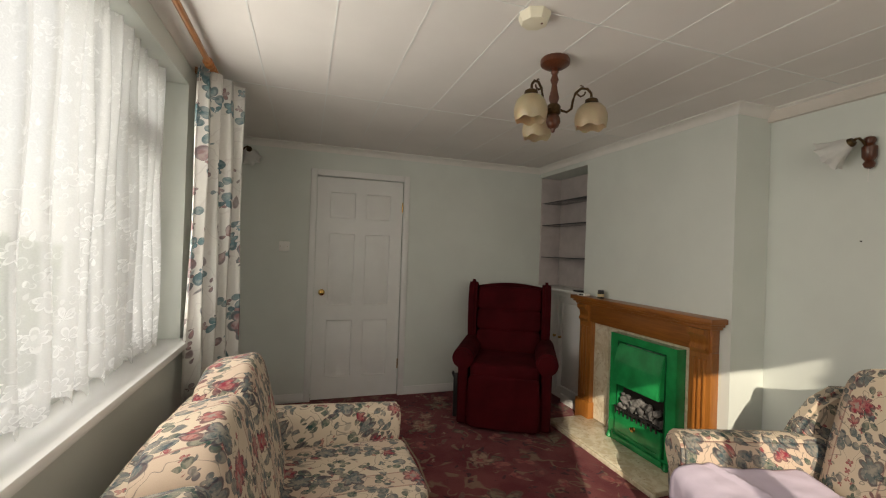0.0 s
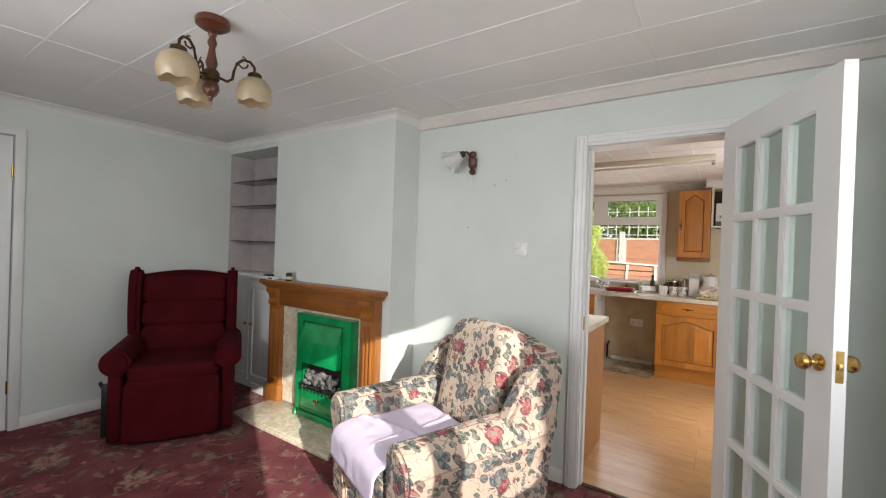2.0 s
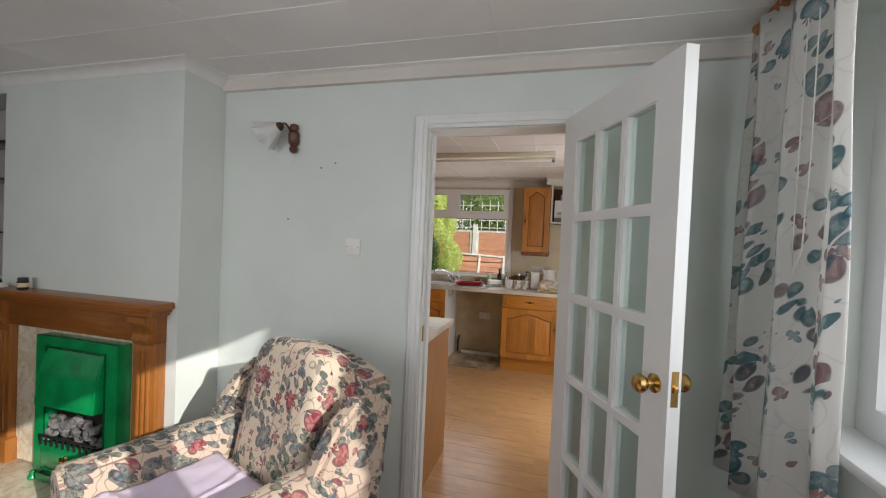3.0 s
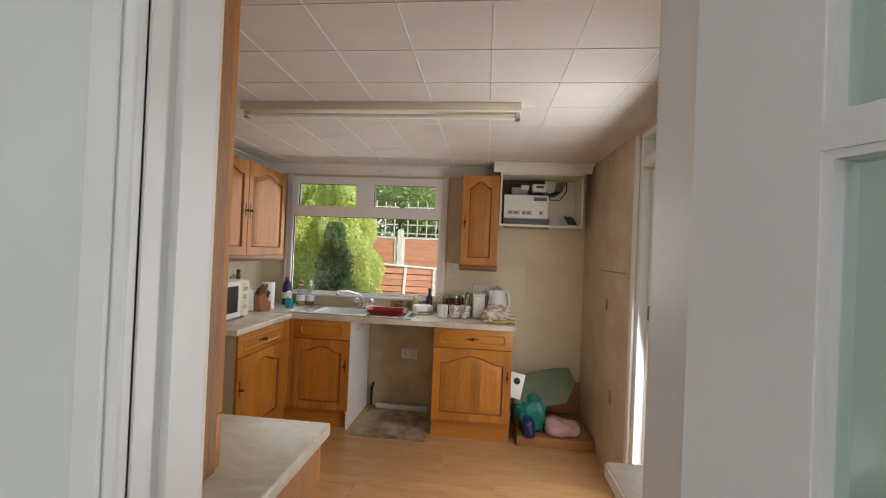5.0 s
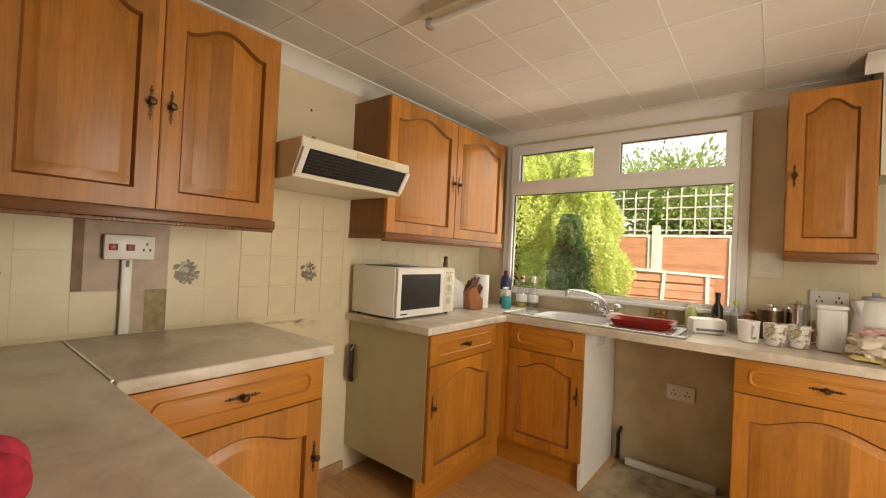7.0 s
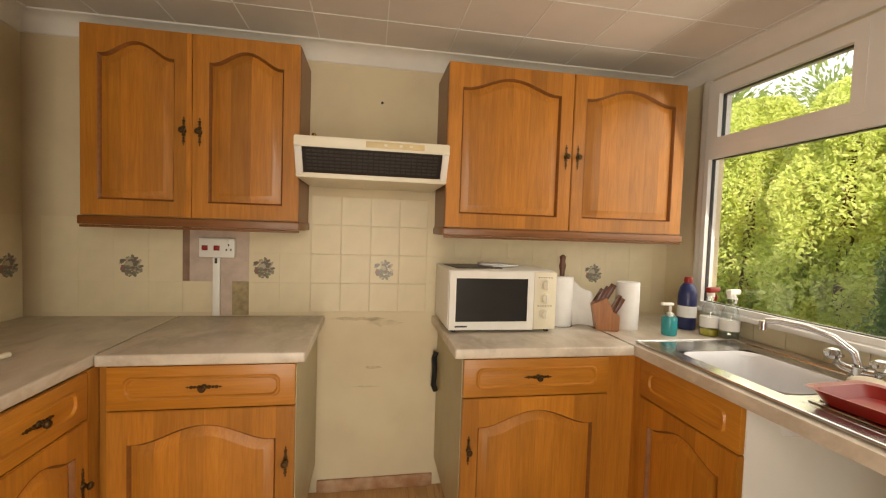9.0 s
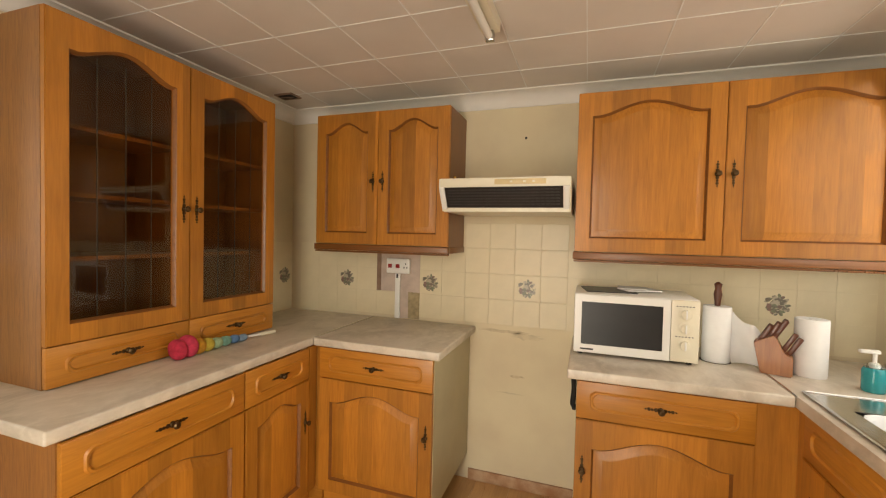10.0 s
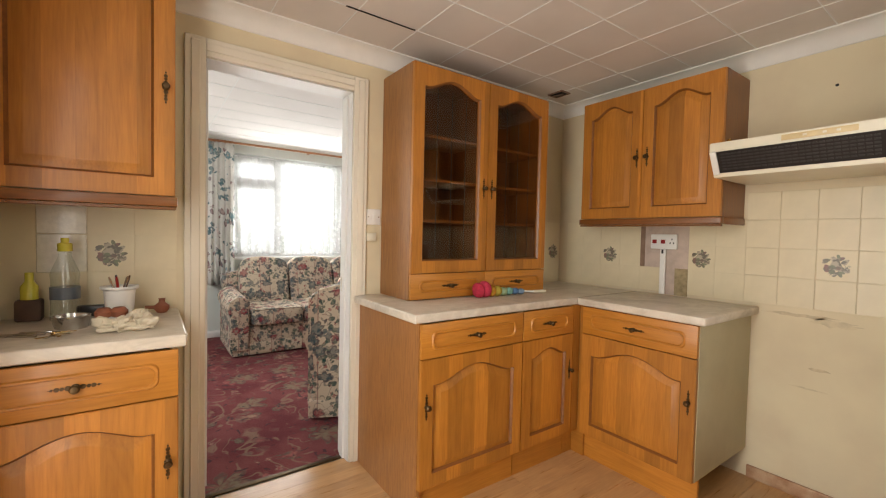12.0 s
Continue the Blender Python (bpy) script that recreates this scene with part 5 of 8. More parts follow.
    part("firebox", boxes((-0.02, -w + 0.086, 0.05, -0.012, w - 0.086, 0.60), (-0.07, -w + 0.086, 0.05, -0.02, w - 0.086, 0.20)), M_DARK, g, "sooty black firebox")
    part("ash_door", merged(box(-0.098, -w + 0.09, 0.045, -0.0705, w - 0.09, 0.215, 0.006), box(-0.108, -w + 0.07, 0.0, -0.0985, w - 0.07, 0.045, 0.004), *[box(-0.103, -w + 0.12 + i * 0.001, 0.07 + i * 0.0, -0.0985, w - 0.12, 0.074) for i in range(1)]), M_GREEN, g)
    part("ash_knob", lathe([(0.016, 0), (0.010, -0.008), (0.017, -0.02), (0.0, -0.026)], 14, (-0.098, 0.02, 0.15), "x"), M_BRASS, g)
    part("fret", merged(*[box(-0.112, -0.19 + i * 0.042, 0.205, -0.104, -0.178 + i * 0.042, 0.255, 0.003) for i in range(10)], box(-0.113, -0.21, 0.25, -0.103, 0.21, 0.262, 0.003)), M_BLACK, g)
    for s in (-1, 1):
        part("foot", lathe([(0.02, 0), (0.024, 0.01), (0.014, 0.03), (0.014, 0.045)], 10, (-0.10, s * 0.26, 0.0)), M_GREEN, g)
    rnd = random.Random(4)
    for i in range(46):
        c = Vector((rnd.uniform(-0.085, -0.035), rnd.uniform(-0.185, 0.185), 0.235 + rnd.uniform(0, 0.13) * (0.6 + 0.4 * rnd.random())))
        r = rnd.uniform(0.016, 0.03)
        lump = bmesh.new()
        bmesh.ops.create_icosphere(lump, subdivisions=1, radius=r)
        for v in lump.verts:
            v.co = c + v.co * rnd.uniform(0.75, 1.2)
        part("coal", lump, M_COAL, g, "grey ceramic coal")


M_GREENDK = plain("dark_green_enamel", (0.005, 0.11, 0.035), 0.25, vary=0.2)
fireplace()
bx = thing("matchbox", pose(2.535, 3.20, 1.0565, 0, 0, 12), "small white matchbox with a dark mark on the mantel", "box")
part("sleeve", box(-0.03, -0.045, 0, 0.03, 0.045, 0.022, 0.002), M_WHITEP, bx)
part("mark", box(-0.0315, -0.02, 0.005, -0.0302, 0.02, 0.016), M_BLACK, bx)
bt = thing("small_jar", pose(2.55, 3.00, 1.0565), "small dark glass jar with a pale label on the mantel", "jar")
part("body", lathe([(0.024, 0), (0.026, 0.004), (0.026, 0.048), (0.022, 0.053)], 16), M_BLACK, bt)
part("label", lathe([(0.0265, 0.014), (0.0265, 0.038)], 16), M_YELLOWED, bt)
part("lid", lathe([(0.024, 0.0535), (0.024, 0.066), (0.02, 0.068)], 16), M_DARKGREY, bt)
tr = thing("small_tray", pose(2.64, 3.40, 1.0655), "small dark metal tray on the alcove cupboard", "tray")
part("dish", box(-0.02, -0.05, 0, 0.06, 0.07, 0.014, 0.004), M_BLACK, tr)


# ---- upholstery ----
def settee(m, name, width, seats, label, category, wing=0.0, back_h=0.93, group="", low=0.0):
    """Upholstered seat facing -y, front edge at y = 0, centred on x."""
    u = thing(name, m, label, category, group)
    d, aw, ah = 0.86, 0.17, 0.60
    hw = width / 2
    iw = hw - aw
    part("base", box(-hw + 0.03, 0.06, 0.05, hw - 0.03, d - 0.03, 0.30, 0.02, 3), M_FLORAL, u)
    part("skirt", box(-hw + 0.012, 0.045, 0.012, hw - 0.012, d - 0.012, 0.13, 0.012, 2), M_FLORAL, u)
    for s in (-1, 1):
        pts = [(0.0, 0.06), (0.0, 0.40), (-0.022, 0.455), (-0.028, 0.50), (-0.008, 0.555), (0.04, 0.59), (0.09, 0.60), (0.14, 0.585), (0.165, 0.54), (0.165, 0.06)]
        bm = outline([(s * (hw - p[0]), p[1]) for p in pts], 0.0, d - 0.10, 0.014)
        for v in bm.verts:      # the arm rises a little to the back and its face leans
            v.co.z += 0.06 * max(0.0, v.co.y - 0.2) * (1 if v.co.z > 0.3 else 0)
            v.co.y += 0.05 * (0.6 - v.co.z) * (1 if v.co.y < 0.1 else 0)
        part("arm", bm, M_FLORAL, u)
    sw = 2 * iw / seats
    for i in range(seats):
        cx = -iw + sw * (i + 0.5)
        part("seat_cushion", pillow(cx, 0.335, 0.385, sw / 2 - 0.004, 0.345, 0.085, 0.22, 18, 0.008), M_FLORAL, u)
        tilt = Matrix.Rotation(radians(-13), 3, "X")
        bm = pillow(0, 0, 0, sw / 2 - 0.004, 0.105, 0.285, 0.30, 20, 0.012)
        for v in bm.verts:
            if v.co.z > 0.1:
                v.co.z += 0.045 * math.cos(v.co.x / (sw / 2) * 1.4)
        part("back_cushion", turned(bm, Matrix.Translation((cx, 0.685, 0.695 - low)) @ tilt.to_4x4()), M_FLORAL, u)
        arc = [Vector(((sw / 2 - 0.01) * k, 0.0, (0.27 + 0.04 * math.cos(k * 1.4)) * (1 - 0.12 * abs(k) ** 6))) for k in [i_ / 10 - 1 for i_ in range(21)]]
        part("piping", tube([Matrix.Translation((cx, 0.655, 0.695 - low)) @ (tilt @ p) for p in arc], 0.0045, 6), M_PIPING, u, "brown piping")
        part("piping", tube([(cx - sw / 2 + 0.02, 0.0, 0.46), (cx, -0.012, 0.465), (cx + sw / 2 - 0.02, 0.0, 0.46)], 0.004, 6), M_PIPING, u)
    top = [(-hw + 0.05, 0.25), (-hw + 0.02, back_h - 0.16)] + [(x, back_h - 0.10 + 0.10 * math.cos(x / (hw * 1.05) * 1.45)) for x in [(-hw + 0.05) + (2 * hw - 0.1) * i / 18 for i in range(19)]] + [(hw - 0.02, back_h - 0.16), (hw - 0.05, 0.25)]
    bm = outline(top, 0.70, d, 0.022)
    for v in bm.verts:
        v.co.y += (v.co.z - 0.3) * 0.10
    part("back", bm, M_FLORAL, u)
    if wing:
        for s in (-1, 1):
            pts = [(0.50, 0.56), (0.55, 0.66), (0.63, back_h - 0.16), (0.72, back_h - 0.10), (0.85, back_h - 0.10), (0.86, 0.50), (0.56, 0.50)]
            bm = outline(pts, s * (hw - 0.005), s * (hw - 0.095), 0.02, "yz")
            part("wing", bm, M_FLORAL, u)
    for sx in (-1, 1):
        for y in (0.10, d - 0.08):
            part("foot", lathe([(0.018, 0), (0.022, 0.02), (0.022, 0.05)], 8, (sx * (hw - 0.08), y, 0)), M_TURNED, u)
    return u


M_PIPING = plain("brown_piping", (0.16, 0.10, 0.07), 0.8, vary=0.2)
# faces: the seat looks along local -y
settee(pose(0.755, 1.455, 0, 0, 0, 90), "sofa", 1.93, 3, "cream three-seat sofa with a red and green floral print", "sofa", 0.0, 0.84, "three-piece suite", 0.075)
settee(pose(1.80, 1.395, 0, 0, 0, -112.5), "armchair", 0.83, 1, "cream floral winged armchair with a lilac towel on its seat", "armchair", 0.09, 0.93, "three-piece suite", 0.04)


def towel_on_chair():
    bm = bmesh.new()
    nx, ny = 36, 44
    vs = []
    for i in range(nx + 1):
        row = []
        for j in range(ny + 1):
            x, s = -0.25 + 0.50 * i / nx, -0.14 + 0.64 * j / ny
            x2 = x + 0.025 * math.sin(s * 6) + 0.012 * noise.noise(Vector((s * 11, x * 4, 5)))
            fold = 0.011 * noise.noise(Vector((x * 8, s * 7, 0.3))) + 0.007 * noise.noise(Vector((x * 19, s * 15, 3)))
            ridge = 0.014 * max(0.0, 1 - abs(s - 0.20 - 0.35 * x) / 0.03) + 0.012 * max(0.0, 1 - abs(x - 0.08 + 0.2 * s) / 0.025)
            y, z = s, 0.486 - 8.0 * max(0.0, 0.06 - s) ** 2
            top = min(1.0, max(0.0, s / 0.05))
            if s < 0.0:                      # hangs over the rounded front edge
                y, z = -0.024 - 0.012 * min(1.0, -s / 0.03), 0.457 + 0.96 * s
            elif s < 0.05:
                y = -0.024 + 1.48 * s
            row.append(bm.verts.new((x2, y - 0.7 * abs(fold) * (1 - top), z + (fold * 0.6 + ridge + 0.004) * top)))
        vs.append(row)
    for i in range(nx):
        for j in range(ny):
            bm.faces.new((vs[i][j], vs[i + 1][j], vs[i + 1][j + 1], vs[i][j + 1]))
    ob = single("towel", bm, M_LILAC, "crumpled lilac towel spread over the armchair seat", "towel", m=pose(1.80, 1.395, 0, 0, 0, -112.5))
    s = ob.modifiers.new("thick", "SOLIDIFY")
    s.thickness = 0.006
    s.offset = 1


towel_on_chair()


def recliner():
    u = thing("recliner_armchair", pose(1.735, 3.075, 0, 0, 0, -30), "burgundy velour recliner armchair with wings and a lever", "armchair")
    hw = 0.385
    part("base", box(-0.30, 0.06, 0.02, 0.30, 0.74, 0.30, 0.02, 3), M_RED, u)
    part("footrest", pillow(0, 0.045, 0.235, 0.275, 0.045, 0.205, 0.18, 18, 0.004), M_RED, u)
    part("seat_cushion", pillow(0, 0.32, 0.455, 0.275, 0.31, 0.075, 0.28, 18, 0.006), M_RED, u)
    for s in (-1, 1):
        part("arm_panel", box(s * 0.285, 0.05, 0.03, s * 0.365, 0.76, 0.52, 0.02, 3), M_RED, u)
        pts = [(s * (0.325 + 0.085 * math.cos(a)), 0.555 + 0.085 * math.sin(a)) for a in [2 * math.pi * i / 18 for i in range(18)]]
        part("arm_roll", outline(pts, 0.02, 0.70, 0.018), M_RED, u)
    tilt = Matrix.Rotation(radians(-9), 3, "X")
    for z, h, w in ((0.60, 0.105, 0.285), (0.785, 0.105, 0.29), (0.97, 0.115, 0.295)):
        part("back_cushion", pillow(0, 0.60 + (z - 0.6) * 0.17, z, w, 0.095, h, 0.34, 16, 0.005, tilt), M_RED, u)
    top = [(-0.34, 0.35), (-0.35, 1.05)] + [(x, 1.06 + 0.05 * math.cos(x / 0.34 * 1.4)) for x in [-0.33 + 0.66 * i / 12 for i in range(13)]] + [(0.35, 1.05), (0.34, 0.35)]
    bm = outline(top, 0.68, 0.79, 0.025)
    for v in bm.verts:
        v.co.y += (v.co.z - 0.4) * 0.15
    part("back", bm, M_RED, u)
    for s in (-1, 1):
        pts = [(0.53, 0.62), (0.50, 0.80), (0.505, 1.00), (0.535, 1.10), (0.59, 1.148), (0.65, 1.145), (0.72, 1.09), (0.79, 0.98), (0.78, 0.60)]
        part("wing", outline(pts, s * 0.29, s * 0.365, 0.025, "yz"), M_RED, u)
    part("lever", merged(tube([(-0.395, 0.22, 0.30), (-0.405, 0.16, 0.36), (-0.41, 0.10, 0.42)], 0.012, 8), box(-0.405, 0.10, 0.06, -0.37, 0.16, 0.40, 0.006)), M_BLACK, u, "black recline lever")


recliner()


# ---- lamps of the living room ----
M_SHADE = None


def shade_material():
    m, nt, b = nodes("amber_frosted_glass")
    co = coords(nt)
    put(nt, b, "Base Color", mixc(nt, noise_of(nt, co, 30, 3), (0.58, 0.43, 0.27), (0.74, 0.59, 0.40)))
    put(nt, b, "Roughness", 0.28)
    put(nt, b, "Transmission Weight", 0.5)
    put(nt, b, "Subsurface Weight", 0.2)
    bumped(nt, b, noise_of(nt, co, 70, 2), 0.3, 0.002)
    return m


def milk_material():
    m, nt, b = nodes("frilled_white_glass")
    put(nt, b, "Base Color", mixc(nt, noise_of(nt, coords(nt), 40, 2), (0.80, 0.79, 0.76), (0.66, 0.66, 0.64)))
    put(nt, b, "Roughness", 0.3)
    put(nt, b, "Transmission Weight", 0.22)
    return m


M_SHADE, M_MILK = shade_material(), milk_material()


def bell_shade(r, h, wave=0.0, thick=0.003, n=32):
    """Open glass bell, mouth down at z = 0, neck at z = h; double walled."""
    prof = [(0.30, 1.0), (0.62, 0.93), (0.86, 0.76), (0.98, 0.52), (1.0, 0.30), (0.95, 0.12), (0.90, 0.0)] if not wave else [(0.30, 1.0), (0.48, 0.86), (0.62, 0.62), (0.78, 0.36), (0.95, 0.14), (1.12, 0.0)]
    bm = bmesh.new()
    rows = []
    for inner in (0, 1):
        seq = prof if not inner else prof[::-1]
        for k, z in seq:
            row = []
            for i in range(n):
                a = 2 * math.pi * i / n
                f = 1 + wave * (1 - z) ** 2 * math.sin(a * 8)
                rr = r * k * f - inner * thick
                zz = z * h + (0.006 * math.sin(a * 6) if z == 0 and not wave else 0) + wave * 0.03 * (1 - z) * math.cos(a * 8)
                row.append(bm.verts.new((rr * math.cos(a), rr * math.sin(a), zz)))
            rows.append(row)
    rows.append(rows[0])
    for a, b in zip(rows, rows[1:]):
        for i in range(n):
            bm.faces.new((a[i], a[(i + 1) % n], b[(i + 1) % n], b[i]))
    bmesh.ops.recalc_face_normals(bm, faces=bm.faces[:])
    return bm


def chandelier():
    u = thing("ceiling_pendant", pose(1.335, 1.88, LZ), "three-arm wooden ceiling pendant with amber glass bell shades", "ceiling light")
    part("ceiling_rose", lathe([(0.062, 0.0), (0.068, -0.010), (0.066, -0.028), (0.045, -0.042), (0.02, -0.046)], 24), M_TURNED, u)
    part("stem", lathe([(0.014, -0.045), (0.018, -0.065), (0.012, -0.075), (0.019, -0.10), (0.012, -0.12), (0.016, -0.15), (0.024, -0.185), (0.018, -0.205), (0.018, -0.215)], 18), M_TURNED, u)
    part("hub", lathe([(0.026, -0.215), (0.032, -0.225), (0.032, -0.255), (0.024, -0.262)], 20), M_BRONZE, u, "bronze hub")
    part("finial", lathe([(0.022, -0.262), (0.030, -0.275), (0.033, -0.295), (0.024, -0.318), (0.010, -0.328), (0.008, -0.340), (0.002, -0.346)], 18), M_TURNED, u)
    for ang in (202, 332, 85):
        m = pose(0, 0, 0, 0, 0, ang)
        pts = [(0.03, 0, -0.24), (0.06, 0, -0.25), (0.08, 0, -0.235), (0.085, 0, -0.20), (0.095, 0, -0.165), (0.12, 0, -0.142), (0.148, 0, -0.145), (0.165, 0, -0.165), (0.168, 0, -0.195)]
        arm = merged(tube(pts, 0.006, 8), tube([(0.10, 0, -0.165), (0.12, 0.004, -0.178), (0.135, 0, -0.172), (0.14, 0, -0.158)], 0.004, 6), tube([(0.13, 0, -0.147), (0.128, 0, -0.132), (0.115, 0, -0.128)], 0.003, 6),
                     lathe([(0.008, -0.185), (0.028, -0.196), (0.031, -0.212), (0.026, -0.214)], 16, (0.168, 0, 0)))
        a = part("arm", arm, M_BRONZE, u, "curled bronze arm", m)
        part("shade", turned(bell_shade(0.073, 0.112), Matrix.Translation((0.168, 0, -0.325))), M_SHADE, a, "amber glass bell shade")
        part("bulb", lathe([(0.012, -0.214), (0.02, -0.235), (0.022, -0.26), (0.012, -0.28), (0.002, -0.284)], 12, (0.168, 0, 0)), M_WHITEP, a)


chandelier()


def wall_lamp(m, label):
    """Wall light on the plane x = 0, reaching to +x; its shade leans to +y."""
    u = thing("wall_lamp", m, label, "wall lamp", "pair of wall lamps")
    part("back_plate", lathe([(0.004, -0.088), (0.018, -0.080), (0.024, -0.062), (0.016, -0.048), (0.028, -0.03), (0.030, 0.02), (0.018, 0.035), (0.025, 0.05), (0.022, 0.066), (0.006, 0.074)], 18, (0.024, 0, 0)), M_TURNED, u)
    part("arm", tube([(0.04, 0.0, 0.01), (0.062, 0.008, 0.045), (0.080, 0.014, 0.060), (0.088, 0.022, 0.058), (0.090, 0.032, 0.050)], 0.006, 8), M_BRONZE, u, "curved bronze arm")
    part("lampholder", turned(lathe([(0.02, 0.0), (0.024, 0.02), (0.018, 0.035)], 14), pose(0.090, 0.060, 0.034, 62, 0, 0)), M_BRONZE, u)
    part("shade", turned(bell_shade(0.074, 0.104, 0.15), pose(0.090, 0.138, -0.004, 62, 0, 0)), M_MILK, u, "frilled white glass shade")
    part("pull_cord", tube([(0.03, 0, -0.085), (0.03, 0, -0.15)], 0.0015, 5), M_WHITEP, u)


wall_lamp(pose(LX1, 1.487, 1.962, 0, 0, 0) @ Matrix.Diagonal((-1, 1, 1, 1)), "wall lamp with a turned wooden plate and frilled glass shade")
wall_lamp(pose(LX0, 3.92, 2.14), "wall lamp with a turned wooden plate beside the window curtain")

sm = thing("smoke_alarm", pose(1.06, 1.60, LZ), "yellowed eight-sided smoke alarm on the ceiling", "smoke alarm")
part("body", lathe([(0.062, 0.0), (0.062, -0.012), (0.05, -0.036), (0.03, -0.040)], 8), M_IVORY, sm)
part("indicator", lathe([(0.005, -0.0395), (0.004, -0.042)], 8, (0.02, -0.02, 0)), M_TURNED, sm)


def wall_switch(m, label, w=0.086, name="light_switch", rocker=True):
    u = thing(name, m, label, "switch")
    part("plate", box(-w / 2, -0.010, -0.043, w / 2, 0.0, 0.043, 0.003), M_WHITEP, u)
    if rocker:
        part("rocker", box(-0.009, -0.014, -0.013, 0.009, -0.0105, 0.013, 0.002), M_WHITEP, u)
    for s in (-1, 1):
        part("screw", lathe([(0.003, -0.0105), (0.003, -0.0115)], 8, (s * (w / 2 - 0.012), 0, 0), "y"), M_BRASS, u)
    return u


wall_switch(pose(LX1, 1.118, 1.384, 0, 0, -90), "white light switch on the pale wall")
wall_switch(pose(0.08, LY1, 1.39), "white light switch beside the panelled door")
for nm, y, z in (("wall_hook", 1.325, 1.80), ("wall_hook", 1.24, 1.825), ("wall_hook", 1.52, 1.52)):
    single(nm, lathe([(0.0035, 0.0), (0.003, -0.008), (0.002, -0.010)], 8, (0, 0, 0), "x"), M_BLACK, "small dark nail in the pale wall", "nail", "nails in the wall", pose(LX1, y, z))


# ---- curtains ----
def cloth(w, h, folds, depth, seed=0, n=90, rows=14, flare=0.12, hem=0.0):
    """A hanging cloth in the plane y = 0, from z = 0 down, gathered in folds."""
    bm = bmesh.new()
    rnd = random.Random(seed)
    ph = [rnd.uniform(0.6, 1.4) for _ in range(40)]
    acc = [0.0]
    for i in range(n):
        acc.append(acc[-1] + ph[int(i / n * 38)])
    vs = []
    for j in range(rows + 1):
        v = j / rows
        row = []
        for i in range(n + 1):
            u = i / n
            a = acc[i] / acc[-1] * folds * 2 * math.pi
            k = 1 + flare * v
            x = (u - 0.5) * w * k + 0.25 * depth * math.sin(a * 2 + 0.6)
            y = depth * (0.55 + 0.45 * v) * math.sin(a + 0.35 * math.sin(v * 3 + u * 5)) + 0.006 * math.sin(v * 9 + u * 11)
            z = -h * v + (hem * abs(math.sin(u * 42)) if j == rows else 0)
            row.append(bm.verts.new((x, y, z)))
        vs.append(row)
    for j in range(rows):
        for i in range(n):
            bm.faces.new((vs[j][i], vs[j][i + 1], vs[j + 1][i + 1], vs[j + 1][i]))
    return bm


def hang(name, m, bm, material, label, thick=0.003, group=""):
    ob = single(name, bm, material, label, "curtain", group, m)
    if thick:
        s = ob.modifiers.new("thick", "SOLIDIFY")
        s.thickness = thick
    return ob


POLE_Z = 2.235
hang("curtain", pose(-0.165, 2.56, POLE_Z + 0.005, 0, 0, 62), cloth(0.32, 1.62, 4, 0.028, 1), M_CURTAIN, "white curtain printed with teal leaves, drawn back", group="leaf-print curtains")
hang("curtain", pose(-0.20, 0.52, POLE_Z + 0.005, 0, 0, 90), cloth(0.25, 1.62, 5, 0.032, 2), M_CURTAIN, "white curtain printed with teal leaves beside the sofa", group="leaf-print curtains")
hang("curtain", pose(2.475, -0.602, POLE_Z + 0.035, 0, 0, 3), cloth(0.56, 1.69, 3, 0.040, 3, 140, flare=0.22), M_CURTAIN, "white glazed curtain printed with teal leaves behind the door", group="leaf-print curtains")
for nm, y, w, sd in (("net_curtain", 1.12, 0.98, 5), ("net_curtain", 1.93, 0.66, 6)):
    hang(nm, pose(-0.345, y, 2.13, 0, 0, 90), cloth(w, 1.185, 8, 0.030, sd, 180, 12, 0.0, 0.035), M_LACE, "white patterned net curtain with a scalloped hem", 0.0, "net curtains")


def pole(m, length, label):
    u = thing("curtain_pole", m, label, "curtain pole")
    part("rod", lathe([(0.013, 0), (0.013, length)], 12, (0, 0, 0), "x"), M_TURNEDLT, u)
    for x, s in ((0, -1), (length, 1)):
        part("finial", lathe([(0.014, x), (0.02, x + s * 0.012), (0.013, x + s * 0.02), (0.024, x + s * 0.042), (0.014, x + s * 0.06), (0.003, x + s * 0.066)], 14, (0, 0, 0), "x"), M_TURNEDLT, u)
    for x in (0.08, length / 2, length - 0.08):
        part("bracket", box(x - 0.012, 0.0, -0.016, x + 0.012, 0.085, 0.016, 0.004), M_TURNEDLT, u)
    for i in range(7):
        for x in (0.02 + i * 0.035, length - 0.02 - i * 0.035):
            part("ring", lathe([(0.016, x - 0.003), (0.022, x - 0.003), (0.022, x + 0.003), (0.016, x + 0.003)], 12, (0, 0, -0.004), "x"), M_TURNEDLT, u)
    return u


M_TURNEDLT = wood("varnished_pole", (0.40, 0.17, 0.06), (0.24, 0.09, 0.03), "x", strip=1.0, rough=0.25, contrast=0.1)
pole(pose(-0.205, 0.40, POLE_Z + 0.02, 0, 0, 90), 2.24, "varnished wooden curtain pole with rings over the wide window")
pole(pose(2.70, -0.61, POLE_Z + 0.045, 0, 0, 180), 2.5, "varnished wooden curtain pole with rings over the window")
cord = tube([(2.30, -0.585, 2.12), (2.295, -0.58, 1.7), (2.30, -0.575, 1.45), (2.33, -0.57, 1.38), (2.36, -0.58, 1.47), (2.355, -0.585, 2.12)], 0.002, 5)
single("pull_cord", cord, M_WHITEP, "looped white blind cord beside the curtain", "cord")
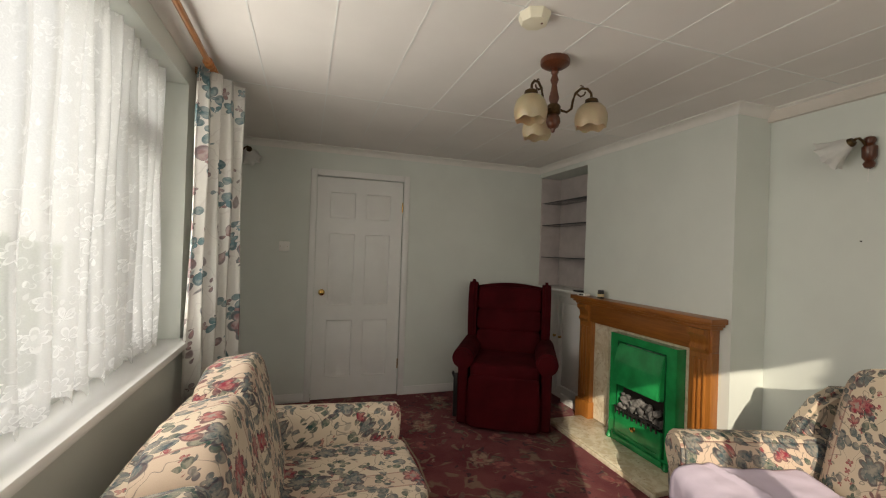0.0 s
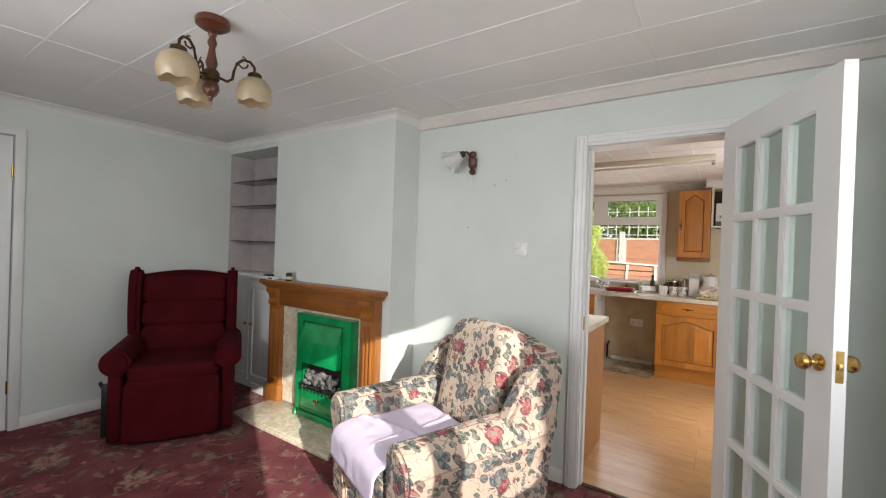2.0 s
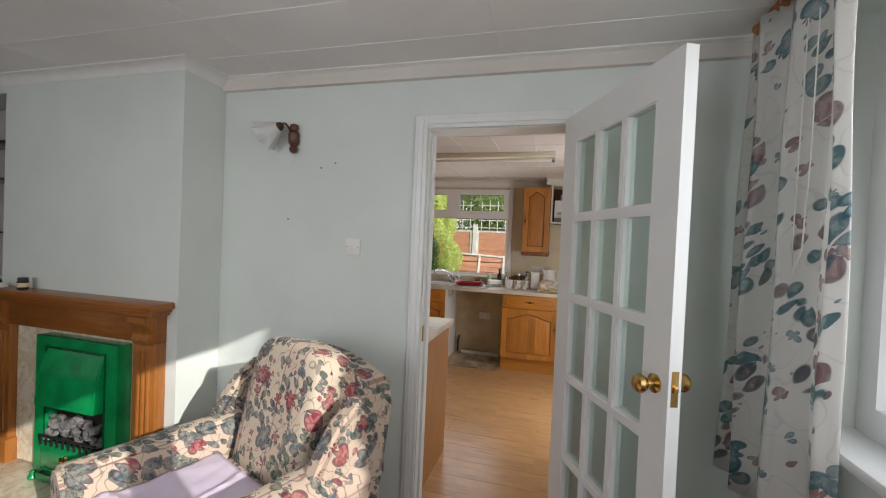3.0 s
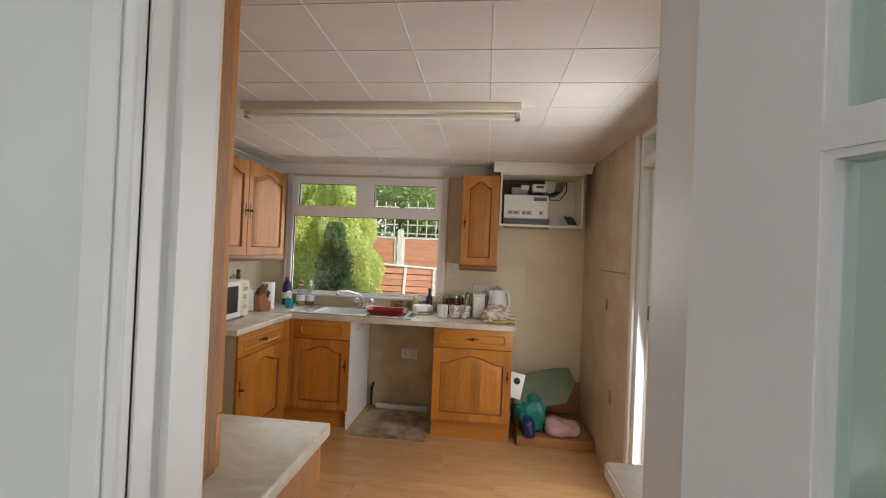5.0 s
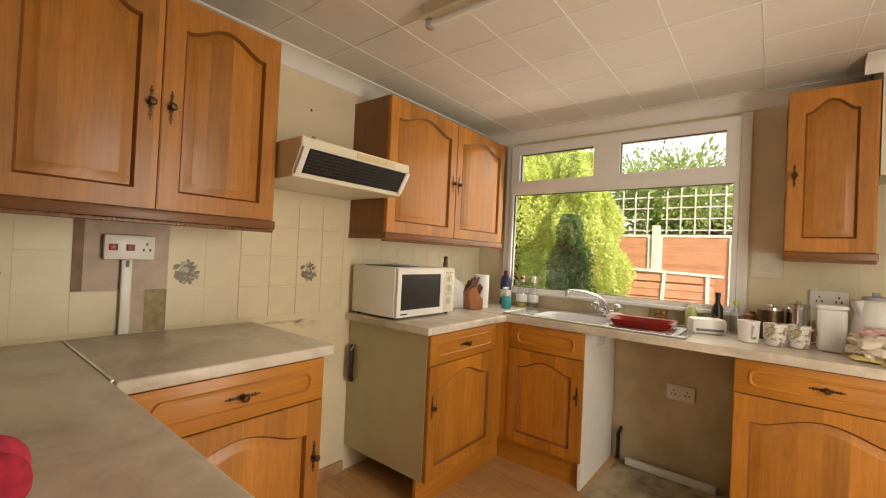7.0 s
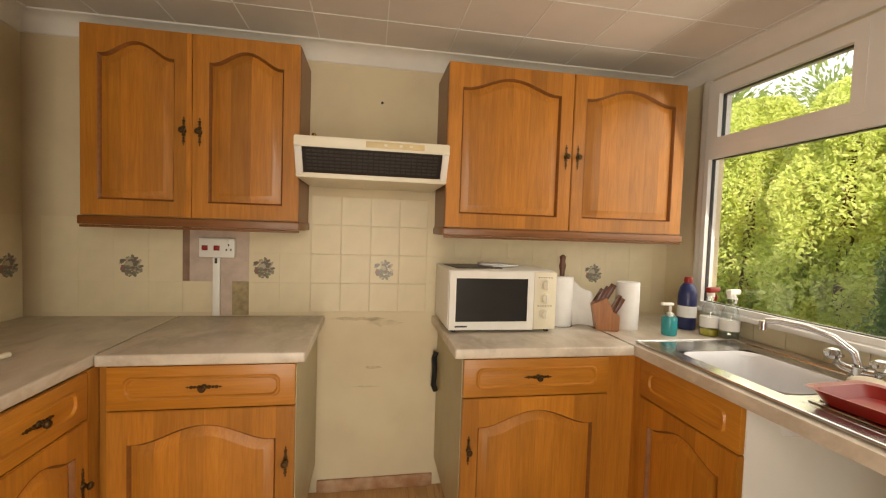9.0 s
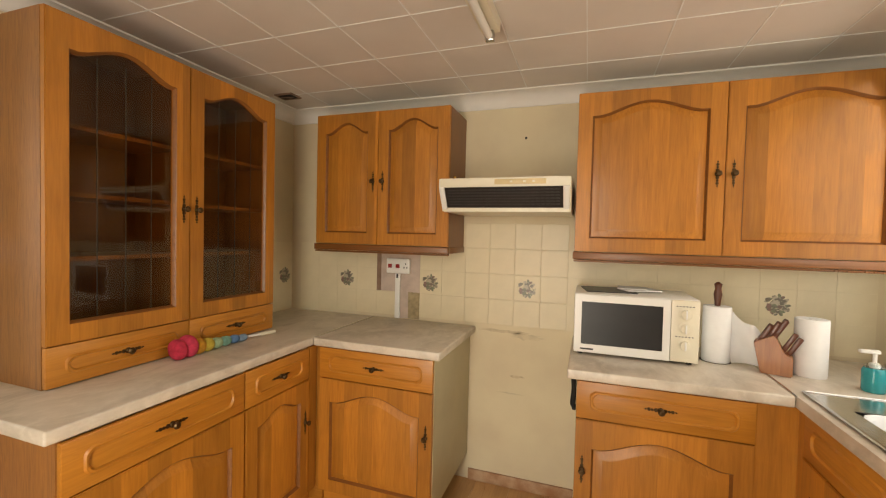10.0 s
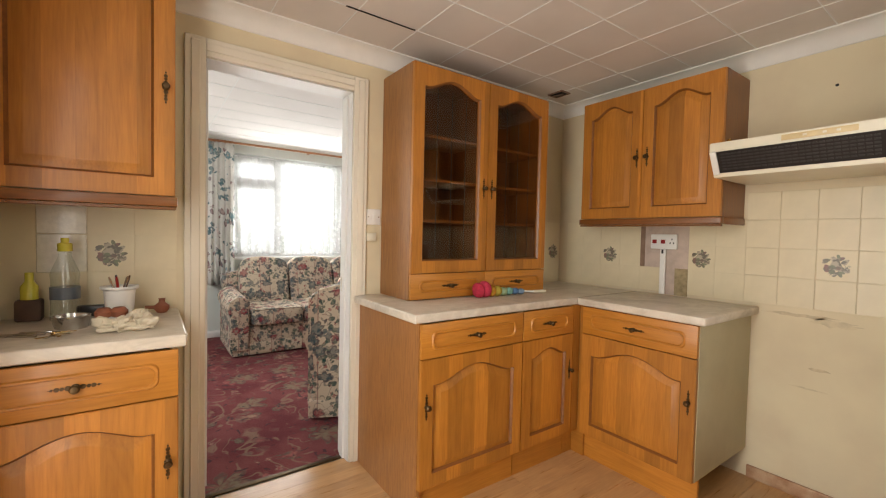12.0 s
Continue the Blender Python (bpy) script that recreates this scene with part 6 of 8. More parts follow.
# ---- kitchen: fixed things ----
M_PLASTER = plain("bare_pink_plaster", (0.62, 0.50, 0.42), 0.9, vary=0.25, scale=12, bump=0.4)
M_OLDGLUE = plain("old_tile_adhesive", (0.44, 0.35, 0.20), 0.9, vary=0.4, scale=30, bump=0.5)
M_BROWNSTRIP = plain("brown_filler", (0.30, 0.19, 0.13), 0.8, vary=0.3, scale=20)
M_REDP = plain("red_plastic", (0.30, 0.015, 0.012), 0.3, vary=0.15, scale=10)
M_STEELB = plain("brushed_bowl", (0.62, 0.63, 0.65), 0.38, metal=1.0, vary=0.1, scale=20)
M_BOWL = plain("white_sink_bowl", (0.74, 0.75, 0.77), 0.25, vary=0.05)
M_PAPER = plain("white_paper", (0.82, 0.82, 0.81), 0.9, vary=0.05, scale=20, bump=0.4, fine=200)
M_TEAL = plain("teal_liquid", (0.02, 0.32, 0.36), 0.15, vary=0.1)
M_NAVY = plain("navy_plastic", (0.02, 0.03, 0.12), 0.3, vary=0.1)
M_CLEARP = glass("clear_plastic", (0.90, 0.93, 0.92), 0.25, 0.1)
M_YELLIQ = plain("yellow_liquid", (0.62, 0.55, 0.06), 0.2, vary=0.1)
M_GREENP = plain("pale_green_plastic", (0.50, 0.58, 0.22), 0.35, vary=0.1)
M_TEATOWEL = floral("printed_tea_towel", (0.72, 0.66, 0.56), (0.25, 0.22, 0.22), (0.42, 0.20, 0.18), (0.50, 0.40, 0.25), scale=16.0, line=(0.2, 0.16, 0.16), amount=0.9)
M_AMBER = plain("amber_jar", (0.24, 0.10, 0.03), 0.2, vary=0.2)
M_WOODBLK = wood("knife_block_wood", (0.42, 0.17, 0.06), (0.26, 0.09, 0.03), "z", strip=0.03, contrast=0.3)
M_TERRA = plain("terracotta", (0.30, 0.10, 0.05), 0.6, vary=0.25, scale=20)
M_CLOTH = plain("cream_cotton", (0.66, 0.58, 0.44), 0.9, vary=0.12, scale=25, bump=0.5)
M_MAT = plain("dirty_lino", (0.50, 0.41, 0.28), 0.6, vary=0.4, scale=6, bump=0.4, warm=(0.13, 0.08, 0.045))
M_GRUBBY = plain("grubby_emulsion", (0.68, 0.57, 0.38), 0.8, vary=0.3, scale=4, bump=0.2, warm=(0.50, 0.38, 0.23))
M_GREENSACK = plain("green_folded_board", (0.17, 0.21, 0.13), 0.8, vary=0.2, scale=8, bump=0.3)
M_TEALBAG = plain("teal_plastic_bag", (0.02, 0.25, 0.20), 0.35, vary=0.35, scale=14, bump=0.7)
M_PINK = plain("pink_cloth", (0.60, 0.40, 0.38), 0.9, vary=0.15, scale=12, bump=0.5)
M_BOARD = wood("old_pine_board", (0.44, 0.21, 0.08), (0.28, 0.12, 0.045), "y", strip=0.2, contrast=0.2)
M_GREYTAPE = plain("blue_grey_plastic", (0.13, 0.15, 0.17), 0.4, vary=0.15)
M_DARKBOARD = plain("dark_board", (0.10, 0.055, 0.035), 0.8, vary=0.3, scale=12, bump=0.3)
M_STONEBOX = plain("grey_meter_case", (0.42, 0.42, 0.40), 0.5, vary=0.15)


def sockets(m, name, w, label, reds=False, plates=2):
    u = thing(name, m, label, "socket")
    part("plate", box(-w / 2, -0.022, -0.045, w / 2, 0.0, 0.045, 0.004), M_WHITEP, u)
    for i in range(plates):
        x = -w / 2 + w * (i + 0.5) / plates
        if reds and i < 2:
            part("rocker", box(x - 0.013, -0.027, -0.012, x + 0.013, -0.0225, 0.012, 0.002), M_REDP, u, "red switch rocker")
        else:
            for dx, dz in ((0, 0.014), (-0.010, -0.008), (0.010, -0.008)):
                part("pin_hole", box(x + dx - 0.003, -0.0232, dz - 0.005, x + dx + 0.003, -0.0222, dz + 0.005), M_BLACK, u)
            part("rocker", box(x - 0.006, -0.026, 0.026, x + 0.006, -0.0225, 0.038, 0.001), M_WHITEP, u)
    return u


sockets(pose(3.84, KY1 - 0.012, 1.235), "cooker_switch", 0.155, "white cooker switch with red rockers and a socket", True, 3)
tk = thing("cable_trunking", pose(3.835, KY1 - 0.012, 0.912), "white plastic cable trunking down to the worktop", "trunking")
part("channel", box(-0.016, -0.014, 0.0, 0.016, 0.0, 0.277, 0.003), M_WHITEP, tk)
part("clip", box(-0.005, -0.019, 0.25, 0.005, -0.0145, 0.275), M_DARKGREY, tk)
sockets(pose(KX1, 0.95, 0.50, 0, 0, -90), "wall_socket", 0.146, "grubby white double socket in the appliance space")
sockets(pose(KX1 - 0.002, 0.315, 1.125, 0, 0, -90), "wall_socket", 0.146, "white double socket on the wall behind the kettle")
wall_switch(pose(KX0, 0.850, 1.335, 0, 0, 90), "white light switch beside the doorway")
bellp = thing("door_chime", pose(KX0, 0.838, 1.225, 0, 0, 90), "small ivory plastic box on the wall", "wall box")
part("body", box(-0.028, -0.02, -0.022, 0.028, 0, 0.022, 0.004), M_IVORY, bellp)
for y, z in ((1.62, 1.98),):
    single("screw_hole", lathe([(0.007, 0), (0.005, -0.003)], 8, (0, 0, 0), "y"), M_BLACK, "dark empty screw hole in the cream wall", "hole", m=pose(4.59, KY1, z))

vent = thing("air_vent", pose(3.235, 2.13, KZ - 0.003), "broken dark vent hole in the ceiling corner", "vent")
part("hole", box(-0.05, -0.036, -0.004, 0.05, 0.036, 0.002), M_DARK, vent)
part("frame", boxes((-0.06, -0.046, -0.006, -0.05, 0.046, 0.002), (0.05, -0.046, -0.006, 0.06, 0.046, 0.002), (-0.05, -0.046, -0.006, 0.05, -0.036, 0.002), (-0.05, 0.036, -0.006, 0.05, 0.046, 0.002)), M_BROWNSTRIP, vent)
part("flap", turned(box(-0.04, -0.012, -0.002, 0.04, 0.012, 0.002), pose(0, -0.012, -0.012, 28, 6, 0)), M_BROWNSTRIP, vent)


for x, y0_, y1_ in ((3.3755, 0.54, 0.89),):
    setting("ceiling_gap", box(x - 0.004, y0_, KZ - 0.0036, x + 0.004, y1_, KZ - 0.0005), M_DARK, "dark open joint between two sagging ceiling tiles", "ceiling joint")


def meter_box():
    u = thing("meter_cupboard", pose(0, 0, 0), "open white meter cupboard with a coved top", "cupboard")
    x0, x1, y0, y1, z0, z1 = 5.95, 6.229, -0.505, 0.185, 1.70, 2.135
    t = 0.018
    part("bottom_panel", box(x0, y0, z0, x1, y1, z0 + t, 0.002), M_IVORY, u)
    part("side_panel", box(x0, y1 - t, z0 + t, x1, y1, z1 - 0.002), M_IVORY, u)
    part("side_panel", box(x0, y0, z0 + t, x1, y0 + t, z1 - 0.002), M_IVORY, u)
    part("top_panel", box(x0, y0, z1, x1, y1, KZ - 0.002), M_IVORY, u)
    part("back_panel", boxes((x1 - 0.012, y0 + t, z0 + t, x1, -0.22, z1 - 0.002)), M_IVORY, u)
    part("back_board", boxes((x1 - 0.02, -0.219, z0 + t, x1, y1 - t, z1 - 0.002)), M_DARKBOARD, u, "dark brown mounting board")
    prof = cove_profile(0.075)
    bm = bmesh.new()
    rows = [[bm.verts.new((x0 - a, y, KZ - 0.003 + h)) for a, h in prof] for y in (y0 - 0.06, y1 + 0.06)]
    n = len(prof)
    for i in range(n):
        bm.faces.new((rows[0][i], rows[0][(i + 1) % n], rows[1][(i + 1) % n], rows[1][i]))
    bm.faces.new(rows[0])
    bm.faces.new(rows[1])
    bmesh.ops.recalc_face_normals(bm, faces=bm.faces[:])
    part("cornice", bm, M_COVE, u)
    c = thing("consumer_unit", pose(6.03, 0.145, 1.722), "white consumer unit with rows of breakers", "fuse box")
    part("case", box(0.0, -0.375, 0.05, 0.12, 0.0, 0.255, 0.006), M_WHITEP, c)
    part("base_strip", box(-0.028, -0.385, -0.03, 0.09, 0.0, 0.048, 0.003), M_GREYTAPE, c, "blue-grey plastic strip")
    part("shadow_gap", box(0.006, 0.0005, 0.0, 0.11, 0.014, 0.27), M_DARK, c)
    for y0_, y1_ in ((-0.025, -0.135), (-0.155, -0.24), (-0.30, -0.335)):
        part("breaker_window", box(-0.003, y1_, 0.085, 0.0005, y0_, 0.118), M_STONEBOX, c)
        k = max(2, int((y0_ - y1_) / 0.014))
        for i in range(k):
            y = y1_ + (y0_ - y1_) * (i + 0.5) / k
            part("breaker", box(-0.008, y - 0.004, 0.095, -0.003, y + 0.004, 0.108), M_DARKGREY if i % 3 else M_WHITEP, c)
    part("label", box(-0.002, -0.36, 0.205, 0.0005, -0.25, 0.235), M_GREYTAPE, c)
    e = thing("electricity_meter", pose(6.10, -0.10, 1.985), "grey and white electricity meter with cables", "meter")
    part("case", box(0.0, -0.12, 0.03, 0.10, 0.0, 0.10, 0.005), M_WHITEP, e)
    part("dial", box(-0.002, -0.095, 0.065, 0.0, -0.03, 0.082), M_BLACK, e)
    part("terminal_block", box(0.02, 0.04, 0.0, 0.09, 0.18, 0.07, 0.004), M_STONEBOX, e)
    part("fuse_block", box(0.01, 0.03, 0.05, 0.09, 0.10, 0.09, 0.004), M_WHITEP, e)
    for i in range(5):
        k = i * 0.012
        part("cable", tube([(0.05, -0.03 - k, 0.03), (0.03, -0.05 - k, -0.01), (0.04, -0.10 - k * 2, 0.0), (0.05, -0.20 - k, 0.04), (0.06, -0.22 - k * 1.5, 0.13)], 0.005, 7), M_BLACK, e)
    part("cable", tube([(0.05, -0.12, 0.06), (0.05, -0.16, -0.03), (0.05, -0.24, -0.035), (0.055, -0.30, 0.05), (0.06, -0.30, 0.13)], 0.005, 7), M_BLACK, e)
    lf = thing("leaflet", pose(6.09, -0.43, 1.722, 0, 0, 20), "folded dark leaflet and white papers on the cupboard floor", "papers")
    part("cover", turned(box(-0.06, -0.04, 0.0, 0.06, 0.04, 0.006), pose(0, 0, 0.045, 0, -42, 0)), M_DARKGREY, lf)
    part("sheet", box(-0.06, -0.05, 0.0, 0.06, 0.05, 0.008), M_PAPER, lf)


meter_box()


# ---- sink, taps and washing-up ----
def sink():
    u = thing("sink", pose(0, 0, 0), "stainless steel inset sink with a white bowl and ribbed drainer", "sink")
    x0, x1, y0, y1, z = 5.655, 6.125, 0.86, 1.86, 0.9095
    bx0, bx1, by0, by1 = 5.72, 6.04, 1.29, 1.71
    part("rim", boxes((x0, y0, z, bx0, y1, z + 0.007), (bx1, y0, z, x1, y1, z + 0.007), (bx0, by1, z, bx1, y1, z + 0.007), (bx0, y0, z, bx1, by0, z + 0.003)), M_CHROME, u)
    part("rim_bead", merged(tube([(x0, y0, z + 0.005), (x0, y1, z + 0.005), (x1, y1, z + 0.005), (x1, y0, z + 0.005), (x0, y0, z + 0.005)], 0.006, 8)), M_CHROME, u)
    bowl = bmesh.new()
    loops = []
    for k, (ins, dz) in enumerate(((0.0, 0.005), (0.012, -0.006), (0.022, -0.05), (0.035, -0.14), (0.06, -0.155))):
        r = 0.06
        ring = []
        for cx, cy, a0 in ((bx1 - ins - r, by1 - ins - r, 0), (bx0 + ins + r, by1 - ins - r, 90), (bx0 + ins + r, by0 + ins + r, 180), (bx1 - ins - r, by0 + ins + r, 270)):
            for j in range(6):
                a = radians(a0 + 90 * j / 5)
                ring.append(bowl.verts.new((cx + r * math.cos(a), cy + r * math.sin(a), z + dz)))
        loops.append(ring)
    n = len(loops[0])
    for a, b in zip(loops, loops[1:]):
        for i in range(n):
            bowl.faces.new((a[i], a[(i + 1) % n], b[(i + 1) % n], b[i]))
    bowl.faces.new(loops[-1])
    bmesh.ops.recalc_face_normals(bowl, faces=bowl.faces[:])
    bmesh.ops.reverse_faces(bowl, faces=bowl.faces[:])
    part("bowl", bowl, M_BOWL, u, "white-reflecting bowl")
    part("plug_hole", lathe([(0.028, z - 0.1535), (0.022, z - 0.152), (0.01, z - 0.154)], 14, (5.88, 1.5, 0)), M_CHROME, u)
    for i in range(9):
        x = 5.715 + i * 0.038
        part("drainer_rib", box(x, 0.90, z + 0.0031, x + 0.012, 1.25, z + 0.008, 0.003), M_CHROME, u)
    t = thing("mixer_tap", pose(6.085, 1.36, 0.917), "chrome mixer tap with a swan spout and cross heads", "tap")
    part("base", lathe([(0.03, 0), (0.028, 0.012), (0.018, 0.02), (0.018, 0.045), (0.022, 0.05)], 16), M_CHROME, t)
    part("spout", tube([(0, 0, 0.04), (-0.01, 0.01, 0.09), (-0.04, 0.05, 0.13), (-0.08, 0.11, 0.15), (-0.12, 0.17, 0.155), (-0.14, 0.20, 0.15)], 0.011, 10, 0.9), M_CHROME, t)
    part("nozzle", lathe([(0.013, 0.118), (0.014, 0.15)], 12, (-0.142, 0.205, 0)), M_CHROME, t)
    for s, col in ((-1, 0), (1, 0)):
        arm = tube([(0, 0, 0.03), (0.0, s * 0.05, 0.035), (-0.012, s * 0.062, 0.05)], 0.013, 10)
        v = part("valve", arm, M_CHROME, t)
        part("cross_head", merged(lathe([(0.018, 0.0), (0.024, 0.012), (0.018, 0.03), (0.008, 0.034)], 8, (-0.014, s * 0.066, 0.055)), tube([(-0.042, s * 0.066, 0.07), (0.014, s * 0.066, 0.07)], 0.007, 8), tube([(-0.014, s * 0.066 - 0.028, 0.07), (-0.014, s * 0.066 + 0.028, 0.07)], 0.007, 8)), M_CHROME, v)
    d = thing("dish_tray", pose(5.87, 1.10, 0.918, 0, 0, 4) @ Matrix.Diagonal((1.0, 1.12, 0.72, 1)), "dark red plastic washing-up tray on the drainer", "tray")
    bm = bmesh.new()
    rows = []
    for (a, b), z_ in (((0.095, 0.125), 0.0), ((0.112, 0.142), 0.05), ((0.122, 0.152), 0.052), ((0.105, 0.135), 0.048), ((0.088, 0.118), 0.006)):
        ring = []
        for sx, sy, a0 in ((1, 1, 0), (-1, 1, 90), (-1, -1, 180), (1, -1, 270)):
            for j in range(4):
                an = radians(a0 + 30 * j)
                ring.append(bm.verts.new((sx * (a - 0.03) + 0.03 * math.cos(an), sy * (b - 0.03) + 0.03 * math.sin(an), z_)))
        rows.append(ring)
    n = 16
    for a, b in zip(rows, rows[1:]):
        for i in range(n):
            bm.faces.new((a[i], a[(i + 1) % n], b[(i + 1) % n], b[i]))
    bm.faces.new(rows[0])
    bm.faces.new(rows[-1])
    bmesh.ops.recalc_face_normals(bm, faces=bm.faces[:])
    part("tray", bm, M_REDP, d)
    single("dish_cloth", pillow(0, 0, 0.02, 0.045, 0.06, 0.02, 0.8, 10, 0.02), M_CLOTH, "crumpled cream dishcloth behind the tap", "cloth", m=pose(6.0, 1.27, 0.917))


sink()


def bottle(name, m, profile, material, label, cap=None, capmat=None, band_=None, bandmat=None, extra=None):
    u = thing(name, m, label, "bottle")
    part("body", lathe(profile, 18), material, u)
    if cap:
        part("cap", lathe(cap, 14), capmat, u)
    if band_:
        part("label", lathe(band_, 18), bandmat, u)
    if extra:
        for nm, bm, mt in extra:
            part(nm, bm, mt, u)
    return u


WT = 0.9095
# by the window corner
bottle("soap_dispenser", pose(5.905, 1.985, WT), [(0.030, 0), (0.033, 0.005), (0.033, 0.075), (0.028, 0.085)], M_TEAL, "teal liquid soap bottle with a white pump", [(0.014, 0.0855), (0.016, 0.10), (0.006, 0.104), (0.006, 0.135)], M_WHITEP,
       extra=[("shoulder", lathe([(0.0285, 0.0855), (0.0285, 0.09), (0.0145, 0.102)], 18), M_CLEARP), ("pump", box(-0.045, -0.009, 0.135, 0.014, 0.009, 0.148, 0.004), M_WHITEP)])
bottle("cleaner_bottle", pose(6.09, 2.10, WT), [(0.038, 0), (0.042, 0.006), (0.042, 0.17), (0.034, 0.205), (0.02, 0.225)], M_NAVY, "navy cleaner bottle with a red cap and pale label", [(0.018, 0.2255), (0.02, 0.24), (0.016, 0.255)], M_REDP, [(0.0425, 0.06), (0.0425, 0.115)], M_PAPER)
for x, y, liquid, lab in ((6.10, 1.97, M_YELLIQ, "clear spray bottle with a red trigger and yellow fluid"), (6.14, 1.90, M_CLEARP, "clear spray bottle with a white trigger head")):
    bottle("spray_bottle", pose(x, y, WT, 0, 0, 200), [(0.036, 0), (0.039, 0.006), (0.039, 0.09), (0.03, 0.13), (0.014, 0.16), (0.013, 0.18)], M_CLEARP, lab, [(0.017, 0.1805), (0.017, 0.198)], M_WHITEP, [(0.0395, 0.04), (0.0395, 0.088)], M_PAPER,
           [("liquid", lathe([(0.034, 0.003), (0.036, 0.008), (0.036, 0.03)], 16), liquid), ("spray_head", merged(box(-0.06, -0.012, 0.198, 0.028, 0.012, 0.222, 0.005), tube([(-0.03, 0, 0.20), (-0.045, 0, 0.175), (-0.04, 0, 0.155)], 0.006, 6)), M_REDP if liquid is M_YELLIQ else M_WHITEP)])


def kitchen_roll(m, label, torn=False, holder_=False):
    u = thing("kitchen_roll", m, label, "kitchen roll")
    h = 0.225 if not torn else 0.24
    part("paper_roll", lathe([(0.018, 0.0), (0.052, 0.0), (0.054, 0.004), (0.054, h - 0.004), (0.052, h), (0.018, h), (0.018, h - 0.02)], 26), M_PAPER, u)
    if holder_:
        part("spindle", lathe([(0.011, h), (0.012, h + 0.02), (0.017, h + 0.05), (0.012, h + 0.075), (0.016, h + 0.095), (0.004, h + 0.105)], 14), M_TURNED, u, "turned wooden spindle")
        part("base", lathe([(0.06, -0.0), (0.06, 0.0)], 20), M_TURNED, u)
    if torn:
        bm = bmesh.new()
        n = 16
        vs = []
        for i in range(n + 1):
            row = []
            for j in range(n + 1):
                a, b = i / n, j / n
                x = 0.05 + 0.20 * a
                z = (0.22 - 0.13 * a) * b * (1 - 0.25 * a) + 0.004 + 0.02 * noise.noise(Vector((a * 4, b * 4, 1))) * b
                y = -0.03 + 0.03 * math.sin(a * 6 + b * 3) - 0.05 * a * (1 - b)
                row.append(bm.verts.new((x, y, max(0.002, z))))
            vs.append(row)
        for i in range(n):
            for j in range(n):
                bm.faces.new((vs[i][j], vs[i + 1][j], vs[i + 1][j + 1], vs[i][j + 1]))
        part("torn_sheet", bm, M_PAPER, u)
    return u


kitchen_roll(pose(5.475, 2.20, WT), "kitchen roll on a wooden holder, its sheet hanging loose", True, True)
kitchen_roll(pose(5.775, 2.115, WT), "fresh white kitchen roll beside the knife block")


def knife_block():
    u = thing("knife_block", pose(5.655, 2.10, WT, 0, 0, -20), "small wooden knife block holding brown-handled knives", "knife block")
    bm = outline([(-0.045, 0.0), (0.055, 0.0), (0.055, 0.075), (0.03, 0.085), (-0.005, 0.155), (-0.07, 0.12)], -0.045, 0.045, 0.004)
    part("block", bm, M_WOODBLK, u)
    for i, (x, z) in enumerate(((-0.055, 0.125), (-0.03, 0.138), (-0.008, 0.15), (0.022, 0.10), (0.038, 0.085))):
        for s in ((-0.02, 0.02) if i < 3 else (0.0,)):
            part("knife_handle", turned(box(-0.009, -0.006, 0.0, 0.009, 0.006, 0.085, 0.004), pose(x, s, z - 0.01, 0, 28, 0)), M_TURNED, u)


knife_block()


def microwave():
    u = thing("microwave", pose(4.885, 2.055, WT), "cream microwave oven with a dark glass door", "microwave")
    w, h, d = 0.495, 0.275, 0.345
    part("body", box(0, 0.012, 0.012, w, d, h, 0.006), M_WHITEP, u)
    part("door", boxes((0.004, -0.008, 0.014, 0.385, 0.011, 0.050), (0.004, -0.008, 0.240, 0.385, 0.011, h - 0.004), (0.004, -0.008, 0.050, 0.032, 0.011, 0.240), (0.357, -0.008, 0.050, 0.385, 0.011, 0.240)), M_WHITEP, u)
    part("door_glass", box(0.032, -0.004, 0.050, 0.357, 0.010, 0.240), M_BLACK, u, "black door glass")
    part("control_panel", box(0.388, -0.006, 0.014, w - 0.003, 0.011, h - 0.004, 0.003), M_IVORY, u)
    for z in (0.215, 0.155, 0.085):
        k = part("dial", lathe([(0.026, -0.006), (0.026, -0.010), (0.020, -0.012), (0.018, -0.024), (0.0, -0.025)], 22, (0.440, 0, z), "y"), M_IVORY, u)
        part("pointer", box(0.437, -0.030, z - 0.018, 0.443, -0.0245, z + 0.018, 0.001), M_WHITEP, k)
    for z in (0.2445, 0.118):
        part("mark", boxes(*[(0.405 + i * 0.012, -0.0068, z, 0.411 + i * 0.012, -0.0062, z + 0.004) for i in range(6)]), M_DARKGREY, u)
    part("name_mark", box(0.03, -0.0088, 0.026, 0.085, -0.0082, 0.033), M_DARKGREY, u)
    for x in (0.03, w - 0.03):
        for y in (0.03, d - 0.03):
            part("foot", lathe([(0.012, 0), (0.012, 0.013)], 8, (x, y, 0)), M_BLACK, u)
    p = thing("papers", pose(5.02, 2.24, WT + 0.2755, 0, 0, 8), "dark folder and white papers on the microwave", "papers")
    part("folder", box(-0.10, -0.11, 0, 0.12, 0.10, 0.004), M_DARKGREY, p)
    part("sheet", turned(box(-0.07, -0.06, 0, 0.09, 0.05, 0.006), pose(0.14, 0.0, 0.0045, 0, 0, 14)), M_PAPER, p)
    part("sheet", turned(box(-0.06, -0.05, 0, 0.07, 0.06, 0.004), pose(0.12, 0.02, 0.011, 0, 0, -12)), M_PAPER, p)


microwave()


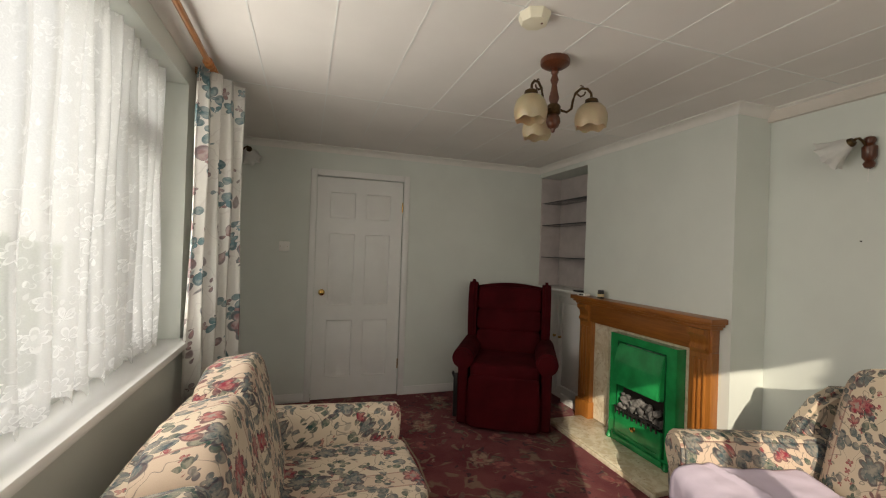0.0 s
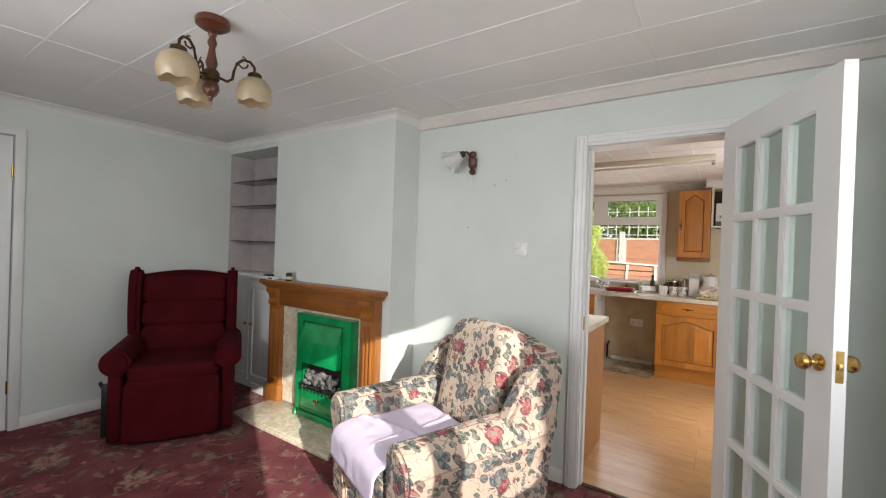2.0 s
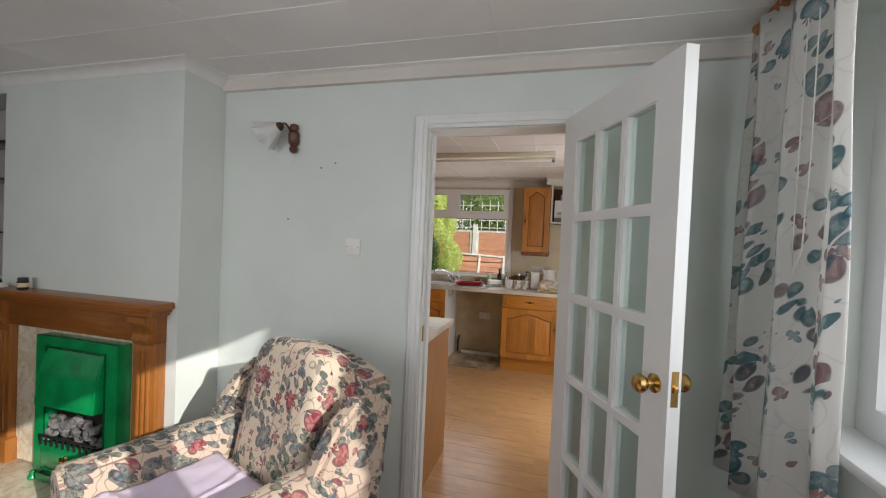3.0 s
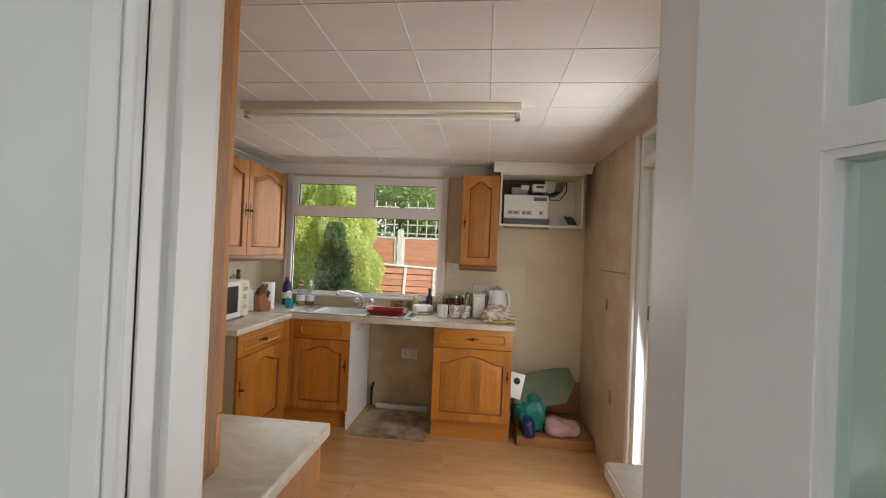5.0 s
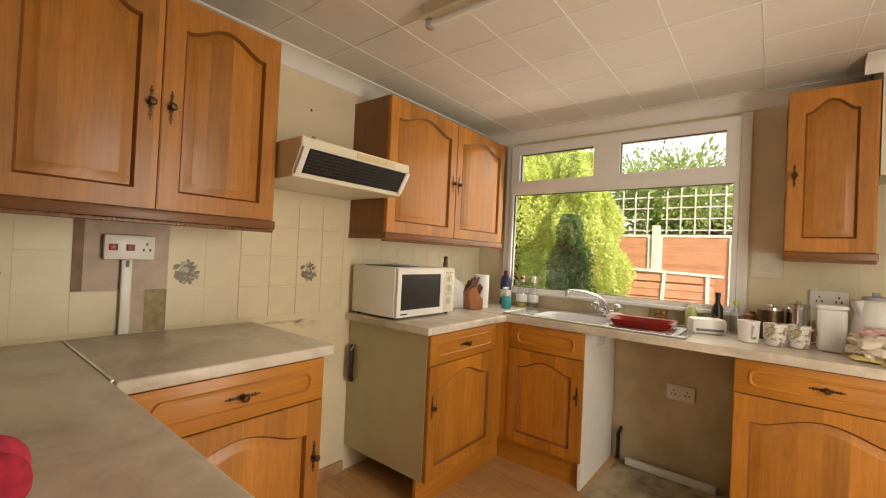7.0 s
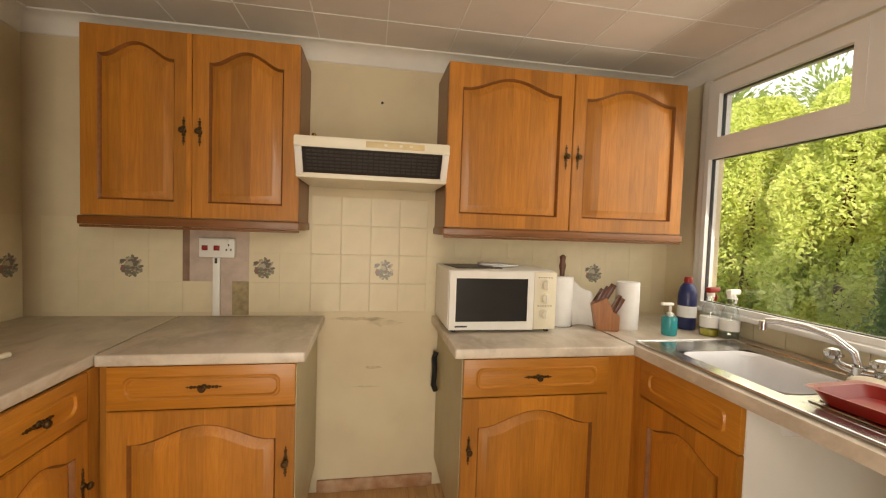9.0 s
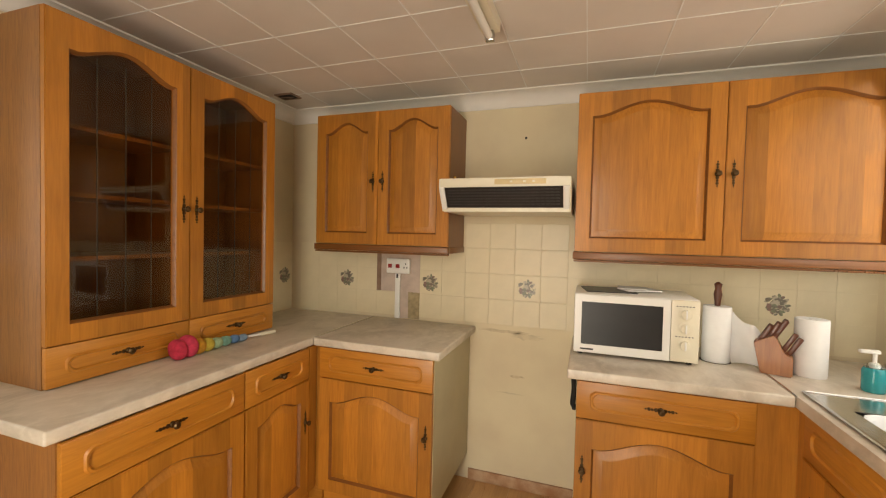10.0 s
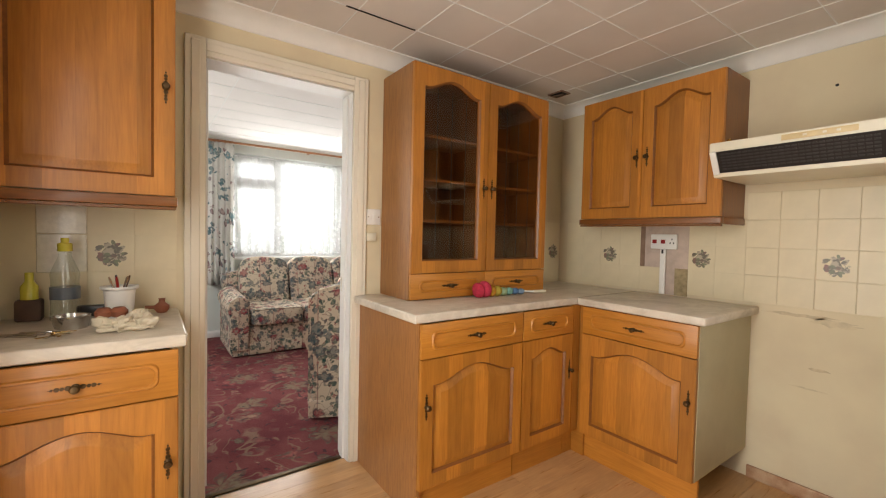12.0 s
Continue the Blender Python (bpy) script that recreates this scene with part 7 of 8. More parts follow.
# ---- worktop end: jars, mugs and kettle ----
bottle("dark_bottle", pose(6.13, 0.775, WT), [(0.026, 0), (0.028, 0.004), (0.028, 0.13), (0.012, 0.16), (0.012, 0.19)], M_BLACK, "dark sauce bottle with a black cap", [(0.014, 0.1905), (0.014, 0.215)], M_BLACK, [(0.0285, 0.03), (0.0285, 0.09)], M_TURNED)
bottle("washing_up_bottle", pose(6.15, 0.905, WT), [(0.026, 0), (0.03, 0.006), (0.03, 0.09), (0.018, 0.12)], M_GREENP, "pale green washing-up bottle", [(0.012, 0.1205), (0.01, 0.145)], M_WHITEP)
bottle("small_amber_jar", pose(6.17, 1.06, WT), [(0.034, 0), (0.036, 0.005), (0.036, 0.05), (0.03, 0.06)], M_AMBER, "small amber jar with a brass lid", [(0.032, 0.0605), (0.032, 0.076)], M_BRASS)
bottle("oil_bottle", pose(6.10, 0.69, WT), [(0.024, 0), (0.026, 0.004), (0.026, 0.11), (0.01, 0.14), (0.01, 0.155)], M_CLEARP, "clear bottle with a yellow top", [(0.012, 0.1555), (0.012, 0.175)], M_YELLIQ)
wp = thing("wipes_packet", pose(5.99, 0.81, WT, 0, 0, 25) @ Matrix.Diagonal((1.1, 1.1, 1.3, 1)), "white plastic box with a blue strip", "box")
part("packet", box(-0.045, -0.075, 0, 0.045, 0.075, 0.062, 0.014), M_WHITEP, wp)
part("strip", box(-0.0457, -0.06, 0.012, -0.0452, 0.06, 0.022), M_GREYTAPE, wp)


def mug(m, material, label):
    u = thing("mug", m, label, "mug", "mugs on the worktop")
    part("cup", lathe([(0.030, 0), (0.036, 0.004), (0.040, 0.09), (0.036, 0.09), (0.032, 0.01), (0.001, 0.009)], 20), material, u)
    part("handle", tube([(0.038, 0, 0.075), (0.058, 0, 0.072), (0.066, 0, 0.048), (0.056, 0, 0.024), (0.036, 0, 0.02)], 0.006, 8), material, u)


M_MUGPRINT = floral("printed_mug_glaze", (0.74, 0.72, 0.68), (0.12, 0.22, 0.10), (0.40, 0.30, 0.06), (0.35, 0.10, 0.06), scale=22.0, amount=1.0, rough=0.3)
mug(pose(5.875, 0.625, WT, 0, 0, -150) @ Matrix.Diagonal((1.15, 1.15, 1.15, 1)), M_WHITEP, "plain white mug on the worktop")
mug(pose(5.87, 0.525, WT, 0, 0, -80) @ Matrix.Diagonal((1.15, 1.15, 1.15, 1)), M_MUGPRINT, "white mug printed with green and yellow flowers")
mug(pose(5.90, 0.44, WT, 0, 0, -70) @ Matrix.Diagonal((1.15, 1.15, 1.15, 1)), M_MUGPRINT, "white mug with a faded floral print")
for y, x, mt, r, h, lab in ((0.545, 6.09, M_BRONZE, 0.05, 0.145, "dark printed tin caddy"), (0.435, 6.12, M_CHROME, 0.042, 0.165, "stainless steel canister"), (0.335, 6.13, M_YELLOWED, 0.04, 0.10, "yellow tin with a lid"), (0.62, 6.14, M_AMBER, 0.034, 0.10, "brown jar")):
    c = thing("canister", pose(x, y, WT) @ Matrix.Diagonal((1.12, 1.12, 1.15, 1)), lab + " on the worktop", "canister", "canisters")
    part("body", lathe([(r, 0), (r, h - 0.02), (r * 0.97, h - 0.016)], 20), mt, c)
    part("lid", lathe([(r * 1.02, h - 0.0155), (r * 1.02, h - 0.004), (r * 0.9, h), (0.012, h), (0.012, h + 0.01), (0.001, h + 0.012)], 20), M_CHROME if mt is M_BRONZE else M_IVORY if mt is M_YELLOWED else mt, c)
jug = thing("tall_container", pose(5.93, 0.325, WT), "tall white plastic storage container", "container")
part("body", box(-0.048, -0.048, 0, 0.048, 0.048, 0.19, 0.012, 3), M_PAPER, jug)
part("lid", box(-0.052, -0.052, 0.1905, 0.052, 0.052, 0.208, 0.006), M_WHITEP, jug)


def kettle():
    u = thing("kettle", pose(6.06, 0.17, WT, 0, 0, -60) @ Matrix.Diagonal((1.12, 1.12, 1.15, 1)), "white plastic jug kettle with a clip on top", "kettle")
    part("base", lathe([(0.078, 0), (0.08, 0.012), (0.07, 0.018)], 24), M_WHITEP, u)
    part("body", lathe([(0.072, 0.0185), (0.074, 0.04), (0.066, 0.13), (0.055, 0.195), (0.045, 0.205)], 24), M_WHITEP, u)
    part("lid", lathe([(0.044, 0.2055), (0.04, 0.218), (0.012, 0.224), (0.012, 0.236), (0.002, 0.238)], 20), M_STONEBOX, u)
    part("handle", tube([(0.05, 0, 0.195), (0.09, 0, 0.19), (0.108, 0, 0.15), (0.106, 0, 0.08), (0.088, 0, 0.04), (0.068, 0, 0.035)], 0.012, 10), M_WHITEP, u)
    part("spout", outline([(-0.05, 0.205), (-0.085, 0.20), (-0.06, 0.14)], -0.018, 0.018, 0.004), M_WHITEP, u)
    part("window", box(0.05, -0.014, 0.05, 0.0725, 0.014, 0.13, 0.003), M_GREYTAPE, u)


kettle()


# ---- west worktop: duster ----
def duster():
    u = thing("feather_duster", pose(3.415, 1.27, WT + 0.001, 0, 0, 0), "rainbow-striped fluffy duster lying on the worktop", "duster")
    cols = [(0.55, 0.03, 0.07), (0.58, 0.04, 0.09), (0.62, 0.30, 0.03), (0.55, 0.42, 0.06), (0.36, 0.50, 0.30), (0.20, 0.42, 0.34), (0.10, 0.22, 0.42), (0.24, 0.36, 0.50)]
    y, rnd = 0.0, random.Random(8)
    for i, c in enumerate(cols):
        r = (0.040, 0.044, 0.032, 0.028, 0.024, 0.022, 0.019, 0.015)[i]
        bm = pillow(0, y + 0.024, r, r, 0.029, r, 0.9, 14, 0.012)
        part("fibre_band", bm, plain("fluff_%d" % i, c, 0.95, vary=0.35, scale=60, bump=0.8), u)
        y += 0.046
    part("stick", tube([(0.0, y - 0.01, 0.016), (0.015, y + 0.08, 0.010)], 0.006, 8), M_WHITEP, u)
    part("grip", tube([(0.015, y + 0.08, 0.010), (0.03, y + 0.165, 0.010)], 0.009, 8), M_IVORY, u)


duster()


# ---- worktop beside the doorway ----
bottle("water_bottle", pose(3.15, -0.40, WT) @ Matrix.Diagonal((1.15, 1.15, 1.2, 1)), [(0.032, 0), (0.036, 0.006), (0.034, 0.04), (0.036, 0.08), (0.033, 0.11), (0.036, 0.14), (0.016, 0.19), (0.015, 0.205)], M_CLEARP, "clear plastic water bottle with a yellow cap", [(0.018, 0.2055), (0.018, 0.228), (0.010, 0.231), (0.010, 0.245)], M_YELLIQ, [(0.0365, 0.065), (0.0365, 0.10)], M_GREYTAPE)
pot = thing("pen_pot", pose(3.19, -0.245, WT), "white fluted pot holding pens and cutlery", "pot")
part("pot", lathe([(0.038, 0), (0.040, 0.006), (0.050, 0.105), (0.060, 0.112), (0.060, 0.12), (0.050, 0.118), (0.044, 0.02), (0.001, 0.018)], 10), M_WHITEP, pot)
for i, (a, t, mt) in enumerate(((20, 14, M_REDP), (80, 18, M_CHROME), (150, 16, M_DARKGREY), (230, 20, M_TURNED), (300, 16, M_CHROME))):
    part("pen", turned(lathe([(0.004, 0), (0.0045, 0.13), (0.003, 0.142)], 7), pose(0.012 * math.cos(radians(a)), 0.012 * math.sin(radians(a)), 0.02, t * math.sin(radians(a)), t * math.cos(radians(a)), 0)), mt, pot)
tp = thing("terracotta_pot", pose(3.13, -0.115, WT), "small brown earthenware pot with a stub handle", "pot")
part("body", lathe([(0.016, 0), (0.026, 0.014), (0.026, 0.028), (0.012, 0.04), (0.010, 0.05), (0.013, 0.056), (0.002, 0.057)], 14), M_TERRA, tp)
part("handle", tube([(0.0, -0.022, 0.022), (0.0, -0.055, 0.024)], 0.007, 8), M_TERRA, tp)
rb = thing("remote_control", pose(3.09, -0.325, WT, 0, 0, 84), "black box lying at the back of the worktop", "box")
part("case", box(-0.05, -0.018, 0, 0.05, 0.018, 0.04, 0.005), M_BLACK, rb)
bw = thing("metal_dish", pose(3.31, -0.365, WT), "small round steel dish", "dish")
part("dish", lathe([(0.040, 0), (0.044, 0.004), (0.050, 0.042), (0.046, 0.042), (0.041, 0.008), (0.001, 0.007)], 18), M_CHROME, bw)
ky = thing("bunch_of_keys", pose(3.42, -0.39, WT), "bunch of keys with metal tags", "keys")
for i in range(5):
    part("key", turned(merged(box(-0.011, -0.011, 0, 0.011, 0.011, 0.0022, 0.0008), box(0.011, -0.004, 0, 0.048, 0.004, 0.002)), pose(0, 0, 0.0004 + i * 0.0024, 0, 0, 38 * i - 60)), M_CHROME if i % 2 else M_BRASS, ky)
kn = thing("cutlery", pose(3.36, -0.50, WT, 0, 0, 60), "loose steel cutlery on the worktop", "cutlery")
for i in range(3):
    part("knife", turned(merged(box(-0.08, -0.006, 0, 0.01, 0.006, 0.002), box(0.01, -0.005, 0, 0.09, 0.005, 0.006, 0.002)), pose(0, i * 0.018 - 0.02, 0.0003, 0, 0, i * 9)), M_CHROME, kn)
tn = thing("dark_tin", pose(3.10, -0.50, WT), "dark tin with a yellow bottle top behind it", "tin")
part("tin", box(-0.03, -0.035, 0, 0.03, 0.035, 0.075, 0.008), M_DARKBOARD, tn)
part("lid", lathe([(0.024, 0.0755), (0.024, 0.12), (0.012, 0.14), (0.012, 0.17)], 14), M_YELLIQ, tn)

# ---- empty appliance space and the heap in the corner ----
mat = thing("lino_offcut", pose(0, 0, 0), "dirty torn lino offcut on the appliance space floor", "floor mat")
rag = [(5.56, 0.70), (5.60, 0.69), (6.15, 0.68), (6.20, 0.75), (6.20, 1.28), (5.70, 1.31), (5.58, 1.30), (5.55, 1.10), (5.57, 0.90)]
part("sheet", outline(rag, 0.0, 0.006, 0.0, "xy"), M_MAT, mat)
fl = thing("floor_batten", pose(6.15, 0.99, 0.0065, 0, 0, 88), "loose white batten on the floor of the appliance space", "batten")
part("batten", box(-0.24, -0.016, 0, 0.24, 0.016, 0.04, 0.003), M_WHITE, fl)
pp = thing("waste_pipe", pose(6.17, 1.27, 0.0065), "short dark pipe stub in the corner", "pipe")
part("pipe", tube([(0.03, 0.02, 0.0), (0.03, 0.02, 0.16), (0.01, 0.0, 0.20), (-0.03, -0.01, 0.22)], 0.012, 10), M_BLACK, pp)
setting("wall_stain", box(KX1 - 0.004, 0.67, 0.0, KX1 - 0.0005, 1.33, 0.868), M_GRUBBY, "grubby unpainted wall of the appliance space", "wall panel")
hp = thing("corner_boards", pose(5.86, -0.28, 0.0), "low wooden step of old pine boards in the corner", "wooden step")
part("board", box(-0.22, -0.30, 0.0, 0.0, 0.27, 0.075, 0.004), M_BOARD, hp)
part("board", box(0.005, -0.30, 0.0, 0.34, 0.27, 0.085, 0.004), M_BOARD, hp)
part("upright", turned(box(-0.02, -0.30, 0.0, 0.02, 0.0, 0.27, 0.004), pose(0.31, 0.0, 0.086, 0, 8, 0)), M_BOARD, hp)


def crumple(cx, cy, cz, sx, sy, sz, seed, amp=0.05, e=0.8, n=22, freq=7.0):
    bm = pillow(0, 0, 0, sx, sy, sz, e, n, 0.0)
    for v in bm.verts:
        q = v.co * freq + Vector((seed * 3.1, seed, 0))
        v.co += v.co.normalized() * (amp * noise.noise(q) + amp * 0.6 * noise.noise(q * 2.7))
        v.co += Vector((cx, cy, cz))
        v.co.z = max(v.co.z, cz - sz)
    return bm


def folded_towels():
    u = thing("tea_towels", pose(5.80, 0.165, WT, 0, 0, 12), "heap of crumpled printed tea towels at the worktop end", "tea towel")
    for i, (dx, dy, sx, sy, sz, z, mt) in enumerate(((0.0, 0.0, 0.10, 0.125, 0.014, 0.014, M_YELCLOTH), (0.01, -0.01, 0.105, 0.12, 0.022, 0.042, M_TEATOWEL), (-0.01, 0.015, 0.085, 0.10, 0.024, 0.074, M_CLOTH), (0.0, -0.01, 0.06, 0.075, 0.020, 0.100, M_TEATOWEL), (-0.02, 0.02, 0.035, 0.06, 0.014, 0.118, M_PINK))):
        part("towel", crumple(dx, dy, z, sx, sy, sz, i + 21, 0.042, 0.7, 34, 19.0), mt, u)


M_YELCLOTH = plain("yellow_cotton", (0.62, 0.50, 0.20), 0.9, vary=0.12, scale=25, bump=0.5)
folded_towels()
gl = thing("oven_glove", pose(3.40, -0.225, WT), "crumpled cream cloth with brown cups on it", "cloth")
for i, (x, y, sx, sy, sz) in enumerate(((0.0, 0.01, 0.055, 0.075, 0.014), (-0.01, 0.045, 0.030, 0.030, 0.026), (0.02, -0.025, 0.030, 0.040, 0.020), (0.032, 0.055, 0.022, 0.032, 0.014), (0.045, 0.0, 0.018, 0.05, 0.010))):
    part("fold", crumple(x, y, sz, sx, sy, sz, i + 11, 0.024, 0.75, 30, 34.0), M_CLOTH, gl)
for y in (-0.055, -0.015):
    part("cup", lathe([(0.010, 0.032), (0.024, 0.038), (0.026, 0.054), (0.016, 0.066), (0.002, 0.068)], 14, (-0.045, y, 0)), M_TERRA, gl)
single("carrier_bag", crumple(0, 0, 0.13, 0.13, 0.12, 0.13, 2, 0.05), M_TEALBAG, "crumpled teal plastic carrier bag on the boards", "bag", m=pose(5.79, -0.12, 0.0855))
single("blue_bag", crumple(0, 0, 0.07, 0.10, 0.05, 0.07, 5, 0.04), M_NAVY, "crumpled navy plastic bag", "bag", m=pose(5.69, -0.10, 0.0765))
single("pink_cloth", crumple(0, 0, 0.05, 0.12, 0.13, 0.05, 7, 0.035), M_PINK, "folded pale pink cloth on the wooden step", "cloth", m=pose(5.76, -0.36, 0.0765))
bd = outline([(0.24, -0.17), (0.05, -0.20), (-0.18, -0.16), (-0.30, 0.02), (-0.27, 0.17), (-0.10, 0.15), (0.10, 0.10), (0.25, 0.02)], -0.012, 0.012, 0.006, "yz")
single("green_mat", turned(bd, pose(0, 0, 0, 0, 48, 8)), M_GREENSACK, "dull green folded mat leaning over the heap", "mat", m=pose(5.89, -0.20, 0.40))
cb = thing("thermostat_card", pose(5.70, 0.01, 0.44, 0, 0, -90), "white card with a black oval dial, propped on the heap", "card")
part("card", turned(box(-0.055, -0.008, -0.095, 0.055, 0.008, 0.095, 0.003), pose(0, 0, 0, -10, 12, 0)), M_WHITEP, cb)
part("dial", turned(lathe([(0.026, -0.0085), (0.024, -0.012), (0.010, -0.012), (0.010, -0.016), (0.001, -0.017)], 20, (0, 0, 0.035), "y"), pose(0, 0, 0, -10, 12, 0)), M_BLACK, cb)

# marks on the south wall
for nm, x, z, sx, sz in (("old_fixing", 5.48, 1.134, 0.03, 0.055), ("old_fixing", 5.322, 0.522, 0.03, 0.06)):
    u = single(nm, lathe([(0.02, 0.0), (0.028, 0.004), (0.022, 0.008), (0.002, 0.009)], 10, (0, 0, 0), "y"), M_OLDGLUE, "brown patch of old fixing plaster on the wall", "wall patch", "wall patches", pose(x, KY0 - 0.0005, z) @ Matrix.Diagonal((1, 1, 2.0, 1)))
single("wall_crack", merged(box(-0.31, 0.0, -0.004, 0.31, 0.004, 0.004, 0.001)), M_OLDGLUE, "long horizontal edge of old boarding on the wall", "wall trim", m=pose(5.41, KY0, 1.368))

# ---- outside ----
M_GRASS = None


def ground_material():
    m, nt, b = nodes("rough_lawn")
    co = coords(nt)
    big, mid, fine = noise_of(nt, co, 0.5, 4), noise_of(nt, co, 5, 4), noise_of(nt, co, 90, 3)
    col = mixc(nt, band(nt, mid, 0.35, 0.7), (0.085, 0.16, 0.028), (0.14, 0.20, 0.045))
    col = mixc(nt, band(nt, big, 0.5, 0.7), col, (0.20, 0.17, 0.10))
    col = mixc(nt, calc(nt, "MULTIPLY", fine, 0.6), col, (0.04, 0.07, 0.012))
    put(nt, b, "Base Color", col)
    put(nt, b, "Roughness", 0.95)
    bumped(nt, b, fine, 0.8, 0.03)
    return m


def leaf_material(name, light, dark):
    m, nt, b = nodes(name)
    g = nt.nodes.new("ShaderNodeNewGeometry")
    n = noise_of(nt, coords(nt), 1.6, 3)
    f = calc(nt, "ADD", calc(nt, "MULTIPLY", g.outputs["Random Per Island"], 0.6), calc(nt, "MULTIPLY", n, 0.5))
    col = mixc(nt, f, dark, light)
    put(nt, b, "Base Color", col)
    put(nt, b, "Roughness", 0.6)
    tl, mx = nt.nodes.new("ShaderNodeBsdfTranslucent"), nt.nodes.new("ShaderNodeMixShader")
    put(nt, tl, "Color", col)
    put(nt, mx, 0, 0.55)
    nt.links.new(b.outputs[0], mx.inputs[1])
    nt.links.new(tl.outputs[0], mx.inputs[2])
    nt.links.new(mx.outputs[0], nt.nodes["Material Output"].inputs["Surface"])
    return m


M_GRASS = ground_material()
M_LEAF_GOLD = leaf_material("golden_conifer", (0.80, 0.86, 0.34), (0.50, 0.60, 0.18))
M_LEAF_DARK = leaf_material("dark_conifer", (0.22, 0.34, 0.14), (0.09, 0.17, 0.07))
M_LEAF_TREE = leaf_material("tree_leaves", (0.42, 0.52, 0.18), (0.18, 0.27, 0.09))
M_BARK = plain("bark", (0.10, 0.07, 0.045), 0.95, vary=0.4, scale=12, bump=0.8)
M_FENCE = wood("weathered_red_fence", (0.74, 0.37, 0.23), (0.52, 0.23, 0.13), "y", strip=0.5, rough=0.8, contrast=0.3)
M_FENCEPALE = plain("grey_fence_post", (0.80, 0.76, 0.70), 0.9, vary=0.2, scale=10, bump=0.3)
M_RENDER = plain("white_render", (0.78, 0.78, 0.76), 0.9, vary=0.06, scale=2, bump=0.3)
M_SLAB = plain("concrete_slab", (0.42, 0.40, 0.37), 0.9, vary=0.2, scale=5, bump=0.3)
M_ROOF = plain("roof_tile", (0.16, 0.10, 0.08), 0.8, vary=0.3, scale=8, bump=0.3)
GZ = -0.18
setting("ground", boxes((-120, -120, GZ - 0.5, 120, 120, GZ)), M_GRASS, "rough lawn that spreads to the horizon", "lawn")
setting("pavement", boxes((3.0, -5.8, GZ, 10.2, KY0 - 0.2, GZ + 0.04)), M_SLAB, "grey concrete patio outside the back door", "patio")


def cloud(name, parent, material, points, size, seed):
    """Many small leaf blades round given points, joined in one mesh."""
    rng = np.random.default_rng(seed)
    n = len(points)
    a = rng.normal(size=(n, 3))
    a /= np.linalg.norm(a, axis=1)[:, None]
    b = np.cross(a, rng.normal(size=(n, 3)))
    b /= np.linalg.norm(b, axis=1)[:, None]
    s = size * rng.uniform(0.6, 1.4, size=(n, 1))
    v = np.stack([points - a * s, points + b * s * 0.45, points + a * s, points - b * s * 0.45], axis=1).reshape(-1, 3)
    me = bpy.data.meshes.new(name)
    me.from_pydata(v.tolist(), [], np.arange(4 * n).reshape(-1, 4).tolist())
    me.materials.append(material)
    ob = new(name, me)
    ob.parent = parent
    return ob


def conifer(m, r, h, material, label, seed, n=15000, leaf=0.042, loose=0.2):
    u = thing("conifer", m, label, "tree", "garden conifers")
    part("trunk", lathe([(0.09, 0), (0.07, h * 0.4), (0.02, h * 0.9)], 8), M_BARK, u)
    rng = np.random.default_rng(seed)
    z = rng.uniform(0.0, 1.0, n) ** 0.85
    th = rng.uniform(0, 2 * math.pi, n)
    lob = 1 + 0.22 * np.sin(th * 3 + seed) + 0.16 * np.sin(th * 7 + z * 9) + 0.14 * np.sin(z * 23 + th * 2)
    rad = r * np.sqrt(np.clip(1.05 - z, 0.02, 1)) * lob * (1 - loose + loose * rng.random(n) ** 0.7)
    pts = np.stack([rad * np.cos(th), rad * np.sin(th), 0.1 + z * h], axis=1)
    cloud("crown", u, material, pts, leaf, seed)
    return u


for i, (x, y, r, h, mt) in enumerate(((9.15, 2.72, 0.85, 2.85, M_LEAF_GOLD), (9.3, 3.75, 0.95, 3.05, M_LEAF_GOLD), (9.35, 4.9, 1.0, 3.2, M_LEAF_GOLD), (8.3, 2.5, 0.36, 1.9, M_LEAF_DARK), (10.0, 3.6, 0.8, 4.3, M_LEAF_GOLD), (9.3, 6.0, 0.95, 4.2, M_LEAF_GOLD))):
    conifer(pose(x, y, GZ), r, h, mt, "golden-green clipped conifer in the garden" if mt is M_LEAF_GOLD else "darker green young conifer in the garden", i + 3, 45000 if mt is M_LEAF_GOLD else 14000, 0.027, 0.25 if mt is M_LEAF_GOLD else 0.75)


# the first two stand out of view, added to block sun at the windows
for i, (x, y, r, h) in enumerate(((-2.75, -2.45, 1.25, 6.6), (0.98, -3.0, 0.72, 4.2), (-3.7, 1.4, 0.9, 1.45), (-3.8, 2.9, 0.95, 1.55), (-3.9, 4.5, 1.0, 1.5), (-4.0, 6.2, 1.0, 1.6), (-4.1, 8.0, 1.1, 1.5))):
    conifer(pose(x, y, GZ), r, h, M_LEAF_TREE, "grey-green conifer outside the living room, the two tallest unseen sun blockers", i + 40, 30000 if h > 3 else 8000, 0.085 if h > 3 else 0.042)


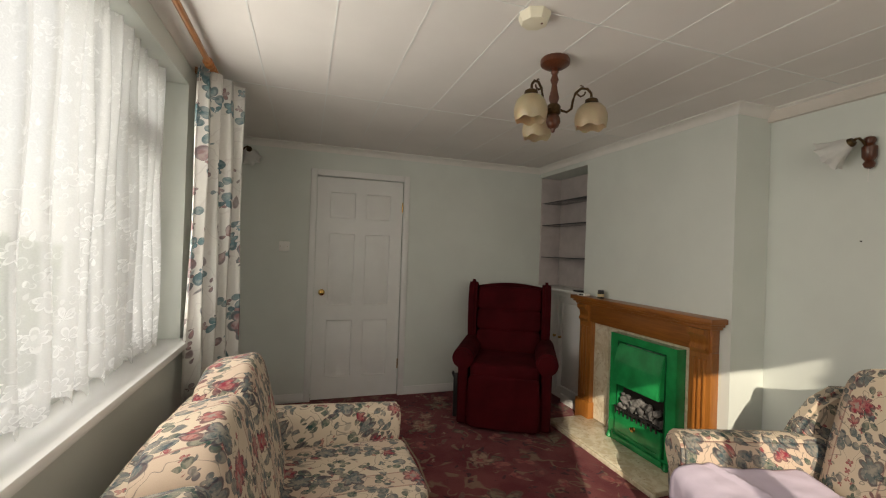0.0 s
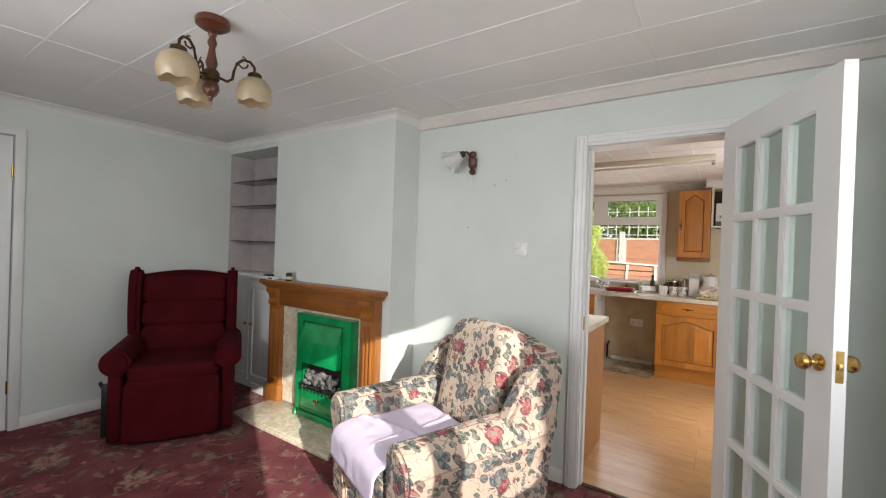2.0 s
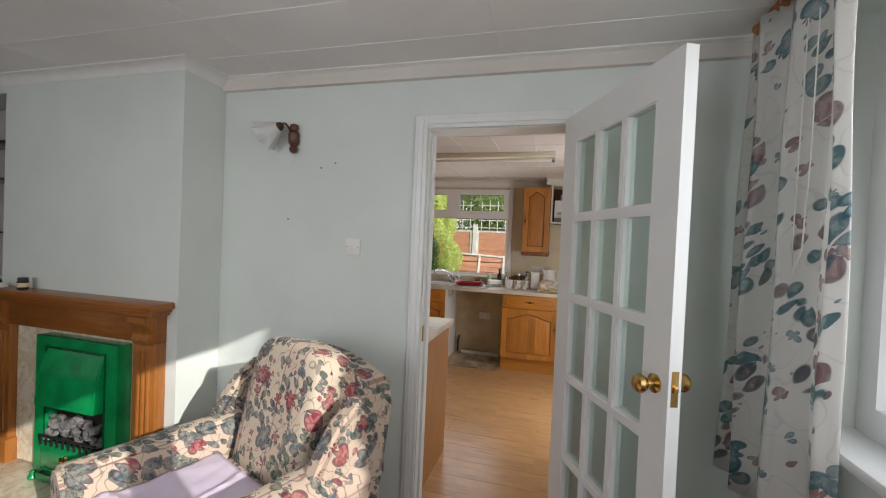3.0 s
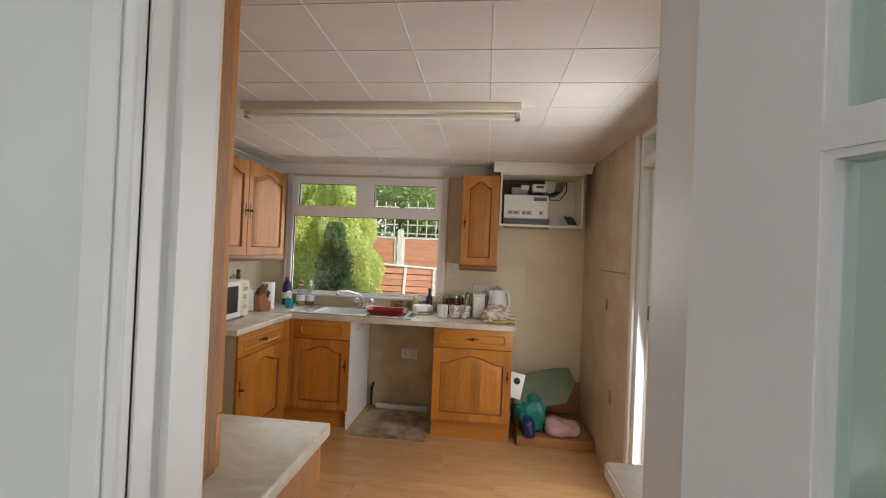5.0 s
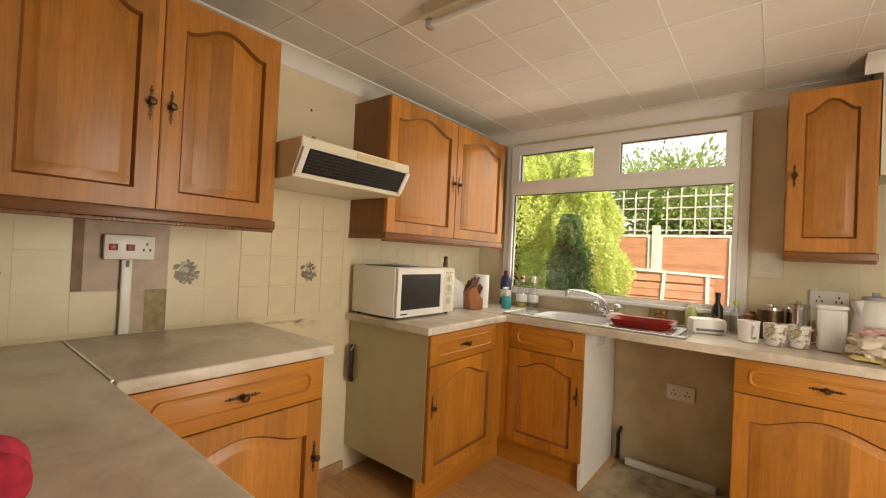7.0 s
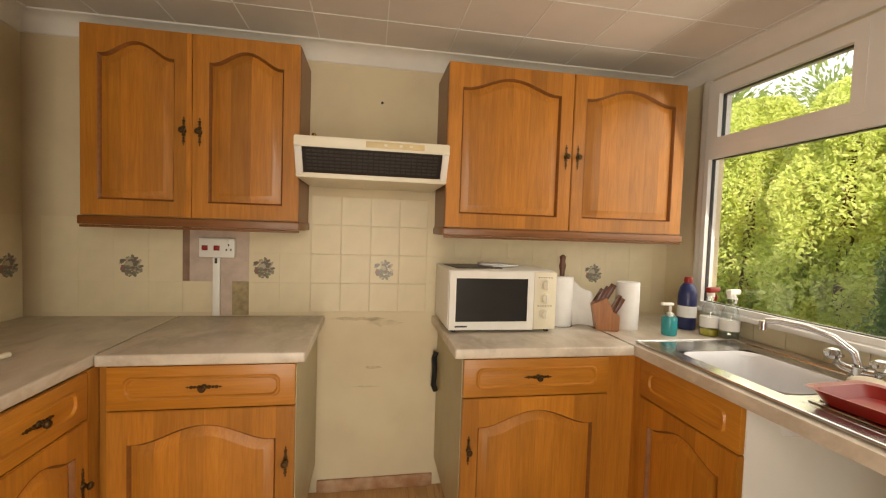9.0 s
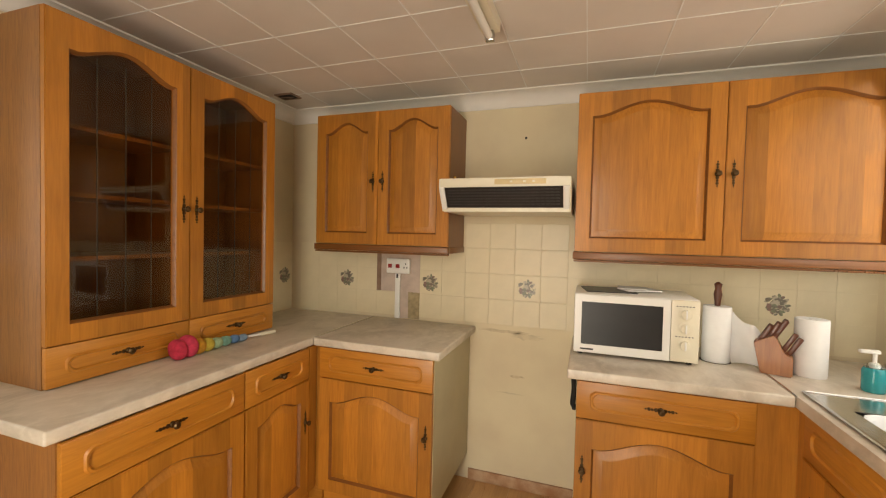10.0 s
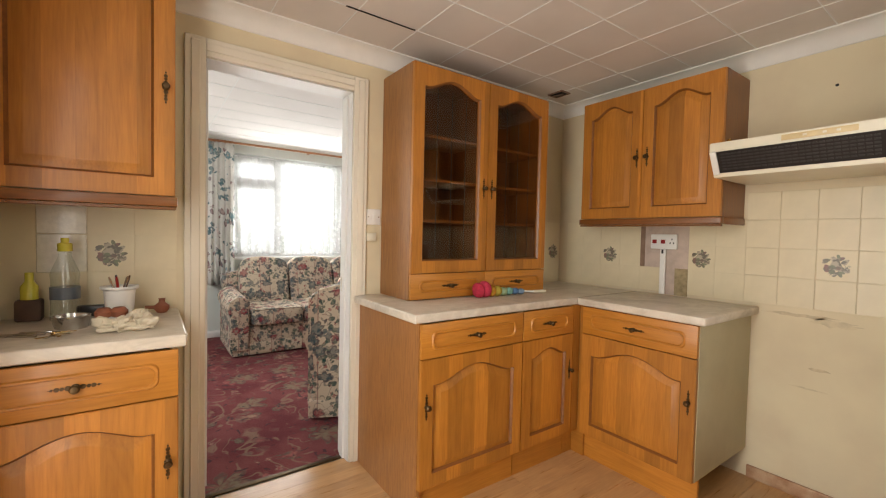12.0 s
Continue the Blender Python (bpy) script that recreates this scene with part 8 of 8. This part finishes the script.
def tree(m, h, spread, label, seed):
    u = thing("tree", m, label, "tree", "trees beyond the fence")
    rnd = random.Random(seed)
    part("trunk", lathe([(0.22, 0), (0.16, h * 0.25), (0.12, h * 0.5), (0.04, h * 0.85)], 10), M_BARK, u)
    centres = []
    for i in range(9):
        a, z = rnd.uniform(0, 6.28), h * rnd.uniform(0.4, 0.95)
        e = Vector((math.cos(a) * spread * rnd.uniform(0.3, 0.9), math.sin(a) * spread * rnd.uniform(0.3, 0.9), z))
        part("limb", tube([(0, 0, z * 0.6), (e.x * 0.5, e.y * 0.5, z * 0.85), tuple(e)], 0.06, 6, 0.3), M_BARK, u)
        centres.append(e)
    rng = np.random.default_rng(seed)
    k = 1500
    pts = np.concatenate([np.array(c)[None, :] + rng.normal(size=(k, 3)) * spread * 0.20 for c in centres])
    cloud("crown", u, M_LEAF_TREE, pts, 0.075, seed)


for i, (x, y, h, s) in enumerate(((16.5, 1.6, 4.5, 2.3), (17.5, 5.2, 5.2, 2.6), (19.5, -1.5, 4.4, 2.2), (14, 9.5, 5.5, 2.6), (20, -6, 4.6, 2.6))):
    tree(pose(x, y, GZ), h, s, "broad leafy tree beyond the garden fence", 20 + i)


def fence_panel(m, label, w=1.83, h=1.72, trellis=True):
    """Overlap panel in the plane x = 0, running along y."""
    u = thing("fence_panel", m, label, "fence panel", "garden fence")
    n = 13
    for i in range(n):
        z = 0.12 + i * h / n
        part("slat", turned(box(-0.006, -w / 2 + 0.02, 0, 0.006, w / 2 - 0.02, h / n + 0.02), pose(0, 0, z, 0, -5, 0)), M_FENCE, u)
    for y in (-w / 2 + 0.03, 0, w / 2 - 0.03):
        part("upright", box(-0.03, y - 0.02, 0.10, -0.012, y + 0.02, h + 0.14), M_FENCEPALE, u)
    part("post", box(-0.05, w / 2 - 0.01, 0, 0.05, w / 2 + 0.09, h + (0.32 if trellis else 0.2)), M_FENCEPALE, u)
    part("top_rail", box(-0.03, -w / 2, h + 0.14, 0.03, w / 2 - 0.02, h + 0.18), M_FENCEPALE, u)
    if trellis:
        for i in range(10):
            y = -w / 2 + 0.06 + i * 0.185
            part("trellis_bar", box(-0.012, y, h + 0.19, -0.002, y + 0.018, h + 0.84 + 0.02 * (i % 3)), M_FENCEPALE, u)
        for i in range(4):
            part("trellis_rail", box(0.0, -w / 2, h + 0.24 + i * 0.17, 0.010, w / 2 - 0.02, h + 0.258 + i * 0.17), M_FENCEPALE, u)
    return u


base = fence_panel(pose(10.4, 1.0, GZ), "red-brown overlap fence panel topped with pale trellis")
for i in (-4, -3, -2, -1, 1, 2, 3):
    copy_thing(base, pose(10.4, 1.0 + 1.93 * i, GZ))
north = fence_panel(pose(6.9, 6.3, GZ, 0, 0, 90), "brown overlap fence panel across the lawn", trellis=False)
for i in (-1, 1, 2):
    copy_thing(north, pose(6.9 + 1.93 * i, 6.3, GZ, 0, 0, 90))
lean = thing("broken_panel", pose(9.86, 1.85, GZ, 0, 19, 0), "broken fence panel leaning against the fence", "fence panel")
for i in range(11):
    part("slat", box(-0.006, -0.68, 0.06 + i * 0.12, 0.006, 0.68, 0.155 + i * 0.12 + 0.008 * (i % 3)), M_FENCE, lean)
for y in (-0.66, -0.05, 0.66):
    part("upright", turned(box(-0.03, -0.022, 0.02, -0.008, 0.022, 1.40), pose(0, y, 0, 4 * y, 0, 0)), M_FENCEPALE, lean)
part("top_rail", turned(box(-0.035, -0.72, 1.385, 0.01, 0.72, 1.425), pose(0, 0, 0, 2.5, 0, 0)), M_FENCEPALE, lean)
cr = thing("garden_planter", pose(8.1, 2.0, GZ), "low white garden planter below the hedge", "planter")
part("trough", merged(box(-0.15, -0.25, 0.75, 0.15, 0.25, 0.98, 0.01), box(-0.12, -0.2, 0, 0.12, 0.2, 0.749)), M_FENCEPALE, cr)


def white_house(m, label):
    u = thing("neighbour_house", m, label, "house", "houses outside")
    bm = wall_y(0.0, 0.25, -1.2, 1.2, 0, 6.4, [(-0.6, 0.6, 1.0, 2.2), (-0.5, 0.5, 3.6, 4.7)])
    part("wall", bm, M_RENDER, u)
    part("wall", boxes((-1.2, -6.0, 0, -0.95, 0.0, 6.4), (0.95, -6.0, 0, 1.2, 0.0, 6.4), (-0.95, -6.0, 0, 0.95, -5.8, 6.4)), M_RENDER, u)
    for a, b, c, d in ((-0.6, 0.6, 1.0, 2.2), (-0.5, 0.5, 3.6, 4.7)):
        w = part("window", rails(a, b, c, d, [(a + 0.06, -0.03), (0.03, b - 0.06)], [(c + 0.06, d - 0.06)], 0.05, 0.12), M_UPVC, u)
        part("pane", box(a + 0.05, 0.07, c + 0.05, b - 0.05, 0.08, d - 0.05), M_GREYTAPE, w)
    roof = bmesh.new()
    v = [roof.verts.new(p) for p in ((-1.25, 0.4, 6.3), (0, 0.4, 7.3), (1.25, 0.4, 6.3), (-1.25, -6.3, 6.3), (0, -6.3, 7.3), (1.25, -6.3, 6.3))]
    for f in ((0, 1, 4, 3), (1, 2, 5, 4), (0, 2, 1), (3, 4, 5), (0, 3, 5, 2)):
        roof.faces.new([v[i] for i in f])
    bmesh.ops.recalc_face_normals(roof, faces=roof.faces[:])
    part("roof", roof, M_ROOF, u)


# out of view, added to keep the sun off the back door opening
white_house(pose(1.60, -6.2, GZ), "white house end with a tiled roof, added unseen as a sun blocker")
white_house(pose(19.0, -9.6, GZ, 0, 0, 58) @ Matrix.Diagonal((1.7, 1.0, 1.25, 1)), "white rendered house beyond the garden fence")
setting("roof", boxes((LX0 - 0.5, LY0 - 0.4, 2.42, KX1 + 0.14, LY1 + 0.5, 2.52)), M_ROOF, "flat roof over the rooms", "roof")

# ---- pieces: wall tiles and floor planks ----
TS = 0.1445
TILE_N = mesh_of("tile", box(0.0003, -0.0020, 0.0003, TS - 0.0003, -0.0002, TS - 0.0003, 0.0003, 1), M_TILE)
TILE_OPEN = mesh_of("tile", box(0.0013, -0.0032, 0.0013, TS - 0.0013, -0.0002, TS - 0.0013, 0.001, 1), M_TILE)
TILE_PIC = mesh_of("embossed_tile", box(0.0012, -0.0045, 0.0012, TS - 0.0012, -0.0002, TS - 0.0012, 0.0018, 1), M_TILEPIC)


def motif_mesh():
    """A jug among fruit and leaves, in a loose oval."""
    rnd = random.Random(3)

    def oval(cx, cz, r, k, a, y):
        pts = [(cx + r * math.cos(t) * math.cos(a) - k * r * math.sin(t) * math.sin(a), cz + r * math.cos(t) * math.sin(a) + k * r * math.sin(t) * math.cos(a)) for t in [j * math.pi / 5 for j in range(10)]]
        return outline(pts, y, -0.0015)

    c = TS / 2
    parts = [oval(c, c, 0.034, 0.8, 0.4, -0.0030)]
    for i in range(18):
        a = 2 * math.pi * i / 18 + rnd.uniform(-0.15, 0.15)
        r = rnd.uniform(0.032, 0.046)
        parts.append(oval(c + r * math.cos(a), c + r * math.sin(a) * 0.9, rnd.uniform(0.010, 0.016), 0.5, a + rnd.uniform(-0.9, 0.9), -0.0032 - 0.0001 * (i % 6)))
    parts.append(outline([(c - 0.020, c - 0.022), (c + 0.012, c - 0.022), (c + 0.020, c - 0.004), (c + 0.010, c + 0.020), (c + 0.014, c + 0.034), (c - 0.018, c + 0.034), (c - 0.014, c + 0.020), (c - 0.026, c - 0.004)], -0.0042, -0.0015))
    for i in range(7):
        parts.append(oval(c + rnd.uniform(-0.036, 0.036), c - rnd.uniform(0.006, 0.036), rnd.uniform(0.009, 0.013), 0.9, 0.0, -0.0043 - 0.0001 * i))
    return merged(*parts)


def motif_material():
    m, nt, b = nodes("faded_transfer_print")
    co = coords(nt)
    v = noise_of(nt, co, 60, 2, 0.5, 1.0)
    g = nt.nodes.new("ShaderNodeNewGeometry").outputs["Random Per Island"]
    col = mixc(nt, band(nt, g, 0.3, 0.34), (0.20, 0.22, 0.14), (0.46, 0.40, 0.30))
    col = mixc(nt, band(nt, g, 0.70, 0.74), col, (0.26, 0.14, 0.12))
    col = mixc(nt, band(nt, v, 0.45, 0.6), col, (0.16, 0.14, 0.11))
    put(nt, b, "Base Color", col)
    put(nt, b, "Roughness", 0.3)
    return m


MOTIF = mesh_of("motif", motif_mesh(), motif_material())
ROWS = [0.9265 + TS * i for i in range(5)]


def stain(name, x, z, w, h, seed, material, label):
    """A thin smear with a ragged edge on the north wall."""
    rnd = random.Random(seed)
    pts = [(x + w / 2 * math.cos(a) * rnd.uniform(0.55, 1.0), z + h / 2 * math.sin(a) * rnd.uniform(0.4, 1.0)) for a in [2 * math.pi * i / 22 for i in range(22)]]
    setting(name, outline(pts, KY1 - 0.0012, KY1 - 0.0002), material, label, "stain")


M_STAIN = plain("greasy_stain", (0.68, 0.56, 0.36), 0.5, vary=0.3, scale=30, bump=0.1)
M_STAINPALE = plain("pale_greasy_stain", (0.70, 0.60, 0.40), 0.5, vary=0.2, scale=30, bump=0.1)
stain("stain_1", 4.50, 0.890, 0.34, 0.028, 1, M_STAIN, "brown grease smear on the wall of the cooker space")
stain("stain_2", 4.62, 0.870, 0.22, 0.045, 2, M_STAINPALE, "pale grease smear on the wall of the cooker space")
stain("stain_3", 4.58, 0.640, 0.10, 0.020, 3, M_STAIN, "brown scuff on the wall of the cooker space")
stain("stain_4", 4.55, 0.540, 0.20, 0.012, 4, M_STAINPALE, "pale scuff on the wall of the cooker space")
strap = single("cable_strap", tube([(4.895, 2.385, 0.73), (4.885, 2.38, 0.70), (4.890, 2.385, 0.64), (4.884, 2.38, 0.56), (4.896, 2.385, 0.53)], 0.014, 8), M_BLACK, "black strap hanging on the side of the base cabinet", "strap")


def tile_at(parent, m, kind="plain"):
    ob = new("tile", TILE_PIC if kind == "embossed" else TILE_OPEN if 4.25 < m.translation.x < 4.8 else TILE_N)
    ob.parent, ob.matrix_basis = parent, m
    if kind == "picture":
        d = new("motif", MOTIF)
        d.parent = ob
    return ob


cols_n = [4.4045 + TS * k for k in range(-9, 13)]
for x in cols_n:
    for r, z in enumerate(ROWS[:4]):
        if x < KX0 + 0.01 or x + TS > KX1 - 0.01 or (r == 3 and not 4.25 < x < 4.75) or 3.68 < x < 3.96 and r < 3 and not (x < 3.75 and r == 0):
            continue
        pic = r == 1 and any(abs(x + TS / 2 - c) < 0.06 for c in (3.418, 4.045, 4.63, 5.80))
        tile_at(wall_kn, pose(x, KY1, z), "picture" if pic else "plain")
patch = thing("bare_wall_patch", pose(0, KY1, 0), "bare plaster and old adhesive where tiles are missing", "wall patch")
part("plaster", boxes((3.69, -0.003, 1.075, 3.975, -0.0005, 1.358), (3.835, -0.003, 0.912, 3.90, -0.0005, 1.0745)), M_PLASTER, patch)
part("brown_edge", boxes((3.682, -0.0045, 1.075, 3.712, -0.0032, 1.358)), M_BROWNSTRIP, patch)
part("adhesive", boxes((3.90, -0.003, 0.912, 3.975, -0.0005, 1.0745)), M_OLDGLUE, patch)
for y in (2.29, 2.1455, 2.001, 1.8565):
    for r, z in enumerate(ROWS[:3]):
        tile_at(wall_kw, pose(KX0, y, z, 0, 0, 90), "picture" if y == 2.29 and r == 1 else "plain")
for i, y in enumerate((-0.205, -0.3495, -0.494)):
    for r, z in enumerate(ROWS[:3]):
        tile_at(wall_kw, pose(KX0, y, z, 0, 0, 90), "picture" if i == 1 and r == 1 else "embossed" if i == 2 and r > 0 else "plain")
for k in range(5):
    for r, z in enumerate(ROWS[:3]):
        tile_at(wall_ke, pose(KX1, 0.64 - k * TS, z, 0, 0, -90), "embossed" if k == 0 and r == 2 else "plain")
UP = mesh_of("tile", box(0.0012, -0.006, 0.0, TS - 0.0012, -0.0002, 0.092, 0.0015, 1), M_TILE)
for k in range(10):
    ob = new("tile", UP)
    ob.parent, ob.matrix_basis = wall_ke, pose(KX1, 2.15 - k * TS, 0.912, 0, 0, -90)

cache = {}
rndp = random.Random(11)
pw, pl = 0.1965, 1.21
i, x = 0, 2.985
while x < KX1:
    w = min(pw, KX1 - x)
    y = KY0 - rndp.choice((0.1, 0.45, 0.8, 1.0))
    while y < KY1:
        a, b = max(y, KY0), min(y + pl, KY1)
        if x < KX0:
            a = max(a, KY0)
        if b - a > 0.03:
            key = (round(w, 3), round(b - a, 3))
            if key not in cache:
                cache[key] = mesh_of("plank", box(0.0006, 0.0006, -0.006, key[0] - 0.0006, key[1] - 0.0006, 0.0, 0.0008, 1), M_PLANK)
            ob = new("plank", cache[key])
            ob.parent, ob.matrix_basis = floor_kitchen, pose(x, a, 0.0)
        y += pl
    x += pw
